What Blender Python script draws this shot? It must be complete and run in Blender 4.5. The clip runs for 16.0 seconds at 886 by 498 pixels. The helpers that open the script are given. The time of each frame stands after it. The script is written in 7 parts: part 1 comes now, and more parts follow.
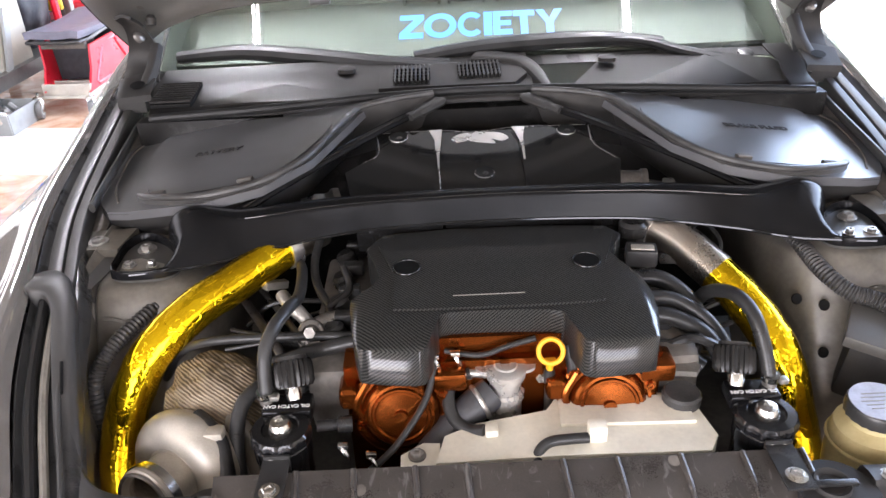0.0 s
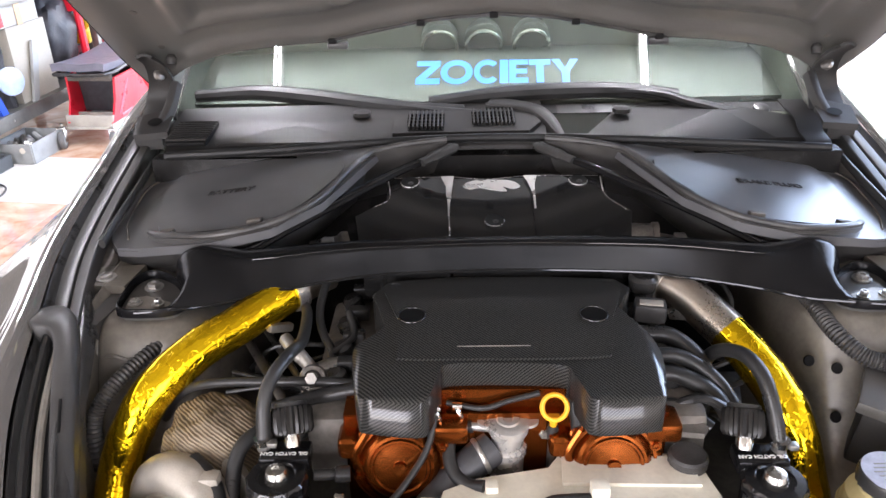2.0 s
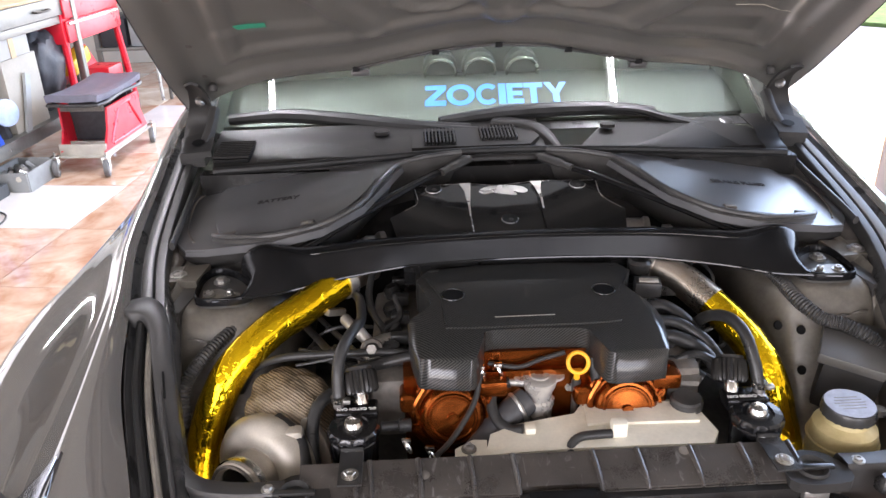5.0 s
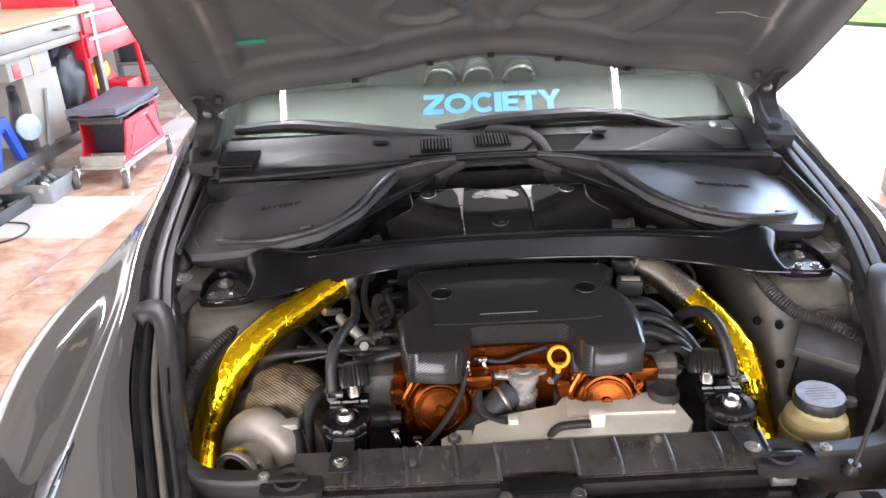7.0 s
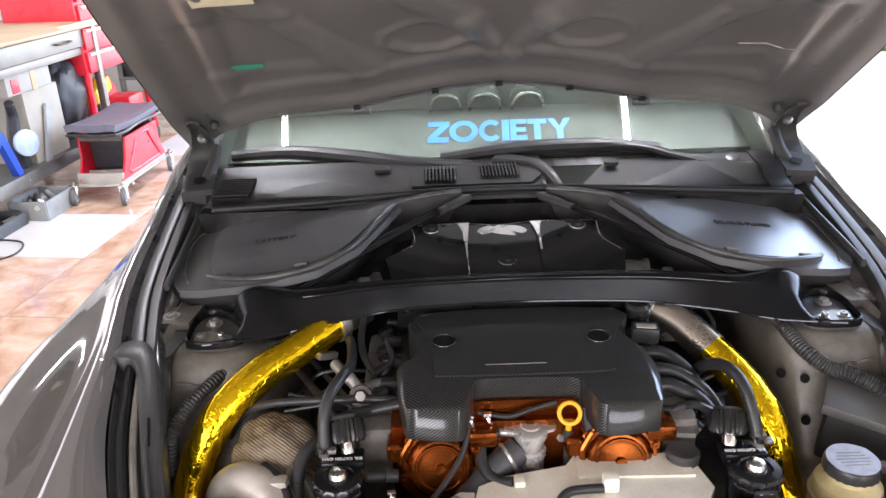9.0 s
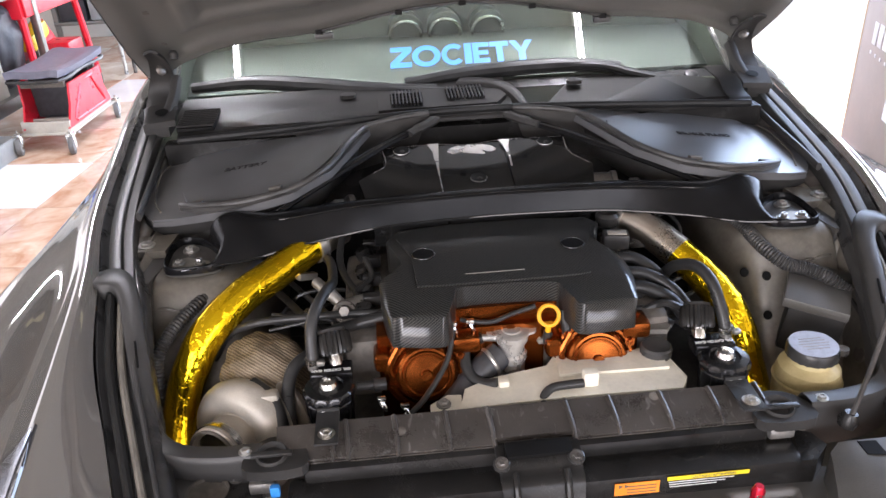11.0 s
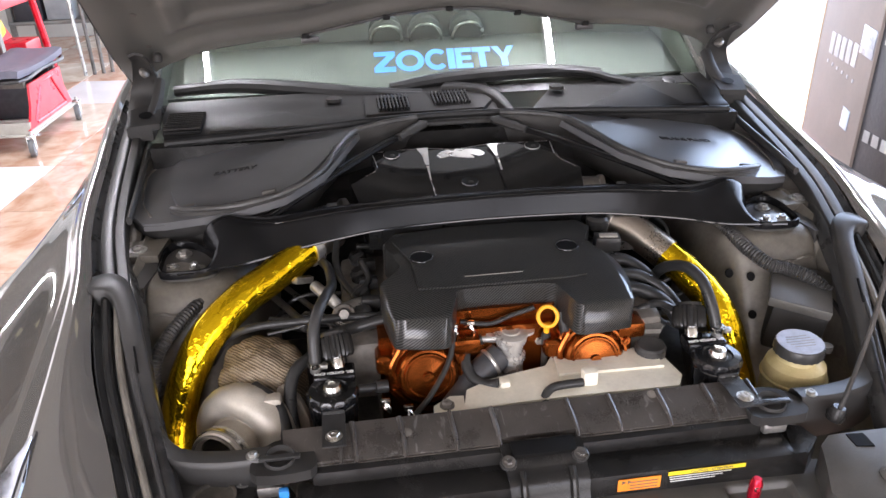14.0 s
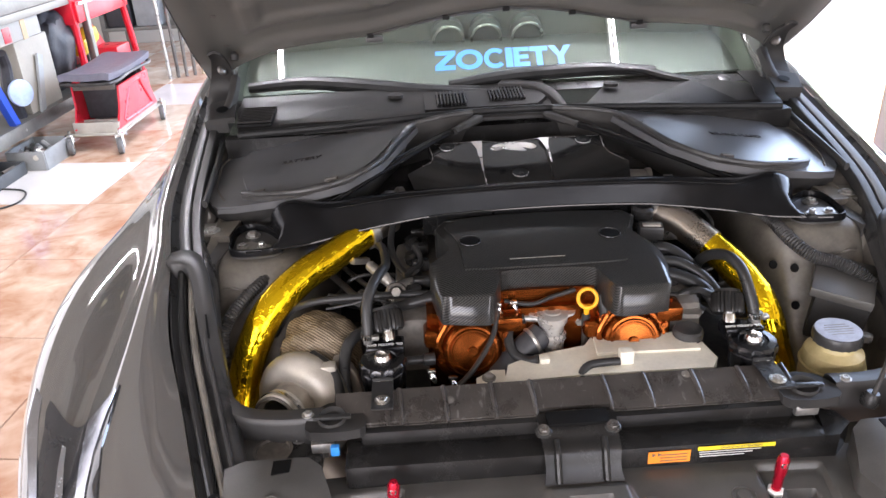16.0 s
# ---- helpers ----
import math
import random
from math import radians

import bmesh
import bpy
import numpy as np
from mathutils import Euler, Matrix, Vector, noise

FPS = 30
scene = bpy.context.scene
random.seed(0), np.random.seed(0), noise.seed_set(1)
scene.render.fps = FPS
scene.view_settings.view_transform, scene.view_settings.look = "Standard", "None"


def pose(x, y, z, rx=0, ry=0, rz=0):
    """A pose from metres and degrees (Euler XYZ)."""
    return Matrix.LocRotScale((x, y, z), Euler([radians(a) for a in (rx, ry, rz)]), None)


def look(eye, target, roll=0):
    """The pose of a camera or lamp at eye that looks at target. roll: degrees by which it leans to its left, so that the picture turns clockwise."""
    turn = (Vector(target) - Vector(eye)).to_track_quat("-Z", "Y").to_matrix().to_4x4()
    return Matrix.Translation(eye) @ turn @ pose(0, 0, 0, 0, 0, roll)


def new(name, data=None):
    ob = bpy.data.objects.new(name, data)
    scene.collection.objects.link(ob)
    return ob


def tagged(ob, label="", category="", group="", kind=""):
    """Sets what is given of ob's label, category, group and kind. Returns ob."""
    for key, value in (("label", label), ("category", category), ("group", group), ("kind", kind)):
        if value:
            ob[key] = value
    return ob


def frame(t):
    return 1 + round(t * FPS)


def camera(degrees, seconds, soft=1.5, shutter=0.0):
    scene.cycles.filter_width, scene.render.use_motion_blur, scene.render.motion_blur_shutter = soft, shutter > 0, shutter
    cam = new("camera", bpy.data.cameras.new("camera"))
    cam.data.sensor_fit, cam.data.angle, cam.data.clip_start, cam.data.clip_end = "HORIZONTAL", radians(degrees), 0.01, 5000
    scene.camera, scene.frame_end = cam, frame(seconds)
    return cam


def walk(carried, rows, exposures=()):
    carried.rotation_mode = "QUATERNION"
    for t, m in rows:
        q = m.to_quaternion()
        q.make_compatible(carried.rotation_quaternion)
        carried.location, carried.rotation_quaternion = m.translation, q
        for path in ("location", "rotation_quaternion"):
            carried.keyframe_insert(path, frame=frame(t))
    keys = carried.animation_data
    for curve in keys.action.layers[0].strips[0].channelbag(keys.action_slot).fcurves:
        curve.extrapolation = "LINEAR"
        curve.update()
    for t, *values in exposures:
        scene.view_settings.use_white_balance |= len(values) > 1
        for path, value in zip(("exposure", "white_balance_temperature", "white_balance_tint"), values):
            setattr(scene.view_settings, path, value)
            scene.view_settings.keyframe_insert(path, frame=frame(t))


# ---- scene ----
cam = camera(60.3, 16.0)
PATH = [
    (0, (-0.097, -0.025, 1.367), (-0.094, 1.717, 0.385), -2.6),
    (0.5, (-0.102, -0.019, 1.37), (-0.091, 1.739, 0.417), -2.3),
    (1, (-0.091, -0.023, 1.372), (-0.082, 1.75, 0.446), -1.8),
    (1.5, (-0.084, -0.023, 1.374), (-0.088, 1.76, 0.468), -1.4),
    (2, (-0.085, -0.01, 1.377), (-0.117, 1.779, 0.484), -1.2),
    (2.5, (-0.107, -0.001, 1.379), (-0.17, 1.793, 0.497), -1.2),
    (3, (-0.111, -0.005, 1.383), (-0.185, 1.798, 0.521), -1.1),
    (3.2, (-0.127, -0.017, 1.383), (-0.199, 1.792, 0.533), -1.2),
    (5.3, (-0.216, -0.264, 1.43), (-0.138, 1.553, 0.597), -1.3),
    (5.5, (-0.191, -0.276, 1.433), (-0.122, 1.541, 0.601), -1.2),
    (6, (-0.116, -0.339, 1.436), (-0.086, 1.481, 0.608), -1.2),
    (6.5, (-0.096, -0.37, 1.418), (-0.097, 1.451, 0.591), -2.0),
    (7, (-0.158, -0.314, 1.442), (-0.14, 1.512, 0.628), -2.6),
    (7.5, (-0.244, -0.237, 1.443), (-0.191, 1.594, 0.641), -3.1),
    (8, (-0.273, -0.212, 1.437), (-0.197, 1.624, 0.649), -2.9),
    (8.5, (-0.229, -0.204, 1.446), (-0.168, 1.639, 0.67), -2.3),
    (9, (-0.157, -0.209, 1.45), (-0.144, 1.633, 0.673), -1.8),
    (9.5, (-0.1, -0.217, 1.449), (-0.114, 1.617, 0.652), -1.8),
    (10, (-0.091, -0.228, 1.431), (-0.095, 1.587, 0.591), -2.4),
    (10.2, (-0.106, -0.235, 1.417), (-0.092, 1.569, 0.555), -2.6),
    (12.3, (-0.306, -0.26, 1.407), (-0.024, 1.491, 0.482), -2.0),
    (12.5, (-0.308, -0.261, 1.41), (-0.016, 1.49, 0.488), -1.9),
    (13, (-0.301, -0.256, 1.413), (0.008, 1.498, 0.503), -1.6),
    (13.5, (-0.3, -0.241, 1.417), (-0.001, 1.519, 0.515), -1.2),
    (14, (-0.277, -0.259, 1.418), (-0.04, 1.509, 0.514), -1.3),
    (14.5, (-0.208, -0.324, 1.419), (-0.055, 1.451, 0.51), -1.5),
    (15, (-0.167, -0.378, 1.403), (-0.083, 1.401, 0.493), -1.9),
    (15.5, (-0.202, -0.382, 1.42), (-0.153, 1.403, 0.519), -2.4),
    (16, (-0.248, -0.359, 1.419), (-0.19, 1.434, 0.533), -2.7),
]
walk(cam, [(t, look(eye, target, roll)) for t, eye, target, roll in PATH], [(0.0, 2.50, 6400, 20), (3.0, 2.22, 6400, 20), (5.5, 2.12, 6400, 20), (10.0, 2.06, 6400, 20), (12.5, 2.08, 6400, 20), (16.0, 2.08, 6400, 20)])

# ---- world, sun, large lights ----
world = bpy.data.worlds.new("sky")
scene.world = world
world.use_nodes = True
wn = world.node_tree
sky = wn.nodes.new("ShaderNodeTexSky")
sky.sky_type = "NISHITA"
sky.sun_disc = False
sky.sun_elevation, sky.sun_rotation = radians(52), radians(60)
wn.links.new(sky.outputs["Color"], wn.nodes["Background"].inputs["Color"])
wn.nodes["Background"].inputs["Strength"].default_value = 0.15
sun_data = bpy.data.lights.new("sun", "SUN")
sun_data.energy, sun_data.angle, sun_data.color = 3.2, radians(0.5), (1.0, 0.95, 0.88)
sun = new("sun", sun_data)
sun.matrix_world = look((6, 5, 9), (2.6, 3.2, 0))



def area_lamp(name, at, target, sx, sy, watts, colour):
    data = bpy.data.lights.new(name, "AREA")
    data.shape, data.size, data.size_y, data.energy, data.color = "RECTANGLE", sx, sy, watts, colour
    ob = new(name, data)
    ob.matrix_world = look(at, target)
    return ob


area_lamp("front_door_daylight", (-2.3, -3.4, 1.5), (-1.1, 1.0, 0.8), 3.1, 2.2, 57, (1.0, 0.96, 0.91))
area_lamp("front_door_daylight", (1.45, -3.4, 1.5), (0.5, 1.0, 0.8), 1.8, 2.2, 22, (1.0, 0.96, 0.91))
# added fill lamp on the left, brightens the fender and the turbocharger side
area_lamp("left_fill_light", (-4.0, 2.2, 1.4), (0, 2.1, 0.9), 5.6, 2.4, 8, (1.0, 0.97, 0.93))
area_lamp("side_door_daylight", (2.35, 4.3, 1.4), (-2, 3.3, 0.7), 6.2, 2.3, 88, (0.58, 0.77, 1.0))
area_lamp("rear_door_daylight", (0.4, 7.55, 1.2), (0.0, 2.0, 1.0), 4.0, 2.2, 38, (0.86, 0.93, 1.0))
for tx in (-1.06, 0.93):
    area_lamp("tube_light_glow", (tx, 3.0, 2.66), (tx, 3.0, 0), 0.012, 2.2, 25, (0.95, 0.98, 1.0))


# ---- building helpers ----
def thing(name, at, label, category, group="", kind=""):
    ob = new(name)
    ob.location = at
    ob.empty_display_size = 0.05
    return tagged(ob, label, category, group, kind)


def finish(name, bm, material, smooth=35):
    me = bpy.data.meshes.new(name)
    bmesh.ops.recalc_face_normals(bm, faces=bm.faces)
    bm.to_mesh(me)
    bm.free()
    me.materials.append(material)
    if smooth:
        me.polygons.foreach_set("use_smooth", [True] * len(me.polygons))
        me.set_sharp_from_angle(angle=radians(smooth))
    return me


def part(name, bm, material, parent, label="", smooth=35):
    ob = new(name, finish(name, bm, material, smooth))
    ob.parent = parent
    if parent.type == "EMPTY":
        ob.location = -parent.location
    return tagged(ob, label)


def whole(name, bm, material, label, category, group="", kind="", smooth=35):
    return tagged(new(name, finish(name, bm, material, smooth)), label, category, group, kind)


def join(*bms):
    out = bmesh.new()
    for b in bms:
        me = bpy.data.meshes.new("tmp")
        b.to_mesh(me)
        b.free()
        out.from_mesh(me)
        bpy.data.meshes.remove(me)
    return out


def moved(bm, m):
    bmesh.ops.transform(bm, matrix=m, verts=bm.verts)
    return bm


def bevelled(bm, w, seg=2, angle=30):
    if w > 0:
        edges = [e for e in bm.edges if len(e.link_faces) == 2 and e.calc_face_angle(0) > radians(angle)]
        bmesh.ops.bevel(bm, geom=edges, offset=w, segments=seg, affect="EDGES", profile=0.6, clamp_overlap=True)
    return bm


def box(c, s, bev=0.004, m=None, seg=2):
    bm = bmesh.new()
    bmesh.ops.create_cube(bm, size=1.0, matrix=Matrix.Diagonal((*s, 1)))
    bevelled(bm, bev, seg)
    if m is not None:
        moved(bm, m)
    return moved(bm, Matrix.Translation(c))


def prism(outline, z0, z1, bev=0.003, seg=2, heights=None):
    """A plate from an outline of (x, y); heights: a function that adds to z at (x, y)."""
    bm = bmesh.new()
    up = [bm.verts.new((x, y, z1)) for x, y in outline]
    lo = [bm.verts.new((x, y, z0)) for x, y in outline]
    bm.faces.new(up)
    bm.faces.new(lo[::-1])
    n = len(outline)
    for i in range(n):
        bm.faces.new((up[i], lo[i], lo[(i + 1) % n], up[(i + 1) % n]))
    bevelled(bm, bev, seg)
    if heights:
        for v in bm.verts:
            v.co.z += heights(v.co.x, v.co.y)
    return bm


def lathe(profile, at=(0, 0, 0), way=(0, 0, 1), seg=24, wobble=None, caps=True):
    """Rings of (radius, height) round the axis way from at."""
    bm = bmesh.new()
    rings = []
    for r, h in profile:
        if r < 1e-5:
            rings.append([bm.verts.new((0, 0, h))])
        else:
            rings.append([bm.verts.new((r * (wobble(a, h) if wobble else 1) * math.cos(a), r * (wobble(a, h) if wobble else 1) * math.sin(a), h))
                          for a in (2 * math.pi * k / seg for k in range(seg))])
    for a, b in zip(rings, rings[1:]):
        for k in range(seg):
            q = [a[k % len(a)], a[(k + 1) % seg % len(a)], b[(k + 1) % seg % len(b)], b[k % len(b)]]
            q = list(dict.fromkeys(q))
            if len(q) > 2:
                bm.faces.new(q)
    for end in (rings[0], rings[-1]):
        if caps and len(end) > 2:
            try:
                bm.faces.new(end)
            except ValueError:
                pass
    q = Vector((0, 0, 1)).rotation_difference(Vector(way).normalized())
    return moved(bm, Matrix.Translation(at) @ q.to_matrix().to_4x4())


def smooth_path(pts, n=8):
    pts = [Vector(p) for p in pts]
    ext = [2 * pts[0] - pts[1]] + pts + [2 * pts[-1] - pts[-2]]
    out = []
    for i in range(1, len(ext) - 2):
        p0, p1, p2, p3 = ext[i - 1:i + 3]
        for k in range(n):
            t = k / n
            out.append(0.5 * (2 * p1 + (p2 - p0) * t + (2 * p0 - 5 * p1 + 4 * p2 - p3) * t * t + (3 * p1 - p0 - 3 * p2 + p3) * t ** 3))
    return out + [pts[-1]]


def tube(pts, r, seg=12, n=8, shape=None, flat=1.0, cap=True):
    """A round bar along a smoothed path; shape(s, angle) scales the radius, s from 0 to 1."""
    path = smooth_path(pts, n) if n else [Vector(p) for p in pts]
    bm = bmesh.new()
    up = Vector((0, 0, 1))
    side = None
    rings = []
    for i, p in enumerate(path):
        d = (path[min(i + 1, len(path) - 1)] - path[max(i - 1, 0)]).normalized()
        if side is None:
            side = d.cross(up if abs(d.z) < 0.9 else Vector((0, 1, 0))).normalized()
        else:
            side = (side - d * side.dot(d)).normalized()
        top = side.cross(d).normalized()
        s = i / (len(path) - 1)
        rr = r(s) if callable(r) else r
        rings.append([bm.verts.new(p + rr * (shape(s, a) if shape else 1) * (math.cos(a) * side + flat * math.sin(a) * top))
                      for a in (2 * math.pi * k / seg for k in range(seg))])
    for a, b in zip(rings, rings[1:]):
        for k in range(seg):
            bm.faces.new((a[k], a[(k + 1) % seg], b[(k + 1) % seg], b[k]))
    if cap:
        bm.faces.new(rings[0][::-1])
        bm.faces.new(rings[-1])
    return bm


def loft(sections, thick=0.0):
    """A sheet through rows of points, given a thickness downwards along its normals."""
    bm = bmesh.new()
    rows = [[bm.verts.new(p) for p in sec] for sec in sections]
    for a, b in zip(rows, rows[1:]):
        for k in range(len(a) - 1):
            bm.faces.new((a[k], a[k + 1], b[k + 1], b[k]))
    if thick:
        bmesh.ops.recalc_face_normals(bm, faces=bm.faces)
        bmesh.ops.solidify(bm, geom=bm.faces[:], thickness=thick)
    return bm


def resampled(rows, n=6):
    """Rows of section points smoothed along and across."""
    rows = [smooth_path([(x, y, z) for x, y, z in r], n) for r in rows]
    cols = [smooth_path(c, n) for c in zip(*rows)]
    return [list(r) for r in zip(*cols)]


def bolt(at, r=0.008, h=0.006, way=(0, 0, 1)):
    q = Vector((0, 0, 1)).rotation_difference(Vector(way).normalized()).to_matrix().to_4x4()
    washer = lathe([(0, 0), (r * 1.45, 0), (r * 1.45, h * 0.3), (0, h * 0.3)], seg=16)
    head = lathe([(0, h * 0.3), (r, h * 0.3), (r, h * 0.85), (r * 0.85, h), (r * 0.5, h), (r * 0.45, h * 0.7), (0, h * 0.7)], seg=6)
    return moved(join(washer, head), Matrix.Translation(at) @ q)


def ring(at, R, r, way=(0, 0, 1), seg=28, sub=8):
    return lathe([(R + r * math.cos(a), r * math.sin(a)) for a in (2 * math.pi * k / sub for k in range(sub + 1))], at, way, seg, None, False)


def lettering(text, size, m, depth=0.0008, bold=0.0):
    """The text as a mesh, centred, in the plane of the pose m."""
    cu = bpy.data.curves.new("text", "FONT")
    cu.body, cu.size, cu.extrude, cu.align_x, cu.align_y, cu.offset = text, size, depth, "CENTER", "CENTER", bold
    cu.resolution_u = 2
    ob = bpy.data.objects.new("text", cu)
    scene.collection.objects.link(ob)
    me = bpy.data.meshes.new_from_object(ob)
    bpy.data.objects.remove(ob)
    bm = bmesh.new()
    bm.from_mesh(me)
    bpy.data.meshes.remove(me)
    bpy.data.curves.remove(cu)
    return moved(bm, m)


def mirrored(bm):
    bmesh.ops.transform(bm, matrix=Matrix.Diagonal((-1, 1, 1, 1)), verts=bm.verts)
    bmesh.ops.reverse_faces(bm, faces=bm.faces)
    return bm


def slab(outline, z0, z1, bev, cuts=0, heights=None, seg=3):
    """A plate cut into strips along y, so that heights can curve it."""
    bm = prism(outline, z0, z1, bev, seg)
    ys = [p[1] for p in outline]
    xs = [p[0] for p in outline]
    for k in range(1, cuts):
        for co, no in (((0, min(ys) + (max(ys) - min(ys)) * k / cuts, 0), (0, 1, 0)), ((min(xs) + (max(xs) - min(xs)) * k / cuts, 0, 0), (1, 0, 0))):
            bmesh.ops.bisect_plane(bm, geom=bm.verts[:] + bm.edges[:] + bm.faces[:], plane_co=co, plane_no=no)
    if heights:
        for v in bm.verts:
            v.co.z += heights(v.co.x, v.co.y, v.co.z)
    return bm


def rounded(pts, n=5):
    """A closed smooth outline through the points."""
    p = [Vector((x, y, 0)) for x, y in pts]
    out = []
    m = len(p)
    for i in range(m):
        p0, p1, p2, p3 = p[i - 1], p[i], p[(i + 1) % m], p[(i + 2) % m]
        for k in range(n):
            t = k / n
            q = 0.5 * (2 * p1 + (p2 - p0) * t + (2 * p0 - 5 * p1 + 4 * p2 - p3) * t * t + (3 * p1 - p0 - 3 * p2 + p3) * t ** 3)
            out.append((q.x, q.y))
    return out


def band(pts, width, thick, n=8):
    """A flat bar with rounded edges that stays level across its run; width and thick: functions of its run from 0 to 1."""
    path = smooth_path(pts, n)
    rows = []
    for i, p in enumerate(path):
        d = (path[min(i + 1, len(path) - 1)] - path[max(i - 1, 0)]).normalized()
        side = d.cross(Vector((0, 0, 1))).normalized()
        top = side.cross(d).normalized()
        q = i / (len(path) - 1)
        w, t = width(q), thick(q)
        rows.append([p + side * w * u + top * t * v for u, v in ((-1.1, -4), (-1, 0.3), (-0.92, 0.75), (-0.75, 1), (0, 1.12), (0.75, 1), (0.92, 0.75), (1, 0.3), (1.1, -4))])
    return loft(rows, 0.0)


def lerp_table(table, x):
    return float(np.interp(x, [a for a, _ in table], [b for _, b in table]))


def step(a, b, x):
    t = min(1, max(0, (x - a) / (b - a)))
    return t * t * (3 - 2 * t)


# ---- materials ----
def material(name, colour, rough=0.5, metal=0.0, var=0.2, scale=12.0, bump=0.0, grain=250.0, coat=0.0, tint=None, stain=0.0, rough_var=0.1, emit=0.0, trans=0.0, ior=1.5, coat_rough=0.03, wave=None):
    """A principled surface whose colour and gloss vary at two scales; tint: the colour that the variation leads to."""
    m = bpy.data.materials.new(name)
    m.use_nodes = True
    nt = m.node_tree
    b = nt.nodes["Principled BSDF"]
    link = nt.links.new
    co = nt.nodes.new("ShaderNodeTexCoord")
    big = nt.nodes.new("ShaderNodeTexNoise")
    big.inputs["Scale"].default_value, big.inputs["Detail"].default_value = scale, 6
    small = nt.nodes.new("ShaderNodeTexNoise")
    small.inputs["Scale"].default_value, small.inputs["Detail"].default_value = grain, 3
    link(co.outputs["Object"], big.inputs["Vector"])
    link(co.outputs["Object"], small.inputs["Vector"])
    both = nt.nodes.new("ShaderNodeMath")
    both.operation = "MULTIPLY_ADD"
    link(small.outputs["Fac"], both.inputs[0])
    both.inputs[1].default_value = 0.35
    link(big.outputs["Fac"], both.inputs[2])
    span = nt.nodes.new("ShaderNodeMapRange")
    span.inputs["From Min"].default_value, span.inputs["From Max"].default_value = 0.45, 0.95
    link(both.outputs[0], span.inputs["Value"])
    mix = nt.nodes.new("ShaderNodeMix")
    mix.data_type = "RGBA"
    c2 = tint or tuple(min(1, c * (1 + 2 * var)) for c in colour)
    c1 = tuple(c * (1 - var) for c in colour)
    mix.inputs["A"].default_value, mix.inputs["B"].default_value = (*c1, 1), (*c2, 1)
    link(span.outputs[0], mix.inputs["Factor"])
    link(mix.outputs["Result"], b.inputs["Base Color"])
    rr = nt.nodes.new("ShaderNodeMapRange")
    rr.inputs["To Min"].default_value, rr.inputs["To Max"].default_value = max(0.0, rough - rough_var), min(1, rough + rough_var)
    link(span.outputs[0], rr.inputs["Value"])
    link(rr.outputs[0], b.inputs["Roughness"])
    b.inputs["Metallic"].default_value = metal
    b.inputs["Coat Weight"].default_value = coat
    b.inputs["Coat Roughness"].default_value = coat_rough
    b.inputs["Transmission Weight"].default_value = trans
    b.inputs["IOR"].default_value = ior
    if emit:
        b.inputs["Emission Color"].default_value, b.inputs["Emission Strength"].default_value = (*colour, 1), emit
    if bump:
        bp = nt.nodes.new("ShaderNodeBump")
        bp.inputs["Strength"].default_value, bp.inputs["Distance"].default_value = bump, 0.002
        link((small if wave is None else big).outputs["Fac"], bp.inputs["Height"])
        link(bp.outputs["Normal"], b.inputs["Normal"])
    return m


def carbon(name, cell=0.0022, coat=1.0, dark=0.006, light=0.035):
    """Lacquered twill-weave carbon fibre."""
    m = material(name, (0.02, 0.02, 0.02), 0.3, 0.0, coat=coat, rough_var=0.01, coat_rough=0.15)
    nt = m.node_tree
    b = nt.nodes["Principled BSDF"]
    co = nt.nodes.new("ShaderNodeTexCoord")
    sep = nt.nodes.new("ShaderNodeSeparateXYZ")
    nt.links.new(co.outputs["Object"], sep.inputs[0])

    def op(kind, a, c):
        n = nt.nodes.new("ShaderNodeMath")
        n.operation = kind
        for k, v in enumerate((a, c)):
            if isinstance(v, (int, float)):
                n.inputs[k].default_value = v
            elif v is not None:
                nt.links.new(v, n.inputs[k])
        return n.outputs[0]

    u = op("FLOOR", op("DIVIDE", sep.outputs["X"], cell), None)
    v = op("FLOOR", op("DIVIDE", op("SUBTRACT", sep.outputs["Y"], sep.outputs["Z"]), cell), None)
    w = op("LESS_THAN", op("FLOORED_MODULO", op("ADD", u, v), 4.0), 2.0)
    mix = nt.nodes.new("ShaderNodeMix")
    mix.data_type = "RGBA"
    mix.inputs["A"].default_value, mix.inputs["B"].default_value = (dark, dark, dark, 1), (light, light, light * 0.95, 1)
    nt.links.new(w, mix.inputs["Factor"])
    nt.links.new(mix.outputs["Result"], b.inputs["Base Color"])
    b.inputs["Specular IOR Level"].default_value = 0.05
    b.inputs["Coat IOR"].default_value = 1.55
    return m


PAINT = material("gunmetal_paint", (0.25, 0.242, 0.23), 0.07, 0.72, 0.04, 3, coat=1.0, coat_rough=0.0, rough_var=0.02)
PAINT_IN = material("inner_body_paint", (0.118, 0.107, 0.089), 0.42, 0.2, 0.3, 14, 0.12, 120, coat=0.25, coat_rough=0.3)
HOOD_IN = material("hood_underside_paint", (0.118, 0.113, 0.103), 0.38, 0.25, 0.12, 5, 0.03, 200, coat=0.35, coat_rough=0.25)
PLASTIC = material("black_plastic", (0.027, 0.0265, 0.026), 0.29, 0, 0.3, 18, 0.03, 900, rough_var=0.05)
PLASTIC_MATT = material("worn_black_plastic", (0.05, 0.048, 0.046), 0.38, 0, 0.35, 14, 0.06, 500, tint=(0.075, 0.072, 0.068))
COVER_PLASTIC = material("satin_black_cover_plastic", (0.080, 0.080, 0.083), 0.34, 0, 0.15, 10, 0.02, 1200, rough_var=0.015)
RUBBER = material("rubber", (0.036, 0.035, 0.034), 0.38, 0, 0.4, 25, 0.1, 350)
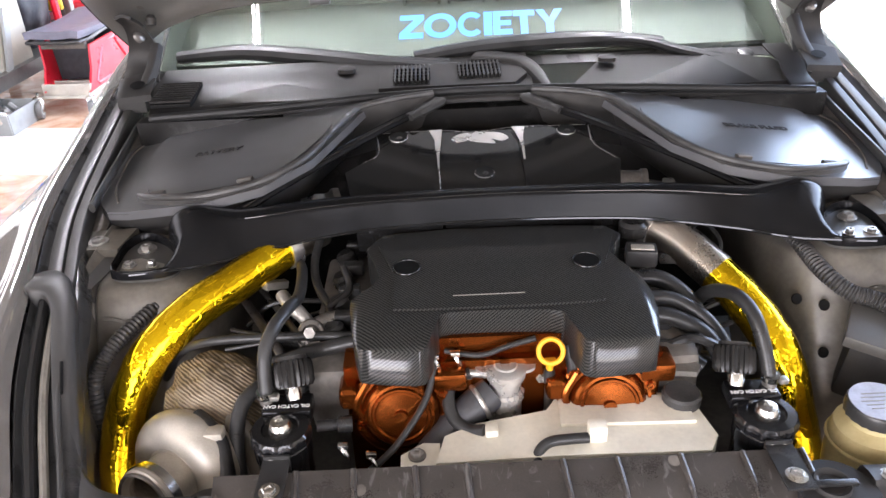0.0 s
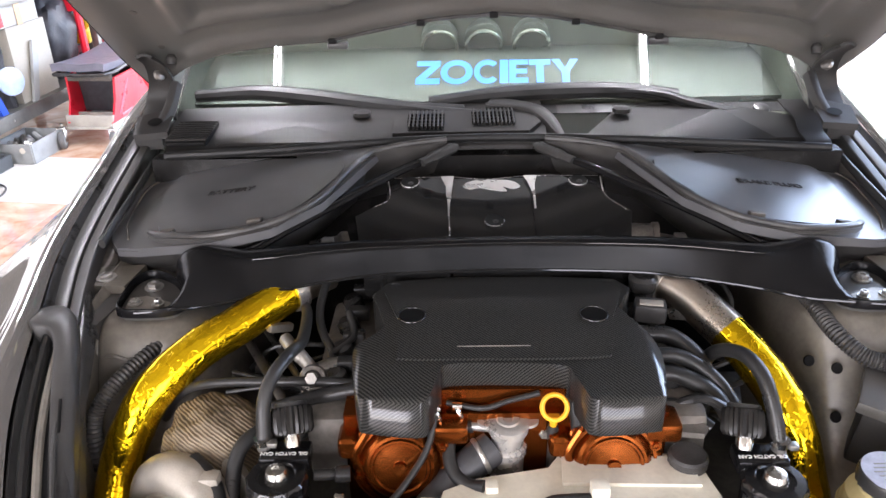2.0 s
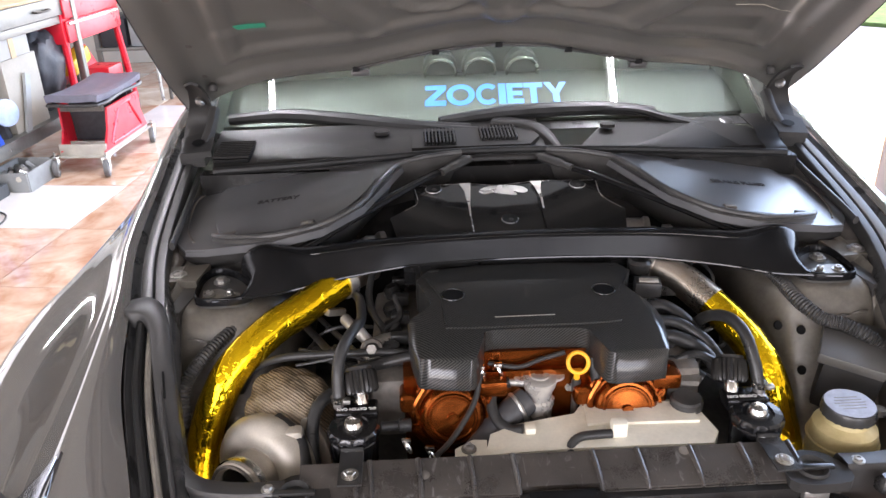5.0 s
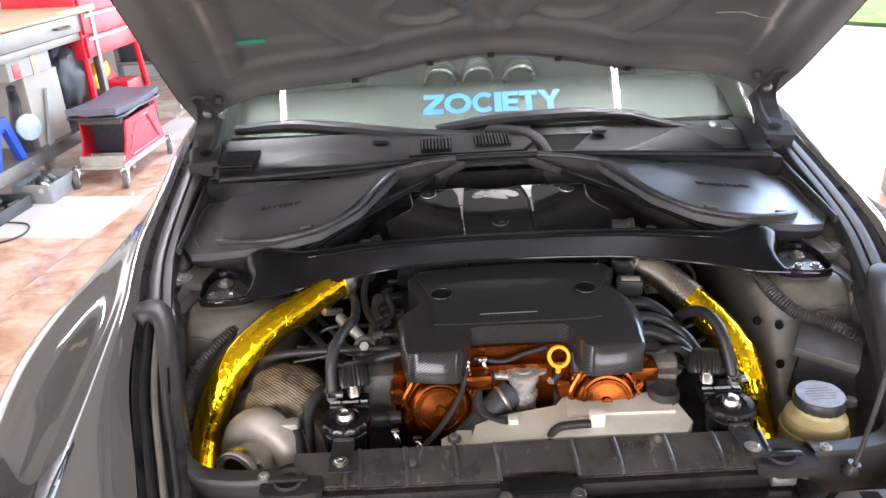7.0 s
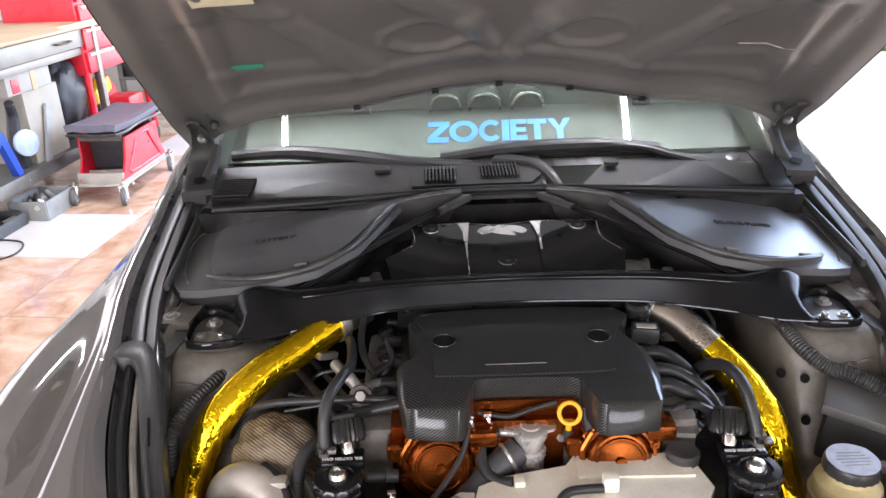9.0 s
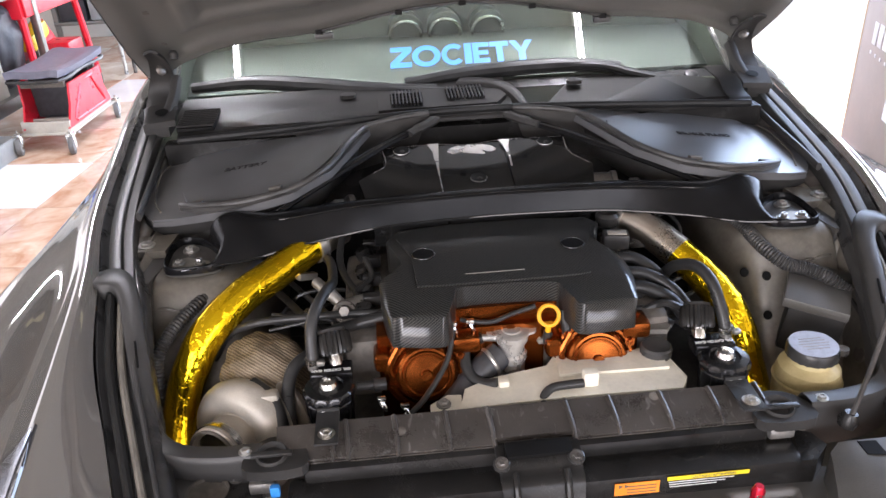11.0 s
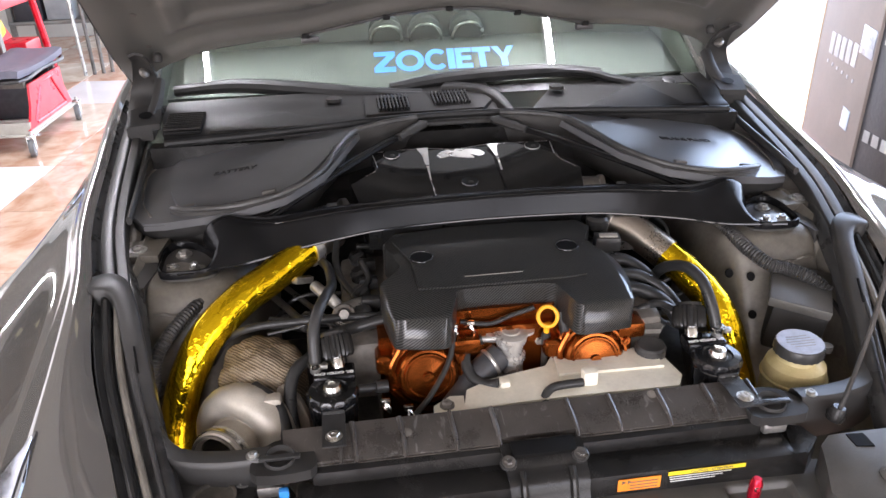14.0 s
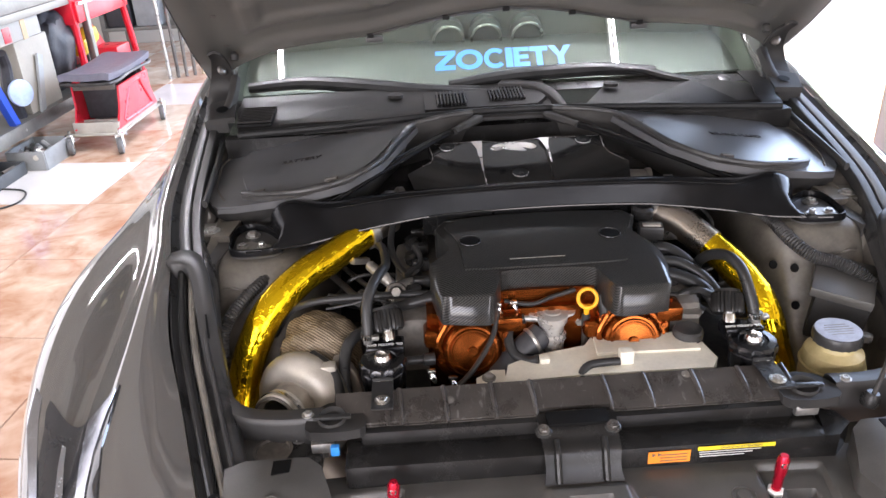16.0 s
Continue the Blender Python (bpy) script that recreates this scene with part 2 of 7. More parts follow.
HOSE = material("hose_rubber", (0.026, 0.0255, 0.025), 0.36, 0, 0.3, 25, 0.08, 350, tint=(0.032, 0.032, 0.032))
DARK = material("dark_grime", (0.10, 0.09, 0.078), 0.75, 0, 0.5, 10, 0.4, 90)
CAST_DARK = material("grimy_cast_metal", (0.24, 0.225, 0.20), 0.4, 0.6, 0.25, 25, 0.2, 300)
BRACE = material("satin_black_powder_coat", (0.007, 0.007, 0.0075), 0.16, 0.0, 0.2, 10, 0.1, 800)
for dull in (PLASTIC, PLASTIC_MATT, RUBBER, HOSE):
    dull.node_tree.nodes["Principled BSDF"].inputs["Specular IOR Level"].default_value = 0.33
BRACE.node_tree.nodes["Principled BSDF"].inputs["Specular IOR Level"].default_value = 0.13
def scuffed(m, amount=0.5, pale=0.2):
    """Pale scratches and rubbed spots over a dark plastic."""
    nt = m.node_tree
    b = nt.nodes["Principled BSDF"]
    co = nt.nodes.new("ShaderNodeTexCoord")
    mp = nt.nodes.new("ShaderNodeMapping")
    mp.inputs["Rotation"].default_value, mp.inputs["Scale"].default_value = (0, 0, 0.5), (1.0, 0.3, 1.0)
    no = nt.nodes.new("ShaderNodeTexNoise")
    no.inputs["Scale"].default_value, no.inputs["Detail"].default_value, no.inputs["Distortion"].default_value = 75, 9, 1.5
    rg = nt.nodes.new("ShaderNodeMapRange")
    rg.inputs["From Min"].default_value, rg.inputs["From Max"].default_value, rg.inputs["To Max"].default_value = 0.60, 0.72, amount
    mx = nt.nodes.new("ShaderNodeMix")
    mx.data_type = "RGBA"
    mx.inputs["B"].default_value = (pale, pale * 0.97, pale * 0.93, 1)
    nt.links.new(co.outputs["Object"], mp.inputs["Vector"])
    nt.links.new(mp.outputs["Vector"], no.inputs["Vector"])
    nt.links.new(no.outputs["Fac"], rg.inputs["Value"])
    nt.links.new(rg.outputs[0], mx.inputs["Factor"])
    nt.links.new(b.inputs["Base Color"].links[0].from_socket, mx.inputs["A"])
    nt.links.new(mx.outputs["Result"], b.inputs["Base Color"])
    return m


SCUFFED = scuffed(material("scuffed_black_plastic", (0.042, 0.037, 0.033), 0.33, 0, 0.3, 14, 0.06, 500))
CARBON = carbon("lacquered_carbon", 0.0014, 0.65, 0.007, 0.040)
DEEP = material("deep_black_plastic", (0.013, 0.0125, 0.012), 0.26, 0, 0.3, 12, 0.04, 500, rough_var=0.05)
DEEP.node_tree.nodes["Principled BSDF"].inputs["Specular IOR Level"].default_value = 0.25
ROUGH_BLACK = material("rough_black_plastic", (0.024, 0.023, 0.022), 0.58, 0, 0.3, 12, 0.08, 400)
ROUGH_BLACK.node_tree.nodes["Principled BSDF"].inputs["Specular IOR Level"].default_value = 0.25
WIPER_BLACK = material("wiper_black", (0.012, 0.012, 0.012), 0.42, 0, 0.3, 20, 0.05, 300)
WIPER_BLACK.node_tree.nodes["Principled BSDF"].inputs["Specular IOR Level"].default_value = 0.2
ZINC = material("plated_cap_metal", (0.50, 0.485, 0.46), 0.32, 0.6, 0.15, 30, 0.1, 200)
# near-black: colour stands in for the shade inside holes; also colours hose clips
BLACK = material("black_and_hole_shade", (0.006, 0.006, 0.006), 0.6)
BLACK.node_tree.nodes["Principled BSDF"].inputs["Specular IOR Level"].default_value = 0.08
GLOSS = material("gloss_black_lacquer", (0.010, 0.010, 0.010), 0.06, 0, 0.2, 10, rough_var=0.03)
GLOSS.node_tree.nodes["Principled BSDF"].inputs["IOR"].default_value = 1.5
CHROME = material("bright_metal", (0.62, 0.61, 0.58), 0.2, 1.0, 0.15, 30, 0.1, 200)
STEEL = material("zinc_steel", (0.36, 0.35, 0.33), 0.35, 0.85, 0.3, 25, 0.2, 200)
CAST = material("cast_aluminium", (0.40, 0.368, 0.315), 0.46, 0.4, 0.16, 22, 0.2, 420)
TI = material("brushed_pipe", (0.40, 0.36, 0.31), 0.3, 1.0, 0.12, 8, 0.0, 250)
ORANGE = material("burnt_orange_anodised", (0.205, 0.051, 0.008), 0.2, 0.9, 0.25, 12, 0.03, 350, rough_var=0.07)
GUN = material("dark_plated_steel", (0.16, 0.15, 0.14), 0.35, 0.8, 0.3, 25, 0.2, 200)
YELLOW = material("yellow_plastic", (0.78, 0.36, 0.012), 0.4, 0, 0.1)
RED_ANO = material("red_anodised", (0.55, 0.012, 0.035), 0.25, 0.7, 0.15)
TANK = material("milky_plastic", (0.66, 0.62, 0.51), 0.45, 0, 0.14, 14, 0.05, 150, tint=(0.78, 0.735, 0.61))
COWL_MATT = material("weathered_cowl_plastic", (0.017, 0.016, 0.0152), 0.34, 0, 0.3, 9, 0.05, 700, rough_var=0.05)
COWL_MATT.node_tree.nodes["Principled BSDF"].inputs["Specular IOR Level"].default_value = 0.14
TRIM_GREY = material("satin_grey_trim_plastic", (0.034, 0.033, 0.032), 0.42, 0, 0.2, 10, 0.05, 600, rough_var=0.05)
TRIM_GREY.node_tree.nodes["Principled BSDF"].inputs["Specular IOR Level"].default_value = 0.33
# bright metal for hole rims and for glints painted on the plenum cover
RIM_AND_GLINT = material("bright_rim_and_glint", (0.45, 0.435, 0.42), 0.30, 0.75, 0.12, 14, 0.12, 90)
AGED = material("aged_plastic", (0.50, 0.40, 0.18), 0.4, 0, 0.2, 16, 0.1, 150, tint=(0.58, 0.48, 0.25))
WHITE_INK = material("white_print", (0.75, 0.75, 0.73), 0.6)
BLUE_VINYL = material("blue_vinyl", (0.05, 0.24, 0.66), 0.45, 0, 0.05)


# ---- the garage ----
TILE_A = material("marbled_orange_tile", (0.48, 0.25, 0.15), 0.10, 0, 0.15, 3.2, 0.0, 9, tint=(0.64, 0.49, 0.38), rough_var=0.04)
TILE_B = material("beige_tile", (0.52, 0.41, 0.31), 0.11, 0, 0.12, 3, 0.0, 7, rough_var=0.04, tint=(0.72, 0.62, 0.5))
for marble in (TILE_A, TILE_B):
    nt = marble.node_tree
    info, shift = nt.nodes.new("ShaderNodeObjectInfo"), nt.nodes.new("ShaderNodeVectorMath")
    shift.operation = "MULTIPLY_ADD"
    shift.inputs[1].default_value = (37.0, 23.0, 11.0)
    nt.links.new(info.outputs["Random"], shift.inputs[0])
    source = [n for n in nt.nodes if n.type == "TEX_COORD"][0]
    nt.links.new(source.outputs["Object"], shift.inputs[2])
    for n in nt.nodes:
        if n.type == "TEX_NOISE":
            nt.links.new(shift.outputs[0], n.inputs["Vector"])
            n.inputs["Distortion"].default_value = 2.2
TILE_W = material("white_tile", (0.62, 0.60, 0.58), 0.18, 0, 0.05, 3)
GROUT = material("grout", (0.42, 0.36, 0.3), 0.8)
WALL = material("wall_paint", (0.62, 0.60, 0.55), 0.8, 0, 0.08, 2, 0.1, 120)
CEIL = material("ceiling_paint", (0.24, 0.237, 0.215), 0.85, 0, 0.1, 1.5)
CONCRETE = material("pale_concrete", (0.50, 0.49, 0.47), 0.85, 0, 0.15, 1.2, 0.3, 60)
GRASS = material("grass", (0.10, 0.16, 0.04), 0.9, 0, 0.4, 6)

whole("floor", box((-0.75, 2.0, -0.06), (7.4, 11.6, 0.1), 0), GROUT, "mortar bed under marbled floor tiles", "floor", kind="structure")
floor_ob = bpy.data.objects["floor"]
TURN_TILE, TS = radians(-7.6), 0.612


def tile_mesh(mat):
    return finish("tile", box((0, 0, 0), (TS - 0.004, TS - 0.004, 0.012), 0.0015, seg=1), mat)


tile_meshes = {k: tile_mesh(m) for k, m in (("a", TILE_A), ("b", TILE_B), ("w", TILE_W))}
rng = random.Random(4)
for i in range(-9, 9):
    for j in range(-13, 9):
        u, v = (i + 0.5) * TS, (j + 0.5) * TS
        x = -1.823 + u * math.cos(TURN_TILE) - v * math.sin(TURN_TILE)
        y = 3.88 + u * math.sin(TURN_TILE) + v * math.cos(TURN_TILE)
        if -4.3 < x < 2.4 and -3.5 < y < 7.6:
            k = "w" if (i, j) in ((-1, -1), (0, -5), (-1, -5), (-1, 2), (0, 2)) else ("b" if rng.random() < 0.3 else "a")
            t = new("tile", tile_meshes[k])
            t.matrix_world = pose(x, y, -0.006, 0, 0, math.degrees(TURN_TILE) + 180 * rng.randint(0, 1))
            t.parent = floor_ob
DRIVE = material("sunlit_drive", (0.20, 0.197, 0.19), 0.85, 0, 0.12, 0.6, 0.3, 40)
whole("ground", box((6, 2, -0.16), (400, 400, 0.08), 0), DRIVE, "pale sunlit concrete drive outside", "ground", kind="structure")
whole("lawn", moved(box((0, 0, 0), (24, 12, 0.06), 0.01), pose(9.54, 13.69, -0.1, 0, 0, -45)), GRASS, "strip of lawn beyond the drive", "grass", kind="stuff")
whole("wall_left", box((-4.1, 6.35, 1.4), (0.14, 2.6, 2.8), 0.005), WALL, "pale painted garage wall", "wall", kind="structure")
whole("wall_left_front", box((-4.1, -2.15, 1.4), (0.14, 2.9, 2.8), 0.005), WALL, "pale painted garage wall", "wall", kind="structure")
# closes the top of the opening added for the left fill lamp
whole("wall_left_header", box((-4.1, 2.17, 2.72), (0.14, 5.74, 0.16), 0.005), WALL, "header over the added left opening", "wall", kind="structure")
whole("wall_rear", box((-2.95, 7.7, 1.4), (2.3, 0.14, 2.8), 0.005), WALL, "pale painted rear garage wall", "wall", kind="structure")
whole("wall_right", box((2.5, -1.2, 1.4), (0.14, 4.4, 2.8), 0.005), WALL, "pale painted side wall beside the door opening", "wall", kind="structure")
# unseen wall, added so the fender mirrors grey instead of blue sky
whole("fender_reflection_wall", box((-7.2, 2.0, 2.1), (0.2, 16, 4.4), 0.005), CONCRETE, "unseen plain wall added for a neutral fender reflection", "wall", kind="structure")
whole("wall_front_header", box((-0.8, -3.6, 2.62), (6.5, 0.14, 0.4), 0.005), WALL, "header over the front door opening", "wall", kind="structure")
# unseen panel added to hold back front light and darken reflections in the bay
whole("front_blocker", box((-0.1, -3.6, 1.21), (1.25, 0.14, 2.42), 0.005), material("dark_blocker_paint", (0.05, 0.05, 0.048), 0.6, 0, 0.2, 4), "unseen dark panel added to block front light", "wall", kind="structure")
whole("wall_rear_header", box((0.4, 7.7, 2.6), (4.4, 0.14, 0.4), 0.005), WALL, "header over the rear door opening", "wall", kind="structure")
whole("wall_side_header", box((2.5, 4.3, 2.68), (0.14, 6.6, 0.24), 0.005), WALL, "header over the side door opening", "wall", kind="structure")
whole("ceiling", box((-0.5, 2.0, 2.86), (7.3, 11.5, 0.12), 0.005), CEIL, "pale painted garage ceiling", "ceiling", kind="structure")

GLOW = material("fluorescent_glow", (1.0, 1.0, 0.9), 0.4, emit=6.0)
METAL_WHITE = material("white_enamel", (0.7, 0.7, 0.68), 0.4)
BATTEN = material("grey_enamel", (0.25, 0.25, 0.25), 0.5)
for tx in (-1.06, 0.93):
    lamp = thing("tube_lamp", (tx, 3.0, 2.8), "long white fluorescent ceiling lamp switched on", "lamp", "ceiling tube lamps")
    part("housing", box((tx, 3.0, 2.775), (0.028, 2.4, 0.05), 0.006), BATTEN, lamp)
    part("tube", lathe([(0, 0), (0.008, 0), (0.008, 2.3), (0, 2.3)], (tx, 1.85, 2.735), (0, 1, 0), 12), GLOW, lamp, "glowing fluorescent tube")


# ---- the car ----
car = thing("car", (0, 1.2, 0), "gunmetal grey sports coupe with its bonnet propped open", "car")

FENDER = [
    (2.15, ((-0.850, 0.900), (-0.860, 0.910), (-0.866, 0.908), (-0.872, 0.895), (-0.878, 0.860), (-0.884, 0.800), (-0.888, 0.700), (-0.885, 0.500))),
    (1.80, ((-0.836, 0.872), (-0.848, 0.882), (-0.856, 0.880), (-0.864, 0.868), (-0.873, 0.840), (-0.883, 0.790), (-0.891, 0.680), (-0.890, 0.480))),
    (1.50, ((-0.810, 0.830), (-0.824, 0.840), (-0.834, 0.839), (-0.844, 0.826), (-0.862, 0.797), (-0.883, 0.768), (-0.901, 0.700), (-0.900, 0.450))),
    (1.20, ((-0.780, 0.795), (-0.794, 0.805), (-0.806, 0.804), (-0.822, 0.788), (-0.854, 0.778), (-0.888, 0.762), (-0.920, 0.690), (-0.922, 0.420))),
    (1.00, ((-0.738, 0.762), (-0.752, 0.772), (-0.768, 0.774), (-0.796, 0.754), (-0.842, 0.766), (-0.898, 0.759), (-0.941, 0.685), (-0.945, 0.400))),
    (0.83, ((-0.710, 0.700), (-0.732, 0.716), (-0.762, 0.722), (-0.806, 0.695), (-0.847, 0.728), (-0.902, 0.727), (-0.946, 0.650), (-0.950, 0.380))),
    (0.68, ((-0.660, 0.640), (-0.705, 0.660), (-0.764, 0.668), (-0.822, 0.628), (-0.857, 0.655), (-0.905, 0.651), (-0.940, 0.570), (-0.945, 0.360))),
    (0.54, ((-0.615, 0.585), (-0.680, 0.608), (-0.762, 0.612), (-0.820, 0.565), (-0.850, 0.572), (-0.886, 0.558), (-0.908, 0.470), (-0.910, 0.330))),
    (0.40, ((-0.570, 0.530), (-0.640, 0.548), (-0.710, 0.545), (-0.765, 0.510), (-0.795, 0.495), (-0.820, 0.475), (-0.838, 0.410), (-0.840, 0.300))),
    (0.28, ((-0.520, 0.460), (-0.580, 0.472), (-0.640, 0.468), (-0.700, 0.440), (-0.730, 0.425), (-0.750, 0.400), (-0.770, 0.350), (-0.780, 0.260))),
]


def fender_sheet():
    return loft(resampled([[(x, y, z) for x, z in sec] for y, sec in FENDER], 5), 0.004)


part("fender", fender_sheet(), PAINT, car, "glossy gunmetal fender", 60)
part("fender", mirrored(fender_sheet()), PAINT, car, "glossy gunmetal fender", 60)

LENS = material("headlight_lens", (0.03, 0.03, 0.032), 0.04, 0.0, 0.1, coat=1.0, coat_rough=0.0, rough_var=0.02)
LENS_GLINT = material("lens_glint_chrome", (0.55, 0.57, 0.62), 0.22, 1.0, 0.1, 30)


def on_fender(x, y, lift):
    """A point on the fender's upper side, lifted off it."""
    ys = [q for q, _ in FENDER][::-1]
    secs = [sec for _, sec in FENDER][::-1]
    xs = [float(np.interp(y, ys, [sec[k][0] for sec in secs])) for k in range(8)]
    zs = [float(np.interp(y, ys, [sec[k][1] for sec in secs])) for k in range(8)]
    return (x, y - lift * 0.35, float(np.interp(-x, [-v for v in xs], zs)) + lift)


LENS_IN = ((0.30, -0.655), (0.40, -0.708), (0.50, -0.748), (0.60, -0.764), (0.72, -0.760))
LENS_OUT = ((0.30, -0.765), (0.40, -0.828), (0.54, -0.895), (0.66, -0.915), (0.75, -0.915))
LENS_TOP = ((0.0, 0.705), (0.12, 0.690), (0.45, 0.662), (0.55, 0.668), (0.80, 0.705), (1.0, 0.738))


def lens_point(u, v, lift):
    """u from the lens's inner side to its outer, v from its notched top edge down its front."""
    y = lerp_table(LENS_TOP, u)
    y += (0.31 - y) * v
    return on_fender(lerp_table(LENS_IN, y) * (1 - u) + lerp_table(LENS_OUT, y) * u, y, lift)


def lens_patch(corners, lift, thick, n=8):
    """A curved patch of the lens between v0 and v1, whose sides run from (u0, u1) to (u2, u3)."""
    v0, v1, u0, u1, u2, u3 = corners
    return loft([[lens_point((u0 + (u2 - u0) * f) * (1 - g) + (u1 + (u3 - u1) * f) * g, v0 + (v1 - v0) * f, lift) for g in np.linspace(0, 1, n)] for f in np.linspace(0, 1, 2 * n)], thick)


for flip in (False, True):
    bm = lens_patch((0.0, 1.0, 0.0, 1.0, 0.0, 1.0), 0.005, 0.008, 20)
    lens = part("headlight", mirrored(bm) if flip else bm, LENS, car, "glossy dark headlight lens", 60)
    s = 1 if flip else -1
    # chrome strips laid on the lens imitate its bright reflections
    for corners in ((0.02, 0.55, 0.02, 0.30, 0.20, 0.26), (0.02, 0.60, 0.82, 0.98, 0.66, 0.72), (0.10, 0.62, 0.48, 0.52, 0.42, 0.56)):
        bm = lens_patch(corners, 0.0075, 0.002)
        part("reflection_strip", mirrored(bm) if flip else bm, LENS_GLINT, lens, "bright strip standing in for a lens reflection", 60)
    for y, z in ((0.93, 0.60), (0.80, 0.565)):
        part("grommet", lathe([(0, 0), (0.010, 0), (0.008, 0.010), (0, 0.010)], (s * 0.944, y, z), (s, 0, 0.2), 12), RUBBER, car)


RAIL = [(-0.832, 1.85, 0.862), (-0.804, 1.50, 0.822), (-0.771, 1.20, 0.785), (-0.728, 1.00, 0.748), (-0.695, 0.83, 0.69), (-0.648, 0.68, 0.628), (-0.60, 0.54, 0.572)]


def shifted(pts, dx, dz, s=1):
    return [(s * (x + dx), y, z + dz) for x, y, z in pts]


for s in (1, -1):
    rows = [[(s * (x + d), y, z + h) for d, h in ((-0.012, 0.004), (0.0, -0.012), (0.03 * (1 - 0.45 * step(0.98, 1.06, y)), -0.016), (0.062 * (1 - 0.45 * step(0.98, 1.06, y)), -0.006), (0.075 * (1 - 0.45 * step(0.98, 1.06, y)), -0.03))] for x, y, z in RAIL]
    part("gutter", loft(resampled(rows, 4), 0.003), PLASTIC, car, "black gutter beside the fender", 50)
    part("gloss_strip", tube(shifted(RAIL[3:], 0.010, 0.003, s), 0.0085, 10), GLOSS, car)
    part("rubber_strip", band(shifted(RAIL[:4], 0.018, 0.002, s), lambda q: 0.011, lambda q: 0.004), TRIM_GREY, car, "dark grey weather strip")
    part("rubber_strip", band(shifted(RAIL[:4], 0.042, -0.002, s), lambda q: 0.010, lambda q: 0.006), TRIM_GREY, car, "dark grey weather strip")
    part("cover_fin", tube([(s * 0.742, 1.56, 0.812), (s * 0.728, 1.42, 0.806), (s * 0.716, 1.28, 0.800), (s * 0.712, 1.20, 0.792)], 0.006, 10, flat=1.6), TRIM_GREY, car, "raised rubber fin beside the cover")
    part("channel_floor", loft([[(s * 0.80, y, z - 0.03), (s * 0.70, y, z - 0.04)] for y, z in ((1.85, 0.862), (1.5, 0.822), (1.2, 0.785), (1.02, 0.75))], 0.003), DARK, car)
    part("trim_strip", tube(shifted(RAIL[3:], 0.028, 0.000, s), 0.0065, 8), PAINT_IN, car)
    part("trim_strip", tube(shifted(RAIL[3:], 0.050, 0.004, s), 0.004, 8), TRIM_GREY, car)

# inner aprons, strut towers, firewall, dark floor of the bay
for s in (1, -1):
    rows = [[(s * 0.69, y, z + 0.02), (s * 0.672, y, z - 0.01), (s * 0.656, y, z - 0.08), (s * 0.642, y, z - 0.22), (s * 0.60, y, 0.30)]
            for y, z in ((1.50, 0.74), (1.25, 0.735), (1.05, 0.72), (0.90, 0.675), (0.75, 0.60), (0.60, 0.55))]
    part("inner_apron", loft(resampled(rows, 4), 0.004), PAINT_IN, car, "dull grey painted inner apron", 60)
    rows = [[(s * x, y + back * k, z - low) for y, z, k in ((1.27, 0.732, 1.0), (1.10, 0.733, 1.0), (1.045, 0.731, 1.0), (1.018, 0.715, 1.0), (0.993, 0.675, 1.0), (0.948, 0.60, 0.9), (0.892, 0.50, 0.8), (0.86, 0.36, 0.7))]
            for x, back, low in ((0.705, -0.015, 0.0), (0.675, -0.008, 0.0), (0.662, 0.006, 0.004), (0.650, -0.004, 0.0), (0.60, 0.0, 0.0), (0.54, 0.004, 0.0), (0.49, 0.03, 0.01), (0.455, 0.10, 0.05), (0.44, 0.16, 0.16))]
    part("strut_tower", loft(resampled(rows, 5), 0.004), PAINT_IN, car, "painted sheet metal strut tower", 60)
    part("apron_ledge", prism([(s * 0.735, 1.02), (s * 0.73, 1.26), (s * 0.64, 1.26), (s * 0.645, 1.10), (s * 0.66, 1.02)], 0.70, 0.735, 0.008), PLASTIC_MATT, car)
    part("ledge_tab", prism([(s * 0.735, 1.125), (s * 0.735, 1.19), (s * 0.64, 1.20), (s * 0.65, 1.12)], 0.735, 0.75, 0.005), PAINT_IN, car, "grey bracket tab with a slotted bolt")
    part("bolt", bolt((s * 0.692, 1.15, 0.75), 0.012, 0.008), STEEL, car)
    part("sealer_bead", tube([(s * (0.645 - 0.016 * k), 0.999 - 0.003 * (k % 2), 0.690 - 0.003 * k + 0.004 * (k % 2)) for k in range(6)], 0.003, 6), PAINT_IN, car, "wavy seam sealer")
    for k, (yy, zz, r) in enumerate(((0.98, 0.60, 0.012), (0.93, 0.58, 0.010), (0.86, 0.53, 0.014))):
        part("apron_hole", lathe([(0, 0), (r, 0), (r * 1.15, 0.002), (r, 0.004), (0, 0.003)], (s * 0.652, yy, zz + 0.02), (-s, 0, 0.2), 16), DARK, car)
for x, y, z, r in ((0.510, 0.985, 0.664, 0.008), (0.478, 1.012, 0.660, 0.008), (0.505, 0.948, 0.598, 0.008)):
    # raised near-black disc; the hole's inner shade is painted, nothing is cut
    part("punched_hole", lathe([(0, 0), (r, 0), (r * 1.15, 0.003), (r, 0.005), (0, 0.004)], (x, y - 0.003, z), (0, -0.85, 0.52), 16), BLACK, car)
part("undertray", box((0, 1.0, 0.27), (1.3, 1.2, 0.03), 0), DARK, car)
part("firewall", prism([(-0.72, 1.50), (0.72, 1.50), (0.72, 1.54), (-0.72, 1.54)], 0.28, 0.84, 0.005), DEEP, car, "dark firewall")

# front fascia, radiator support and crash bar
FASCIA = material("satin_grey_fascia", (0.068, 0.065, 0.060), 0.4, 0.1, 0.25, 8, 0.15, 600)
FASCIA_Y = ((0.24, 0.42), (0.32, 0.485), (0.40, 0.518), (0.48, 0.535), (0.545, 0.545), (0.60, 0.548))
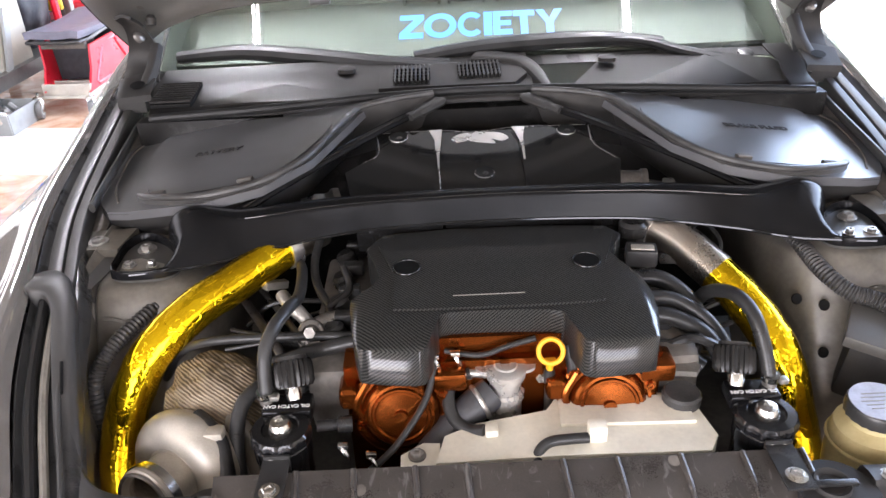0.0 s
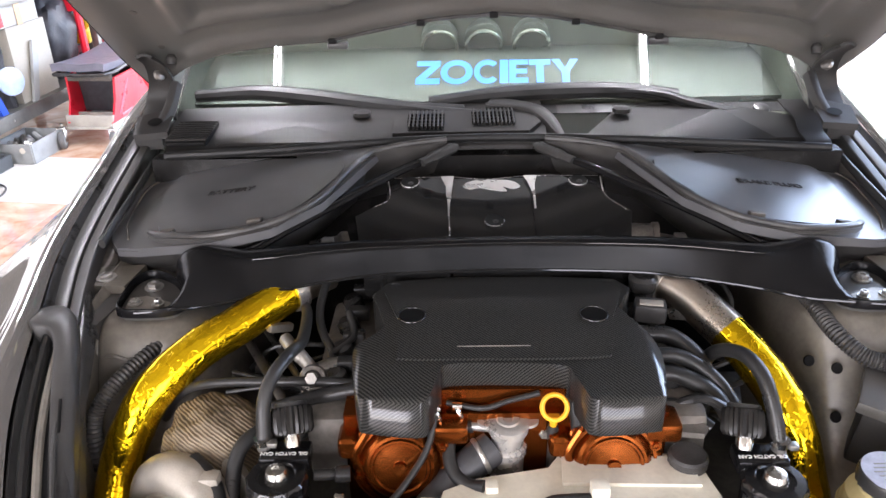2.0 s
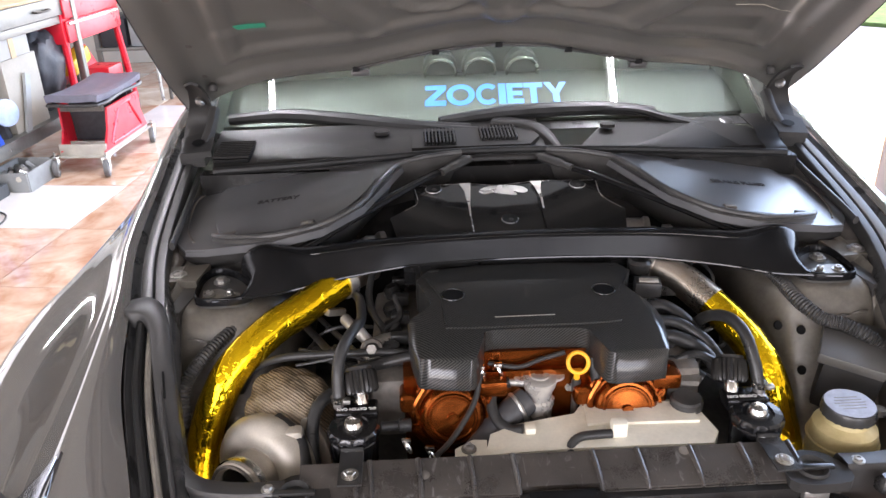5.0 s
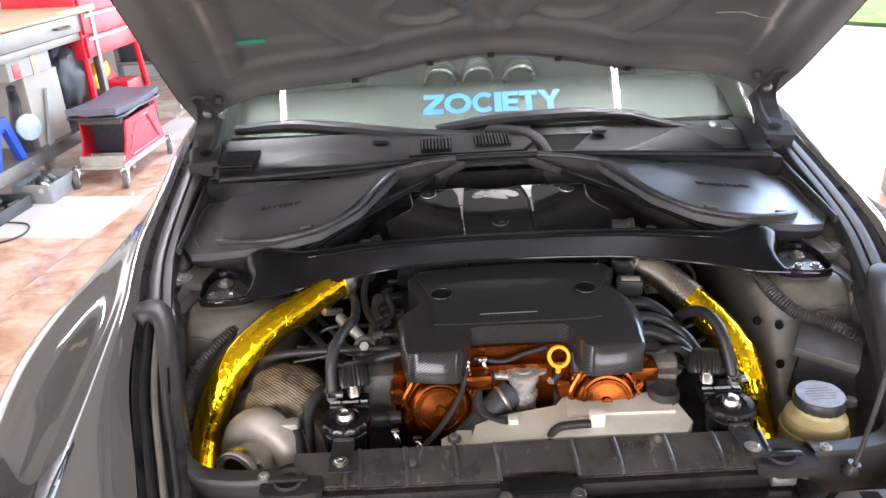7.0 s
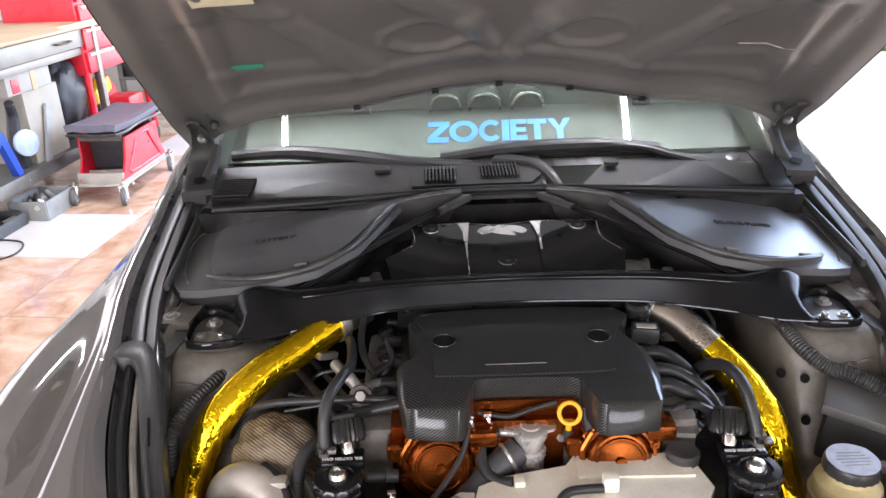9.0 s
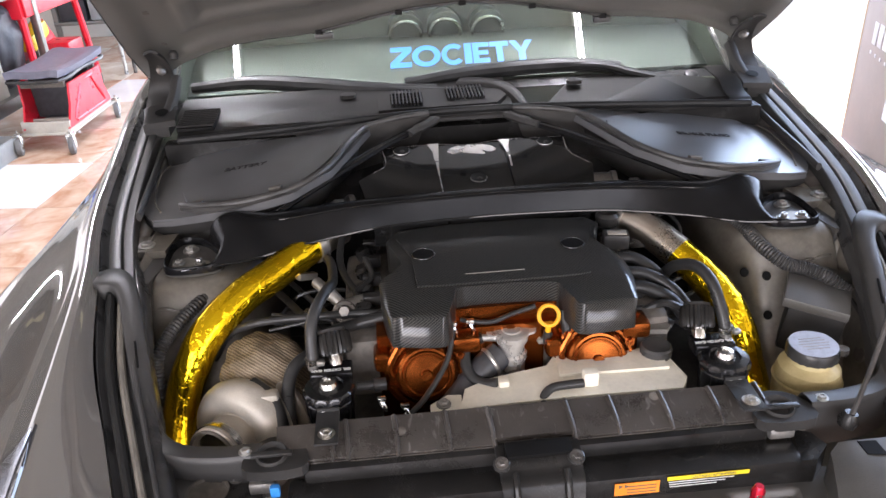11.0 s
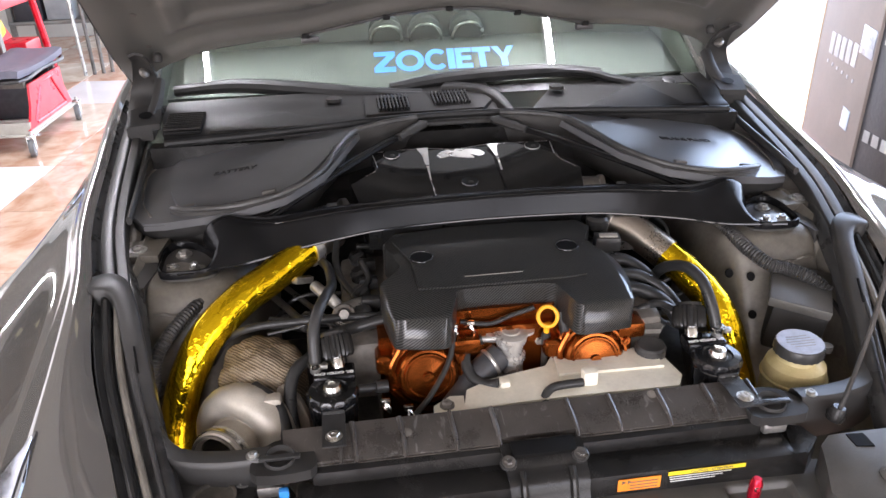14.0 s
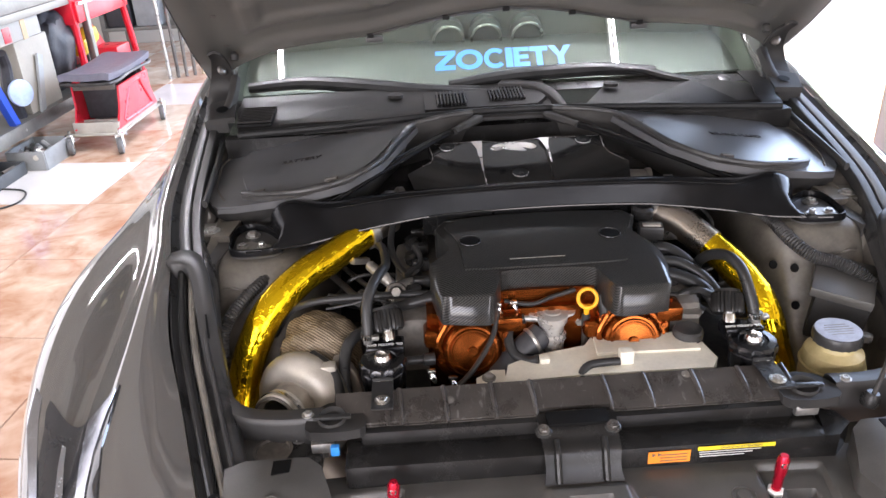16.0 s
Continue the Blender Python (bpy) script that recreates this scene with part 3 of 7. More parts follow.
FASCIA_W = ((0.24, 0.47), (0.32, 0.52), (0.40, 0.56), (0.48, 0.585), (0.60, 0.60))


def inside(x, x0, x1, y, y0, y1, soft=0.006):
    return step(x0 - soft, x0, x) * (1 - step(x1, x1 + soft, x)) * step(y0 - soft, y0, y) * (1 - step(y1, y1 + soft, y))


def fascia_z(x, y):
    """The stamped bumper top: pin recesses with slots, and a raised mouth with a hollow."""
    a = abs(x + 0.017)
    z = lerp_table(FASCIA_Y, y) - 0.02 * (abs(x) / lerp_table(FASCIA_W, y)) ** 3
    z -= 0.012 * max(inside(a, 0.287, 0.38, y, 0.500, 0.556), inside(a, 0.318, 0.386, y, 0.425, 0.556))
    z -= 0.045 * inside(a, 0.324, 0.362, y, 0.435, 0.515, 0.004)
    m = abs(x + 0.010)
    w = 0.056 + 0.10 * max(0.0, 0.545 - y)
    z += 0.011 * (1 - step(w, w + 0.014, m)) * (1 - step(0.526, 0.545, y))
    z -= 0.030 * (1 - step(0.030, 0.034, m)) * (1 - step(0.508, 0.513, y))
    return z


part("fascia", loft([[(x * lerp_table(FASCIA_W, y), y, fascia_z(x * lerp_table(FASCIA_W, y), y)) for x in np.linspace(-1, 1, 241)] for y in np.linspace(0.24, 0.60, 110)], 0.0), FASCIA, car, "satin grey upper bumper fascia", 40)
for x, y in ((-0.104, 0.501), (0.083, 0.493), (0.226, 0.501), (-0.259, 0.522)):
    part("fascia_plug", lathe([(0.021, -0.003), (0.018, 0.001), (0.015, -0.003), (0.011, -0.001), (0.010, 0.004), (0, 0.004)], (x, y, fascia_z(x, y) + 0.0015), (0, -0.15, 1), 24), FASCIA, car)
for s in (1, -1):
    part("fascia_wing", slab([(s * 0.425, 0.575), (s * 0.445, 0.590), (s * 0.545, 0.590), (s * 0.575, 0.575), (s * 0.565, 0.50), (s * 0.52, 0.40), (s * 0.44, 0.42), (s * 0.40, 0.50)], 0.545, 0.598, 0.010, 6, lambda x, y, z: -0.32 * max(0, 0.545 - y) - 0.25 * max(0, 0.45 - abs(x)), 4), FASCIA, car, "raised satin grey end of the fascia", 50)
    # near-black plate on the wing, painted as the shade of a square hole
    part("fascia_hole", prism([(s * 0.472, 0.558), (s * 0.500, 0.554), (s * 0.500, 0.584), (s * 0.472, 0.586)], 0.575, 0.5995, 0.001), BLACK, car)
    part("fascia_plug", lathe([(0, 0), (0.016, 0), (0.017, 0.004), (0.012, 0.006), (0.011, 0.003), (0, 0.003)], (s * 0.495, 0.505, 0.5845), (0, -0.32, 1), 20), FASCIA, car)
part("crash_bar", join(box((0.0, 0.605, 0.561), (0.78, 0.07, 0.05), 0.012), prism([(0.38, 0.572), (0.40, 0.64), (0.425, 0.63), (0.435, 0.60), (0.405, 0.572)], 0.538, 0.585, 0.01)), DEEP, car, "black crash bar behind the fascia")
part("radiator_tank", box((-0.005, 0.645, 0.585), (0.72, 0.045, 0.05), 0.012), DEEP, car, "black radiator top tank")
part("radiator_core", box((0, 0.69, 0.45), (0.72, 0.05, 0.24), 0.004), DARK, car)
for x0, x1, zz in ((-0.45, -0.40, 0.59), (0.34, 0.40, 0.60)):
    part("radiator_bracket", box(((x0 + x1) / 2, 0.625, zz), (0.04, 0.02, 0.02), 0.004), STEEL, car)
part("side_plate", prism([(-0.60, 0.60), (-0.60, 0.67), (-0.47, 0.67), (-0.43, 0.64), (-0.43, 0.60)], 0.55, 0.578, 0.006), PLASTIC, car)
part("plate_hole", lathe([(0.03, 0), (0.033, 0.004), (0.028, 0.004), (0.026, -0.003), (0, -0.003)], (-0.51, 0.63, 0.579), (0, 0, 1), 24), DARK, car)
part("bolt", bolt((-0.47, 0.654, 0.58), 0.008), STEEL, car)
part("bolt", bolt((-0.575, 0.615, 0.58), 0.008), STEEL, car)
BLUE_CLIP = material("blue_clip", (0.03, 0.22, 0.6), 0.4)
part("clip", box((-0.405, 0.606, 0.594), (0.014, 0.01, 0.018), 0.002), BLUE_CLIP, car, "small blue plastic clip")

# black trims in front of the strut towers
for s in (1, -1):
    sweep = [(0.750, 1.012, 0.750), (0.722, 1.004, 0.757), (0.694, 0.986, 0.754), (0.674, 0.950, 0.741), (0.656, 0.89, 0.715), (0.638, 0.83, 0.684), (0.620, 0.77, 0.650), (0.603, 0.722, 0.617), (0.566, 0.690, 0.604), (0.50, 0.670, 0.606), (0.425, 0.66, 0.614)]
    trim = part("inner_trim", band([(s * x, y, z) for x, y, z in sweep], lambda q: 0.0175 + 0.014 * math.exp(-((q - 0.1) / 0.10) ** 2), lambda q: 0.011 + 0.005 * step(0.6, 0.75, q)), TRIM_GREY, car, "black plastic trim sweeping round to the radiator cover", 40)
    part("trim_slot", box((s * 0.641, 0.835, 0.703), (0.004, 0.05, 0.003), 0.001, pose(0, 0, 0, 30, 0, s * -14)), BLACK, trim)
    part("trim_screw", bolt((s * 0.45, 0.657, 0.628), 0.007), STEEL, trim)

for s in (1, -1):
    wheel = part("wheel", lathe([(0.20, -0.11), (0.31, -0.115), (0.33, -0.09), (0.33, 0.09), (0.31, 0.115), (0.20, 0.11)], (s * 0.77, 0.98, 0.328), (1, 0, 0), 36), RUBBER, car, "black road tyre")
    part("rim", lathe([(0, 0.05), (0.08, 0.06), (0.17, 0.10), (0.21, 0.11), (0.21, -0.10), (0, -0.10)], (s * 0.77, 0.98, 0.328), (s, 0, 0), 30), STEEL, wheel)

# ---- bonnet ----
HA = radians(32)


def hood_place(x, v, w):
    """x across, v up along the opened bonnet from its rear edge, w off its underside (up)."""
    crown = lerp_table(((0, 0.016), (0.35, 0.0), (0.56, -0.008), (0.72, -0.028), (0.80, -0.05)), abs(x))
    w += crown
    return (x, 1.68 - v * math.cos(HA) + w * math.sin(HA) * 0.85, 1.044 + v * math.sin(HA) + w * math.cos(HA))


def hood_rear(x):
    return lerp_table(((0, 0.092), (0.12, 0.085), (0.25, 0.04), (0.35, 0.0), (0.48, -0.012), (0.62, -0.04), (0.70, -0.085), (0.80, -0.17)), abs(x))


def hood_half(v):
    return lerp_table(((-0.2, 0.80), (0.05, 0.79), (0.35, 0.762), (0.6, 0.735), (1.0, 0.68), (1.12, 0.62)), v)


def seg_dist(p, a, b):
    p, a, b = Vector(p), Vector(a), Vector(b)
    t = max(0, min(1, (p - a).dot(b - a) / (b - a).length_squared))
    return (p - a - t * (b - a)).length


def hood_relief(x, v):
    ax, e = abs(x), min(hood_half(v) - abs(x), v - hood_rear(x), 1.1 - v)
    w = 0.014 * step(0.03, 0.075, e)
    w -= 0.010 * (1 - step(0.012, 0.035, abs(e - 0.16)))
    hexd = max(abs(ax - 0.165) / 0.082, abs(v - 0.345) / 0.062, (abs(ax - 0.165) / 0.082 + abs(v - 0.345) / 0.062) * 0.72)
    w += 0.008 * (1 - step(0.78, 1.08, hexd)) - 0.006 * (1 - step(0.0, 0.22, abs(hexd - 1.08)))
    w -= 0.012 * (1 - step(0.010, 0.03, seg_dist((ax, v), (0.0, 0.22), (0.085, 0.42))))
    w -= 0.012 * (1 - step(0.02, 0.05, seg_dist((ax, v), (0.085, 0.42), (0.30, 0.62))))
    w -= 0.012 * (1 - step(0.02, 0.05, seg_dist((ax, v), (0.30, 0.22), (0.55, 0.62))))
    big = max(abs(ax - 0.52) / 0.13, abs(v - 0.36) / 0.12)
    w += 0.008 * (1 - step(0.8, 1.1, big))
    return w


hood = thing("bonnet", (0, 1.7, 1.0), "raised gunmetal bonnet seen from its painted underside", "bonnet")
NX, NV = 170, 120


def hood_grid(fn):
    rows = []
    for j in range(NV + 1):
        row = []
        for i in range(NX + 1):
            f = i / NX * 2 - 1
            v = -0.2 + 1.3 * j / NV
            x = f * hood_half(v)
            r = hood_rear(x)
            v = r + (1.1 - r) * j / NV
            x = f * hood_half(v)
            row.append(fn(x, v))
        rows.append(row)
    return rows


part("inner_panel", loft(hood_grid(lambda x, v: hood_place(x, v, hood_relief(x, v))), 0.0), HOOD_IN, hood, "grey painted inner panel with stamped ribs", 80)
part("outer_skin", loft(hood_grid(lambda x, v: hood_place(x * 1.004, v - 0.004, 0.032 - 0.032 * (1 - step(0.0, 0.03, min(hood_half(v) - abs(x), v - hood_rear(x), 1.1 - v) + 0.001)))), 0.0), PAINT, hood, "glossy outer skin", 80)
TAPE = material("green_tape", (0.02, 0.21, 0.125), 0.6, 0, 0.2, 40)
tx, tv = -0.556, 0.252
tape_w = hood_relief(tx, tv) - 0.004
part("tape_strip", loft([[hood_place(x, v, tape_w) for x in np.linspace(tx - 0.036, tx + 0.036, 7)] for v in np.linspace(tv - 0.011, tv + 0.011, 4)], 0.0004), TAPE, hood, "strip of green masking tape")
part("label_plate", loft([[hood_place(x, v, hood_relief(-0.52, 0.58) - 0.004) for x in np.linspace(-0.575, -0.465, 7)] for v in np.linspace(0.56, 0.60, 4)], 0.0004), material("yellowed_label", (0.46, 0.42, 0.29), 0.6, 0, 0.06, 60), hood, "pale label")
part("scratch_line", tube([hood_place(x, 0.275, hood_relief(x, 0.275) - 0.0005) for x in (0.50, 0.53, 0.56, 0.59, 0.62)], 0.0009, 6, 3), CAST, hood, "thin pale scratch")
edge_pts = [hood_place(x, hood_rear(x) + 0.012, -0.004) for x in np.linspace(-0.34, 0.36, 15)]
part("washer_hose", tube(edge_pts, 0.0035, 8, 3), RUBBER, hood, "thin black washer hose")
for x in (-0.345, -0.15, 0.0, 0.17, 0.36):
    part("hose_clip", box(hood_place(x, hood_rear(x) + 0.012, -0.006), (0.018, 0.012, 0.012), 0.003), BLACK, hood)
part("washer_nozzle", box(hood_place(-0.335, 0.0, -0.01), (0.045, 0.02, 0.016), 0.005), PLASTIC, hood)
part("washer_nozzle", box(hood_place(0.36, 0.0, -0.01), (0.045, 0.02, 0.016), 0.005), PLASTIC, hood)
for s in (1, -1):
    for v in (0.02, 0.2, 0.42, 0.62):
        part("access_hole", lathe([(0, 0), (0.008, 0), (0.009, -0.001), (0, -0.0012)], hood_place(s * (hood_half(v) - 0.075), v, hood_relief(hood_half(v) - 0.075, v) - 0.0005), (0, math.sin(HA), math.cos(HA)), 12), DARK, hood)
    part("hinge_arm", loft(resampled([[(s * (x + w * u), y, z + 0.006 * (1 - u * u)) for u in (-1, -0.5, 0, 0.5, 1)] for x, y, z, w in ((0.735, 1.60, 1.035, 0.018), (0.742, 1.665, 1.005, 0.022), (0.752, 1.72, 0.955, 0.030), (0.762, 1.725, 0.905, 0.034), (0.762, 1.69, 0.868, 0.040))], 4), 0.006), ROUGH_BLACK, hood, "dull dark hinge arm", 50)
    part("hinge_link", band([(s * 0.715, 1.70, 0.955), (s * 0.722, 1.66, 0.915), (s * 0.735, 1.615, 0.880)], lambda q: 0.010, lambda q: 0.004), ROUGH_BLACK, hood)
    part("hinge_pivot", lathe([(0, 0), (0.013, 0), (0.013, 0.008), (0.008, 0.011), (0, 0.011)], (s * 0.748, 1.695, 0.972), (-s, -0.5, 0.4), 18), GUN, hood)
    part("bump_stop", lathe([(0, 0), (0.010, 0), (0.012, 0.014), (0.007, 0.022), (0, 0.022)], hood_place(s * 0.70, 0.0, -0.022), (0, 0.4, 1), 14), ROUGH_BLACK, hood)
    part("hinge_foot", prism([(s * 0.73, 1.60), (s * 0.79, 1.60), (s * 0.80, 1.82), (s * 0.74, 1.80)], 0.83, 0.862, 0.008), ROUGH_BLACK, car, "dark hinge mount")
    part("hinge_bracket", prism([(s * 0.705, 1.575), (s * 0.775, 1.565), (s * 0.79, 1.64), (s * 0.745, 1.665), (s * 0.71, 1.64)], 0.862, 0.876, 0.004, heights=lambda x, y: 0.25 * (y - 1.57)), ROUGH_BLACK, car, "folded hinge bracket")
    # black disc painted as a shaded hole in the bracket
    part("hinge_hole", lathe([(0, 0), (0.014, 0), (0.016, 0.002), (0, 0.0025)], (s * 0.742, 1.612, 0.8875), (0, -0.25, 1), 20), BLACK, car)
    part("bolt", bolt((s * 0.765, 1.65, 0.862), 0.008), ROUGH_BLACK, car)
    part("bolt", bolt((s * 0.768, 1.74, 0.862), 0.01), CAST_DARK, car)

rod = thing("prop_rod", (0.475, 0.62, 0.61), "slim black bonnet prop rod standing in its clip", "prop rod")
part("rod", tube([(0.475, 0.62, 0.60), (0.485, 0.62, 0.66), (0.50, 0.625, 0.78), (0.505, 0.63, 0.92), (0.52, 0.64, 1.25), (0.53, 0.65, 1.52)], 0.0038, 8), PLASTIC_MATT, rod)
part("sleeve", tube([(0.502, 0.628, 0.86), (0.506, 0.632, 0.95)], 0.0065, 8, 0), RUBBER, rod, "rubber grip sleeve")
part("clip", lathe([(0, 0), (0.014, 0), (0.016, 0.010), (0.010, 0.024), (0, 0.024)], (0.475, 0.622, 0.600), (0.2, 0, 1), 18), DEEP, rod)

# ---- cowl, windscreen, wipers ----
COWL = [(-0.70, 1.66, 0.885), (-0.45, 1.685, 0.882), (-0.20, 1.70, 0.88), (0.0, 1.705, 0.88), (0.20, 1.70, 0.88), (0.45, 1.685, 0.882), (0.70, 1.66, 0.885)]
rows = [[(x, y + 0.03, z + 0.010), (x, y - 0.01, z + 0.004), (x, y - 0.07, z - 0.002), (x * 0.98, y - 0.13, z - 0.012), (x * 0.97, y - 0.185, z - 0.016), (x * 0.97, y - 0.195, z - 0.03)] for x, y, z in COWL]
fine = resampled(rows, 5)
cowl = part("cowl_panel", loft([r for r in fine if r[0][0] < 0.12], 0.004), COWL_MATT, car, "black plastic cowl panel", 60)
part("cowl_panel", loft([r for r in fine if r[0][0] > 0.62], 0.004), COWL_MATT, car, "black plastic cowl panel", 60)
part("cowl_well", prism([(0.08, 1.49), (0.40, 1.49), (0.40, 1.66), (0.08, 1.66)], 0.77, 0.79, 0.002), DARK, car)
part("cowl_seal", tube([(-0.67, 1.462, 0.862), (-0.45, 1.472, 0.868), (-0.2, 1.50, 0.874), (0, 1.508, 0.876), (0.2, 1.50, 0.874), (0.45, 1.478, 0.868), (0.67, 1.455, 0.862)], 0.009, 10), WIPER_BLACK, car, "rubber seal along the cowl edge")
part("vent_plate", prism([(-0.215, 1.545), (0.075, 1.55), (0.105, 1.60), (0.085, 1.672), (-0.215, 1.668)], 0.866, 0.8815, 0.004, heights=lambda x, y: 0.09 * (y - 1.6)), COWL_MATT, cowl, "raised black plate round the vents")
part("wiper_fairing", band([(0.0, 1.715, 0.893), (0.06, 1.69, 0.893), (0.10, 1.66, 0.890), (0.125, 1.61, 0.881), (0.14, 1.54, 0.868)], lambda q: 0.030 - 0.020 * q, lambda q: 0.005), COWL_MATT, cowl)
for x0, x1, y0, y1, n, lx in ((-0.685, -0.60, 1.50, 1.61, 9, False), (-0.185, -0.105, 1.555, 1.655, 9, True), (-0.045, 0.05, 1.575, 1.665, 11, True)):
    # solid near-black block gives the vent its painted inner shade
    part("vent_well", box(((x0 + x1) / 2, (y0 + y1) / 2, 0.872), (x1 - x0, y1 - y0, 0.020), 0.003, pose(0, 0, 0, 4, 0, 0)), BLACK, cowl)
    for k in range(n):
        f = (k + 0.5) / n
        if lx:
            bar = box((x0 + (x1 - x0) * f, (y0 + y1) / 2, 0.8875), (0.0042, y1 - y0, 0.007), 0.001, pose(0, 0, 0, 4, 0, 0), 1)
        else:
            bar = box(((x0 + x1) / 2, y0 + (y1 - y0) * f, 0.8855 + (f - 0.5) * 0.008), (x1 - x0, 0.005, 0.006), 0.001, None, 1)
        part("vent_slat", bar, COWL_MATT, cowl)
    if lx:
        for k in range(4):
            f = (k + 1) / 5
            part("vent_slat", box(((x0 + x1) / 2, y0 + (y1 - y0) * f, 0.886 + (f - 0.5) * 0.007), (x1 - x0, 0.003, 0.006), 0.001, None, 1), COWL_MATT, cowl)
part("cowl_ramp", slab([(0.180, 1.512), (0.290, 1.705), (0.335, 1.712), (0.53, 1.730), (0.66, 1.64), (0.66, 1.505)], 0.83, 0.868, 0.003, 5, lambda x, y, z: 0.05 * (y - 1.52)), COWL_MATT, car, "raised black cowl ramp", 40)
part("cowl_wedge", slab([(0.30, 1.500), (0.40, 1.565), (0.50, 1.632), (0.545, 1.560), (0.58, 1.500)], 0.85, 0.868, 0.003, 4, lambda x, y, z: 0.20 * (y - 1.5)), COWL_MATT, car, "black wedge on the cowl ramp", 40)
part("cowl_wedge", slab([(-0.58, 1.50), (-0.49, 1.565), (-0.42, 1.590), (-0.35, 1.555), (-0.26, 1.515), (-0.26, 1.50)], 0.845, 0.874, 0.004, 4, lambda x, y, z: 0.10 * (y - 1.5)), COWL_MATT, car, "low black hump on the cowl", 40)
for s in (1, -1):
    part("cowl_clip", prism(rounded([(s * 0.275, 1.64), (s * 0.305, 1.64), (s * 0.308, 1.665), (s * 0.29, 1.678), (s * 0.272, 1.665)], 3), 0.884, 0.892, 0.002), COWL_MATT, car)

WS = radians(27)


def screen_place(x, u, w=0.0):
    """x across, u up the slope from the letters' base, w off the glass."""
    bend = 0.05 * x * x
    return (x, 1.795 + bend + u * math.cos(WS) - w * math.sin(WS), 0.911 - 0.02 * x * x + u * math.sin(WS) + w * math.cos(WS))


GLASS = bpy.data.materials.new("windscreen_glass")
GLASS.use_nodes = True
gn = GLASS.node_tree
gb = gn.nodes["Principled BSDF"]
gb.inputs["Base Color"].default_value = (0.75, 0.85, 0.76, 1)
gb.inputs["Roughness"].default_value, gb.inputs["IOR"].default_value, gb.inputs["Transmission Weight"].default_value = 0.0, 1.5, 1.0
screen = part("windscreen", loft([[screen_place(x, u) for x in np.linspace(-0.76, 0.76, 33)] for u in np.linspace(-0.26, 0.78, 23)], 0.005), GLASS, car, "greenish raked windscreen", 60)
screen.visible_shadow = False
part("screen_band", loft([[screen_place(x, u, 0.002) for x in np.linspace(-0.74, 0.74, 25)] for u in (-0.10, -0.07)], 0.002), PLASTIC, car)
for s in (1, -1):
    part("a_pillar", tube([screen_place(s * 0.775, u, -0.004) for u in (-0.12, 0.1, 0.4, 0.8)], 0.03, 10), PAINT, car)
part("roof", loft([[(x, y, 1.285 + 0.03 * (1 - (x / 0.6) ** 2)) for x in np.linspace(-0.6, 0.6, 9)] for y in (2.45, 2.8, 3.2, 3.6)], 0.02), PAINT, car, "", 60)
CABIN = material("cabin_trim", (0.05, 0.053, 0.046), 0.6, 0, 0.2, 8)
DASH = material("dashboard_vinyl", (0.05, 0.052, 0.048), 0.55, 0, 0.2, 8, 0.2, 500)
part("dashboard", loft(resampled([[(x, y + 0.12 * x * x, z - 0.03 * x * x) for x in (-0.765, -0.3, 0, 0.3, 0.765)] for y, z in ((1.84, 0.86), (2.0, 0.915), (2.15, 0.93), (2.25, 0.90), (2.3, 0.80))], 4), 0.01), DASH, car, "dark dashboard top", 60)
for s in (1, -1):
    part("door_trim", box((s * 0.77, 2.75, 0.78), (0.04, 1.9, 0.62), 0.02), CABIN, car, "dark inner door trim")
part("cabin_shell", box((0, 2.9, 0.72), (1.50, 1.5, 0.9), 0.05), CABIN, car)
for x in (-0.12, 0.0, 0.13):
    pod = part("gauge_pod", lathe([(0.0, 0.05), (0.04, 0.05), (0.05, 0.03), (0.053, 0), (0.045, -0.01), (0, -0.01)], (x, 2.12, 0.95), (0, 0.9, 0.35), 24), DASH, car)
    part("gauge_ring", ring((x, 2.095, 0.94), 0.047, 0.005, (0, 0.9, 0.35)), CHROME, pod)

for name, pts, arm in (
    ("wiper", [(-0.70, 0.005), (-0.55, 0.012), (-0.40, -0.012), (-0.20, -0.052), (-0.06, -0.062)], [(-0.42, -0.006), (-0.20, -0.05), (-0.09, -0.075), (0.05, -0.10)]),
    ("wiper", [(-0.14, -0.035), (0.05, -0.008), (0.28, 0.0), (0.44, -0.018)], [(0.10, 0.0), (0.36, -0.012), (0.47, -0.055), (0.62, -0.115)]),
):
    p0 = screen_place(pts[0][0], pts[0][1])
    w = thing(name, p0, "black wiper lying along the windscreen base", "wiper", "windscreen wipers")
    part("blade", tube([screen_place(x, u - 0.034, 0.011) for x, u in pts], lambda q: 0.017 + 0.008 * math.sin(math.pi * q), 10, flat=0.8), WIPER_BLACK, w)
    part("arm", tube([screen_place(x, u - 0.036, 0.018) for x, u in arm], lambda q: 0.011 + 0.014 * q, 10, flat=0.6), WIPER_BLACK, w)
    part("pivot_cap", lathe([(0, 0), (0.02, 0), (0.018, 0.014), (0, 0.018)], screen_place(arm[-1][0], arm[-1][1], 0.012), (0, -0.3, 1), 16), PLASTIC, w)

# windscreen lettering, cut vinyl letters
decal = thing("windscreen_decal", screen_place(0, 0.05), "light blue cut vinyl lettering on the windscreen", "decal")


def arc_band(r0, r1, a0, a1, n=20, cx=0.5, cy=0.5, sx=1.0):
    bm = bmesh.new()
    A = [bm.verts.new((cx + r0 * sx * math.cos(a), cy + r0 * math.sin(a), 0)) for a in np.linspace(a0, a1, n)]
    B = [bm.verts.new((cx + r1 * sx * math.cos(a), cy + r1 * math.sin(a), 0)) for a in np.linspace(a0, a1, n)]
    for k in range(n - 1):
        bm.faces.new((A[k], A[k + 1], B[k + 1], B[k]))
    return bm


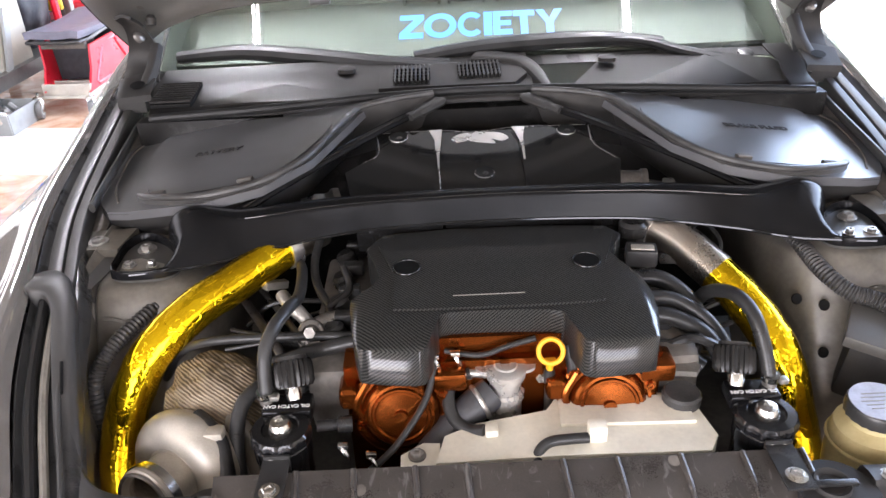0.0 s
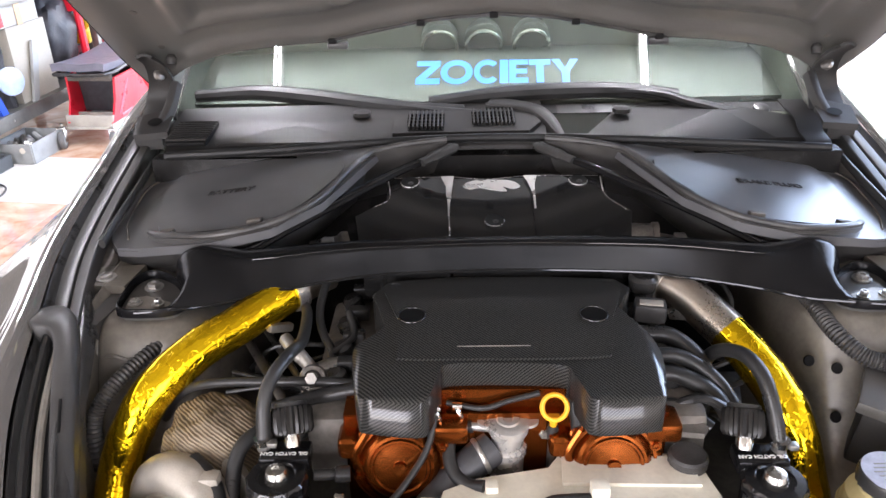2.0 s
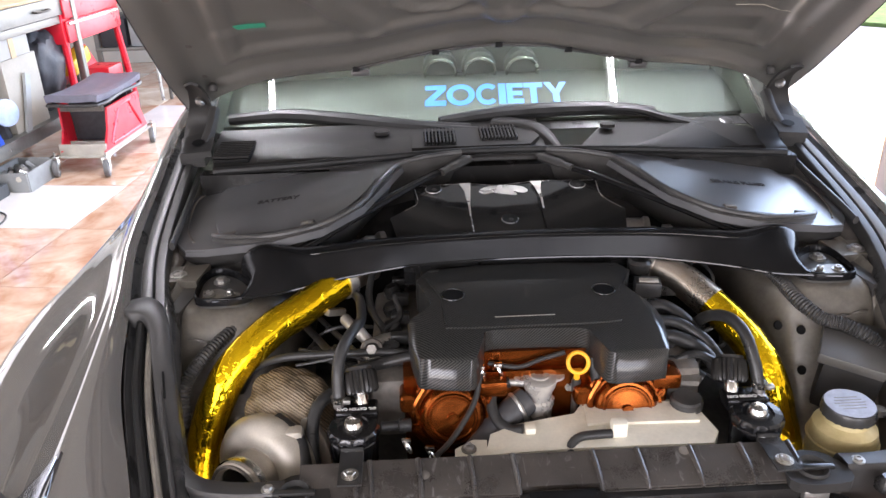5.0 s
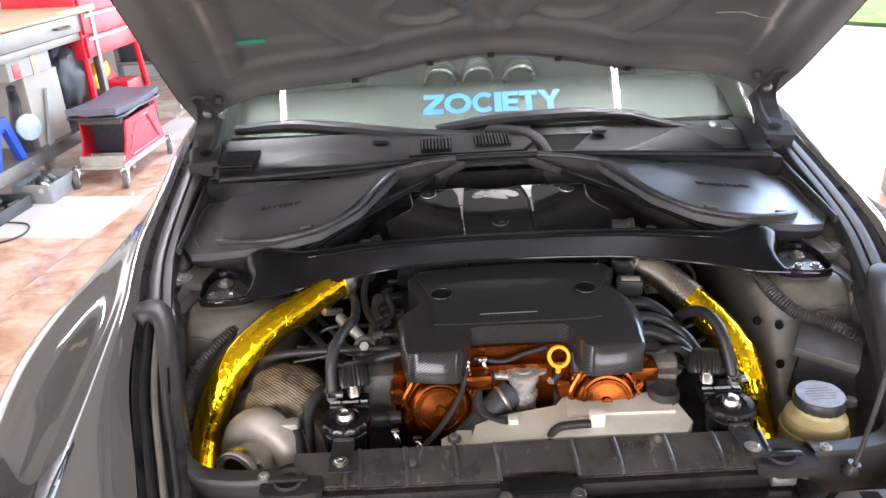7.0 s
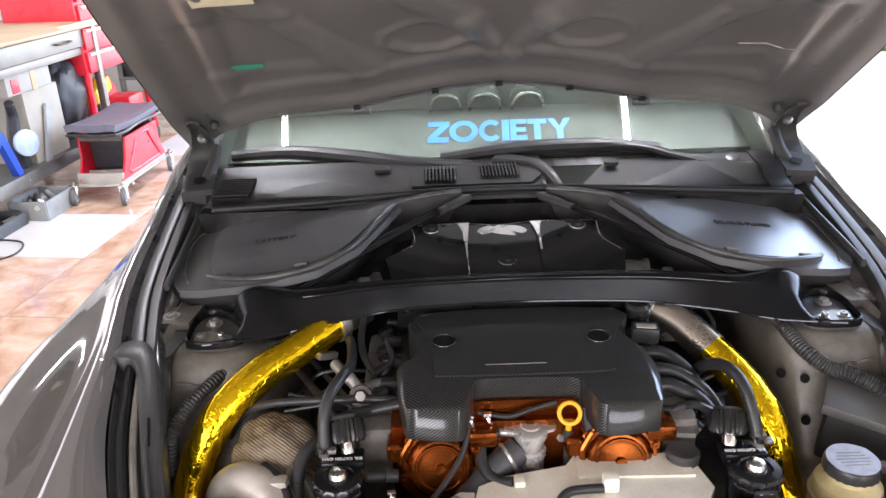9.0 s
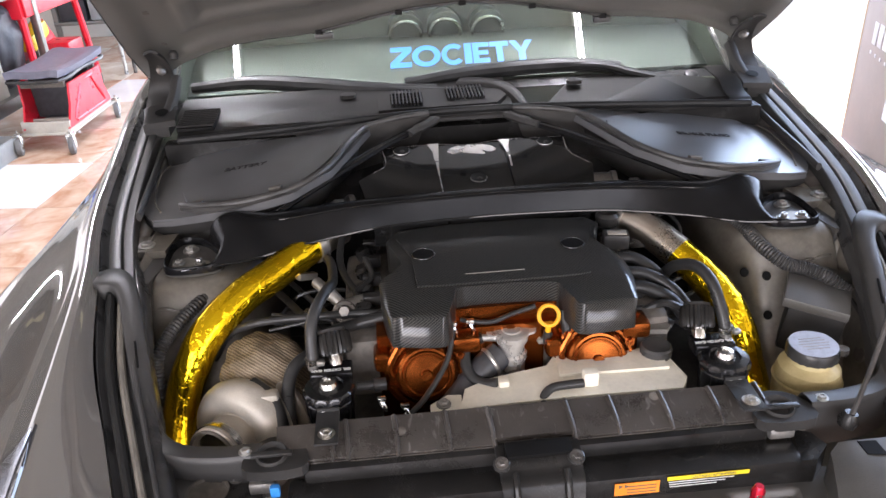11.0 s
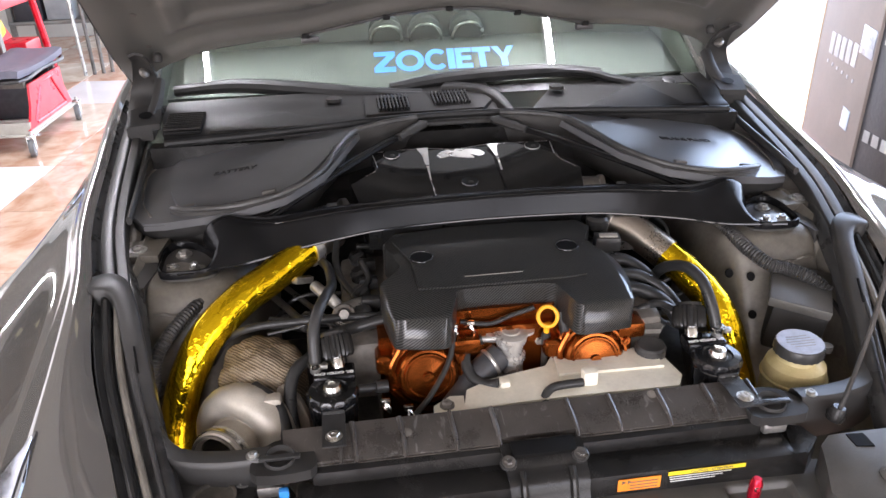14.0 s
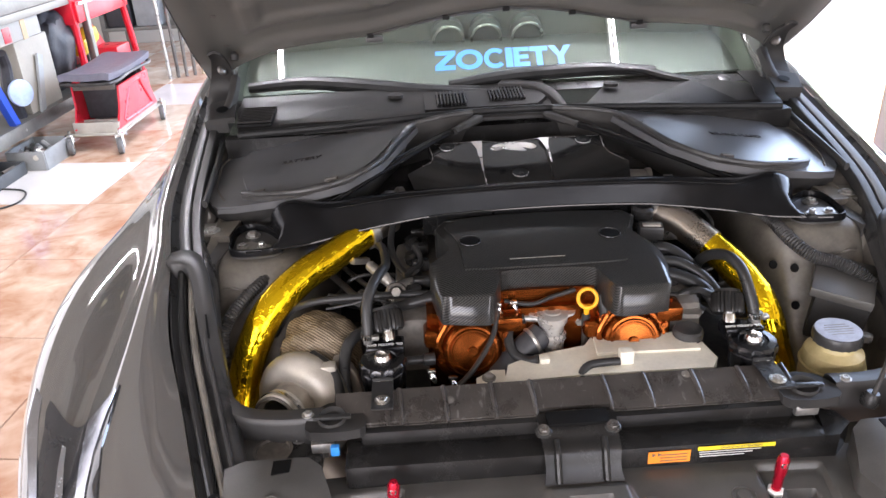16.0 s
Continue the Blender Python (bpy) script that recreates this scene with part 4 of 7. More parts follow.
def polys(*ps):
    bm = bmesh.new()
    for p in ps:
        bm.faces.new([bm.verts.new((x, y, 0)) for x, y in p])
    return bm


def rect(x0, y0, x1, y1):
    return [(x0, y0), (x1, y0), (x1, y1), (x0, y1)]


glyphs = [
    (0.058, lambda: polys(rect(0, 0.78, 1, 1), rect(0, 0, 1, 0.24), [(0, 0.24), (0.42, 0.24), (1, 0.78), (0.6, 0.78)])),
    (0.075, lambda: arc_band(0.30, 0.52, 0, 2 * math.pi, 32)),
    (0.062, lambda: arc_band(0.30, 0.52, 0.75, 2 * math.pi - 0.75, 28, cx=0.55)),
    (0.020, lambda: polys(rect(0, 0, 1, 1))),
    (0.046, lambda: polys(rect(0, 0, 0.36, 1), rect(0.36, 0.78, 1, 1), rect(0.36, 0.39, 0.94, 0.6), rect(0.36, 0, 1, 0.22))),
    (0.052, lambda: polys(rect(0, 0.76, 1, 1), rect(0.33, 0, 0.67, 0.76))),
    (0.066, lambda: polys(rect(0.36, 0, 0.64, 0.45), [(0, 1), (0.36, 0.45), (0.5, 0.62), (0.3, 1)], [(0.36, 0.45), (0.64, 0.45), (0.5, 0.62)], [(0.64, 0.45), (1, 1), (0.7, 1), (0.5, 0.62)])),
]
gx = -0.176
for width, make in glyphs:
    bm = make()
    bmesh.ops.subdivide_edges(bm, edges=bm.edges[:], cuts=2, use_grid_fill=True)
    for v in bm.verts:
        v.co = screen_place(gx + v.co.x * width + 0.004 * v.co.y, 0.004 + v.co.y * 0.084, 0.0035)
    part("letter", bm, BLUE_VINYL, decal, smooth=0)
    gx += width + 0.0025


# ---- covers over battery and brake fluid ----
def lid_plane(x, y):
    return 0.832 - 0.17 * (abs(x) - 0.472) + 0.03 * (y - 1.3)


def side_cover(s, name, label, word):
    """The lidded side cover: a base panel, a raised lid, clips and moulded letters. s: -1 or 1, the side."""
    base_out = [(0.22, 1.48), (0.265, 1.37), (0.32, 1.24), (0.40, 1.165), (0.50, 1.150), (0.59, 1.168), (0.64, 1.178), (0.685, 1.196), (0.710, 1.236), (0.735, 1.30), (0.772, 1.46), (0.80, 1.60), (0.5, 1.55), (0.3, 1.52)]
    th = thing(name, (s * 0.55, 1.4, 0.72), label, "cover")
    part("base_panel", slab([(s * x, y) for x, y in base_out], -0.024, -0.008, 0.005, 8, lambda x, y, z: lid_plane(x, y)), COVER_PLASTIC, th)
    lid_out = rounded([(0.302, 1.40), (0.335, 1.265), (0.40, 1.19), (0.50, 1.182), (0.60, 1.212), (0.64, 1.29), (0.667, 1.43), (0.65, 1.505), (0.55, 1.505), (0.43, 1.48)], 4)
    lid = part("lid", slab([(s * x, y) for x, y in lid_out], -0.012, 0.0, 0.004, 8, lambda x, y, z: lid_plane(x, y) + 0.004 * math.exp(-((abs(x) - 0.5) ** 2 + (y - 1.34) ** 2) * 40)), COVER_PLASTIC, th)
    part("moulded_letters", lettering(word, 0.023, pose(s * 0.513, 1.343, lid_plane(0.513, 1.343) + 0.0055, 1.7, s * 9.6, s * 8), 0.0008, 0.0002), ROUGH_BLACK, lid)
    for x, y in ((0.43, 1.186), (0.592, 1.203)):
        part("clip", box((s * x, y, lid_plane(x, y) + 0.003), (0.028, 0.013, 0.010), 0.003, pose(0, 0, 0, 0, s * 9.6, s * 8)), DARK, th)
    groove = [(s * x, y, lid_plane(x, y) - 0.007) for x, y in ((0.675, 1.225), (0.705, 1.30), (0.722, 1.40), (0.725, 1.48), (0.69, 1.53))]
    part("groove", tube(groove, 0.0022, 6), DARK, th)
    ridge = [(s * x, y, z) for x, y, z in ((0.10, 1.475, 0.884), (0.18, 1.455, 0.882), (0.25, 1.43, 0.874), (0.287, 1.35, 0.867), (0.325, 1.24, 0.858), (0.39, 1.173, 0.844), (0.48, 1.153, 0.830), (0.555, 1.168, 0.821), (0.605, 1.192, 0.813), (0.628, 1.216, 0.806))]
    part("edge_seal", tube(ridge, 0.0065, 10), RUBBER, th, "rubber edge seal")
    part("edge_wall", loft([[(x, y, z), (x + s * 0.006, y + 0.006, z - 0.02), (x + s * 0.045, y + 0.045, z - 0.12)] for x, y, z in ridge], 0.004), PLASTIC_MATT, th)
    part("front_skirt", loft([[(s * x, y, lid_plane(x, y) - 0.012), (s * x, y + 0.006, lid_plane(x, y) - 0.034), (s * x, y + 0.07, 0.70)] for x, y in ((0.44, 1.168), (0.50, 1.155), (0.59, 1.172), (0.64, 1.182), (0.685, 1.20), (0.71, 1.24), (0.735, 1.30))], 0.004), ROUGH_BLACK, th)
    part("corner_fastener", lathe([(0, 0), (0.012, 0), (0.011, 0.005), (0.006, 0.006), (0, 0.004)], (s * 0.765, 1.56, lid_plane(0.765, 1.56) - 0.006), (0, 0, 1), 14), STEEL, th)
    return th


side_cover(-1, "battery_cover", "satin black plastic lid over the battery", "BATTERY")
side_cover(1, "brake_fluid_cover", "satin black plastic lid over the brake fluid", "BRAKE FLUID")

# diagonal stays from the cowl to the strut towers
for s in (1, -1):
    st = thing("diagonal_stay", (s * 0.3, 1.35, 0.78), "black diagonal stay bar between cowl and strut tower", "stay bar", "diagonal stays")
    part("bar", tube([(s * 0.12, 1.46, 0.856), (s * 0.20, 1.39, 0.846), (s * 0.33, 1.26, 0.822), (s * 0.45, 1.14, 0.795)], 0.0125, 10, flat=0.6), BRACE, st)
    part("edge_line", tube([(s * 0.135, 1.432, 0.862), (s * 0.20, 1.374, 0.853), (s * 0.33, 1.247, 0.829), (s * 0.43, 1.147, 0.806)], 0.0014, 6), GLOSS, st)
    part("foot", tube([(s * 0.080, 1.474, 0.870), (s * 0.092, 1.465, 0.868), (s * 0.125, 1.438, 0.861), (s * 0.150, 1.418, 0.856)], lambda q: (0.011, 0.0165, 0.0165, 0.013)[min(3, int(q * 4))], 12, flat=0.6), ROUGH_BLACK, st)

# ---- engine ----
engine = thing("engine", (-0.015, 1.1, 0.3), "turbocharged engine with burnt orange front covers", "engine")
part("block", box((-0.015, 1.16, 0.47), (0.46, 0.56, 0.36), 0.03), DARK, engine, "grimy dark engine block")
part("front_cover", slab([(-0.245, 0.84), (0.21, 0.84), (0.21, 0.90), (-0.245, 0.90)], 0.40, 0.695, 0.012), ORANGE, engine, "burnt orange timing cover")
part("upper_flange", slab([(-0.12, 0.855), (0.09, 0.855), (0.09, 0.90), (-0.12, 0.90)], 0.66, 0.725, 0.01), ORANGE, engine)
for cx in (-0.165, 0.13):
    d = part("cam_cover", lathe([(0.074, 0.05), (0.072, 0.014), (0.066, 0.010), (0.056, 0.010), (0.053, 0.0), (0.047, -0.005), (0.010, -0.007), (0.009, -0.013), (0, -0.013)], (cx, 0.805, 0.634), (0, 1, -0.25), 36), ORANGE, engine, "round orange cam cover")
    for k in range(6):
        a = radians(20 + 60 * k)
        part("bolt", bolt((cx + 0.063 * math.cos(a), 0.813 + 0.015 * math.sin(a), 0.635 + 0.061 * math.sin(a)), 0.006, 0.008, (0, -1, 0.25)), ORANGE, d)
    part("web", lathe([(0.036, -0.0058), (0.038, -0.0085), (0.041, -0.0085), (0.043, -0.0052)], (cx, 0.805, 0.634), (0, 1, -0.25), 36), ORANGE, d)
    part("rim_step", lathe([(0.056, 0.012), (0.0575, 0.004), (0.062, 0.004), (0.0635, 0.012)], (cx, 0.805, 0.634), (0, 1, -0.25), 36), ORANGE, d)
    part("web", tube([(cx - 0.052, 0.81, 0.62), (cx - 0.062, 0.812, 0.65), (cx - 0.045, 0.82, 0.682)], 0.006, 8), ORANGE, d)
    part("boss", box((cx + 0.07, 0.84, 0.675), (0.05, 0.05, 0.03), 0.008), ORANGE, engine)
    part("boss", box((cx - 0.073, 0.835, 0.655), (0.030, 0.05, 0.036), 0.012, None, 3), ORANGE, engine)
    part("rib", box((cx + 0.02, 0.835, 0.69), (0.008, 0.04, 0.03), 0.002), ORANGE, engine)
part("sensor", lathe([(0, 0), (0.012, 0), (0.012, 0.02), (0.008, 0.022), (0.008, 0.05), (0, 0.05)], (-0.235, 0.80, 0.625), (-1, -0.1, 0.05), 14), PLASTIC, engine)
for s, cx in ((-1, -0.20), (1, 0.17)):
    part("cam_box", box((cx + s * 0.045, 1.02, 0.62), (0.12, 0.34, 0.12), 0.02), DARK, engine)
    for k in range(4):
        part("coil", lathe([(0, 0), (0.018, 0), (0.018, 0.03), (0.012, 0.036), (0, 0.036)], (cx + s * 0.06, 0.93 + 0.075 * k, 0.67), (s * 0.3, 0, 1), 14), PLASTIC, engine)
        part("injector_plug", box((cx + s * 0.05, 0.955 + 0.075 * k, 0.70), (0.035, 0.02, 0.022), 0.004), PLASTIC, engine)
    part("throttle_body", lathe([(0, 0), (0.036, 0), (0.038, 0.012), (0.032, 0.02), (0.032, 0.07), (0, 0.07)], (s * 0.26 - 0.015, 1.235, 0.755), (s, -0.25, -0.1), 22), GUN, engine, "cast throttle body")
    part("clamp_screw", box((s * 0.31, 1.20, 0.79), (0.02, 0.02, 0.012), 0.003), STEEL, engine)

# carbon front cover
cover = thing("engine_cover", (-0.012, 0.95, 0.68), "lacquered carbon fibre engine cover with two round holes", "engine cover")
COVER_OUT = [(-0.192, 1.088), (0.172, 1.088), (0.165, 1.0), (0.198, 0.934), (0.204, 0.88), (0.194, 0.817), (0.182, 0.799), (0.105, 0.790), (0.086, 0.801), (0.074, 0.838), (0.052, 0.860), (-0.090, 0.864), (-0.109, 0.842), (-0.122, 0.801), (-0.14, 0.790), (-0.207, 0.800), (-0.222, 0.82), (-0.232, 0.88), (-0.231, 0.917), (-0.193, 0.957)]


def cover_bend(x, y, z):
    lobe = step(0.09, 0.13, abs(x + 0.012))
    drop = -0.10 * max(0, 0.86 - y) - 1.2 * max(0, 0.825 - y) ** 2
    side = -0.25 * max(0, abs(x + 0.012) - 0.19)
    return (drop * lobe * (1.0 if z > 0.72 else 0.35) + side) - 0.05 * max(0, 1.0 - y)


shell = slab(rounded(COVER_OUT, 3), 0.708, 0.770, 0.010, 22, cover_bend, 4)
part("shell", shell, CARBON, cover, smooth=80)
part("raised_panel", slab(rounded([(-0.174, 1.075), (-0.173, 0.97), (-0.169, 0.885), (-0.158, 0.872), (-0.05, 0.870), (0.06, 0.870), (0.122, 0.873), (0.134, 0.888), (0.150, 0.97), (0.153, 1.075)], 3), 0.760, 0.7735, 0.0022, 8, cover_bend), CARBON, cover, smooth=50)
for x, y in ((-0.152, 0.976), (0.122, 0.974)):
    # shallow black disc: the depth of the hole is only painted shade
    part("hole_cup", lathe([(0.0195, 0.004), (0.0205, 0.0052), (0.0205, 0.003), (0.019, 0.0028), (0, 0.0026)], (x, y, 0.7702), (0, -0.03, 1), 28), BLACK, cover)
    part("hole_rim", ring((x, y, 0.7738), 0.0205, 0.0014, (0, -0.03, 1)), GLOSS, cover)
part("badge_line", box((-0.032, 0.898, 0.7690), (0.104, 0.0011, 0.0013), 0.0004), CAST_DARK, cover)
part("back_lip", box((-0.011, 1.079, 0.7715), (0.362, 0.003, 0.002), 0.0005), CARBON, cover)

# gloss plenum cover
plenum = thing("plenum_cover", (-0.012, 1.28, 0.76), "gloss black plenum cover with three round holes", "engine cover")
def plenum_bend(x, y, z):
    return (-0.006 if -0.092 < x < 0.060 else 0.0) - 0.19 * (1.385 - y)


def lean(x, y):
    return -0.19 * (1.385 - y)


part("shell", prism([(-0.217, 1.392), (-0.094, 1.396), (-0.088, 1.11), (-0.12, 1.11), (-0.24, 1.12), (-0.267, 1.262), (-0.212, 1.312)], 0.775, 0.834, 0.005, 3, lean), GLOSS, plenum, smooth=60)
part("shell", prism([(0.060, 1.396), (0.203, 1.394), (0.202, 1.315), (0.238, 1.268), (0.208, 1.12), (0.058, 1.11)], 0.775, 0.834, 0.005, 3, lean), GLOSS, plenum, smooth=60)
part("valley", prism([(-0.100, 1.394), (0.066, 1.394), (0.064, 1.11), (-0.094, 1.11)], 0.775, 0.828, 0.002, 2, lean), GLOSS, plenum, smooth=60)
for x, y in ((-0.171, 1.37), (0.154, 1.37), (-0.013, 1.25)):
    z = 0.8355 + plenum_bend(x, y, 0.83)
    # near-black shallow cup, its colour imitating a deep shaded hole
    cup = part("hole_cup", lathe([(0.014, 0.001), (0.0175, 0.002), (0.017, -0.002), (0.013, -0.001), (0, -0.0005)], (x, y, z), (0, -0.19, 1), 24), BLACK, plenum)
    part("hole_rim", ring((x, y, z + 0.0005), 0.0172, 0.0011, (0, -0.19, 1)), RIM_AND_GLINT, cup)
    part("bolt", bolt((x + 0.002, y - 0.003, z), 0.004, 0.002, (0, -0.19, 1)), ROUGH_BLACK, cup)
def on_plenum(x, y, lift=0.0005):
    return (x, y, 0.834 + plenum_bend(x, y, 0.834) + lift)


# thin pale strips painted in as the glints along the gloss edges
for pts, r in (([(-0.0985, 1.388), (-0.0975, 1.33), (-0.096, 1.26), (-0.0945, 1.20)], 0.0015), ([(0.064, 1.388), (0.064, 1.34), (0.0635, 1.28)], 0.0018), ([(-0.099, 1.388), (-0.0985, 1.355), (-0.098, 1.32)], 0.003),
               ([(-0.214, 1.384), (-0.208, 1.318), (-0.235, 1.29)], 0.0010), ([(0.199, 1.385), (0.199, 1.32), (0.232, 1.27)], 0.0014), ([(-0.21, 1.388), (-0.10, 1.391), (-0.02, 1.391), (0.06, 1.391), (0.195, 1.389)], 0.0010)):
    part("edge_glint", tube([on_plenum(x, y) for x, y in pts], r, 6, 4, lambda q, a: 0.55 + 0.9 * abs(noise.noise(Vector((q * 7, a * 0.4, r * 900)))), flat=0.4), RIM_AND_GLINT, plenum, "bright strip standing in for an edge glint")
# pale wedges: reflections on the valley folds, put in as colour
for wedge in (((-0.112, 1.392), (-0.086, 1.392), (-0.0885, 1.36), (-0.0935, 1.30), (-0.0955, 1.215), (-0.098, 1.30), (-0.102, 1.36)), ((0.050, 1.392), (0.076, 1.392), (0.069, 1.36), (0.0655, 1.28), (0.061, 1.345), (0.056, 1.372))):
    part("fold_glint", prism(wedge, 0.8335, 0.8352, 0.0005, 1, lambda x, y: lean(x, y) + 0.0006 * noise.noise(Vector((x * 120, y * 60, 0)))), RIM_AND_GLINT, plenum, "bright wedge standing in for a reflection along the fold")
# pale irregular plate imitates the window reflection at the valley's rear
patch = rounded([(-0.063, 1.372), (-0.045, 1.386), (-0.01, 1.388), (0.022, 1.384), (0.036, 1.370), (0.024, 1.362), (0.006, 1.369), (0.012, 1.356), (-0.012, 1.360), (-0.035, 1.366), (-0.052, 1.362)], 3)
patch = [(-0.014 + (x + 0.014) * 1.12, 1.389 + (y - 1.389) * 1.25) for x, y in patch]
part("reflection_patch", prism(patch, 0.8330, 0.8352, 0.0006, 1, lambda x, y: plenum_bend(x, y, 0.834) + 0.0008 * noise.noise(Vector((x * 90, y * 90, 0)))), RIM_AND_GLINT, plenum, "pale patch standing in for a reflection")
part("side_pipe", lathe([(0, 0), (0.028, 0), (0.028, 0.05), (0.031, 0.052), (0.031, 0.062), (0, 0.062)], (0.215, 1.23, 0.775), (1, -0.1, 0), 24), GUN, plenum)

# ---- strut brace ----
brace = thing("strut_brace", (0, 1.12, 0.75), "black strut tower brace bar spanning the engine bay", "strut brace")
BR = [(0.0, (1.105, 0.780), (1.121, 0.822), (1.150, 0.822), (1.148, 0.79)), (0.2, (1.100, 0.777), (1.113, 0.821), (1.146, 0.822), (1.146, 0.79)), (0.3, (1.087, 0.771), (1.108, 0.817), (1.142, 0.819), (1.142, 0.78))]
BR_END = [
    ((0.40, 1.068, 0.762), None, None, (0.40, 1.100, 0.809), (0.40, 1.142, 0.811), (0.40, 1.145, 0.77)),
    ((0.44, 1.057, 0.757), None, None, (0.44, 1.106, 0.806), (0.44, 1.145, 0.807), (0.44, 1.15, 0.76)),
    ((0.482, 1.047, 0.753), (0.470, 1.062, 0.770), (0.472, 1.090, 0.794), (0.476, 1.122, 0.810), (0.475, 1.15, 0.808), (0.475, 1.162, 0.75)),
    ((0.517, 1.041, 0.752), (0.497, 1.056, 0.767), (0.500, 1.092, 0.797), (0.512, 1.130, 0.815), (0.512, 1.153, 0.811), (0.51, 1.166, 0.75)),
    ((0.550, 1.035, 0.752), (0.518, 1.049, 0.763), (0.521, 1.090, 0.790), (0.541, 1.132, 0.807), (0.540, 1.153, 0.803), (0.535, 1.166, 0.75)),
    ((0.575, 1.030, 0.752), (0.534, 1.043, 0.759), (0.531, 1.082, 0.774), (0.558, 1.135, 0.788), (0.556, 1.153, 0.786), (0.55, 1.166, 0.75)),
    ((0.598, 1.027, 0.752), (0.546, 1.040, 0.757), (0.536, 1.076, 0.760), (0.566, 1.140, 0.761), (0.566, 1.152, 0.758), (0.56, 1.162, 0.75)),
]


def brace_sections():
    half = []
    for x, p0, p1, p2, p3 in BR:
        half.append([Vector((x, *p)) for p in (p0, p1, p2, p3)])
        half[-1][1:1] = [half[-1][0].lerp(half[-1][1], 0.35), half[-1][0].lerp(half[-1][1], 0.72)]
    for row in BR_END:
        r = [Vector(p) if p else None for p in row]
        r[1] = r[1] or r[0].lerp(r[3], 0.35)
        r[2] = r[2] or r[0].lerp(r[3], 0.72)
        half.append(r)
    return [[Vector((-p.x, p.y, p.z)) for p in r] for r in half[:0:-1]] + half


cols = [smooth_path(c, 6) for c in zip(*brace_sections())]
sheet = []
for p0, pa, pb, p1, p2, p3 in zip(*cols):
    sheet.append([p0, p0.lerp(pa, 0.12), pa.lerp(p0, 0.35), pa, pa.lerp(pb, 0.5), pb, pb.lerp(p1, 0.55), p1.lerp(pb, 0.10), p1.lerp(p2, 0.12), p1.lerp(p2, 0.5) + Vector((0, 0, 0.001)), p1.lerp(p2, 0.88), p2.lerp(p3, 0.08), p3])
part("bar", loft(sheet, 0.004), BRACE, brace, smooth=75)
part("edge_bead", tube(cols[0], 0.0028, 8, 0), GLOSS, brace)
part("edge_bead", tube([p + Vector((0, 0, 0.0003)) for p in cols[3] if abs(p.x) < 0.42], 0.0014, 8, 0), GLOSS, brace)
for s in (-1, 1):
    out = rounded([(s * x, y) for x, y in ((0.628, 1.042), (0.637, 1.10), (0.634, 1.142), (0.612, 1.163), (0.567, 1.135), (0.533, 1.076), (0.538, 1.043), (0.58, 1.033))], 4)
    wide = [(s * 0.585 + (x - s * 0.585) * 1.05, 1.095 + (y - 1.095) * 1.04) for x, y in out]
    br = part("bracket", prism(wide, 0.736, 0.742, 0.003), PLASTIC_MATT, brace, "grey mounting bracket with bolts")
    ringed = [[(s * 0.588 + (x - s * 0.588) * k, 1.098 + (y - 1.098) * k, z) for x, y in out + out[:1]] for k, z in ((1.085, 0.742), (1.08, 0.751), (1.06, 0.756), (1.02, 0.757), (0.985, 0.754), (0.965, 0.742))]
    part("rim", loft(ringed, 0.0), BRACE, br, "black raised rim round a window", 50)
    part("plate", prism([(s * 0.622, 1.05), (s * 0.628, 1.085), (s * 0.60, 1.092), (s * 0.555, 1.07), (s * 0.552, 1.05)], 0.742, 0.7465, 0.002), CAST_DARK, br)
    part("stud", bolt((s * 0.602, 1.128, 0.742), 0.011, 0.010), STEEL, br)
    part("stud", bolt((s * 0.612, 1.068, 0.746), 0.008, 0.008), STEEL, br)
    part("stud", bolt((s * 0.572, 1.062, 0.746), 0.007, 0.012), STEEL, br)

# ---- charge pipes in gold foil ----
GOLD = material("gold_foil", (0.93, 0.57, 0.006), 0.10, 0.97, 0.06, 20, 0.0, 300, tint=(0.98, 0.68, 0.012), rough_var=0.05)
gnt = GOLD.node_tree
vor = gnt.nodes.new("ShaderNodeTexVoronoi")
vor.feature, vor.inputs["Scale"].default_value = "DISTANCE_TO_EDGE", 17
gco = gnt.nodes.new("ShaderNodeTexCoord")
gdis = gnt.nodes.new("ShaderNodeTexNoise")
gdis.inputs["Scale"].default_value = 30
gnt.links.new(gco.outputs["Object"], gdis.inputs["Vector"])
gmix = gnt.nodes.new("ShaderNodeMix")
gmix.data_type = "RGBA"
gmix.inputs["Factor"].default_value = 0.2
gnt.links.new(gco.outputs["Object"], gmix.inputs["A"])
gnt.links.new(gdis.outputs["Color"], gmix.inputs["B"])
gnt.links.new(gmix.outputs["Result"], vor.inputs["Vector"])
gbp = gnt.nodes.new("ShaderNodeBump")
gbp.inputs["Strength"].default_value, gbp.inputs["Distance"].default_value = 0.3, 0.0016
gedge = gnt.nodes.new("ShaderNodeMapRange")
gedge.inputs["From Max"].default_value = 0.035
gnt.links.new(vor.outputs["Distance"], gedge.inputs["Value"])
gnt.links.new(gedge.outputs[0], gbp.inputs["Height"])
gnt.links.new(gbp.outputs["Normal"], gnt.nodes["Principled BSDF"].inputs["Normal"])


def crumple(seed):
    def f(s, a):
        p = Vector((math.cos(a) * 1.6, math.sin(a) * 1.6, s * 26 + seed))
        fold = max(0.0, 0.05 - abs(noise.noise(p * 0.8 + Vector((seed, 3, 1))))) / 0.05
        return 1 + 0.030 * noise.noise(p * 0.4) + 0.004 * noise.noise(p * 1.9) + 0.028 * fold * fold + 0.014 * ((s * 9 + 0.25 * math.sin(a) + seed * 0.3) % 1)
    return f


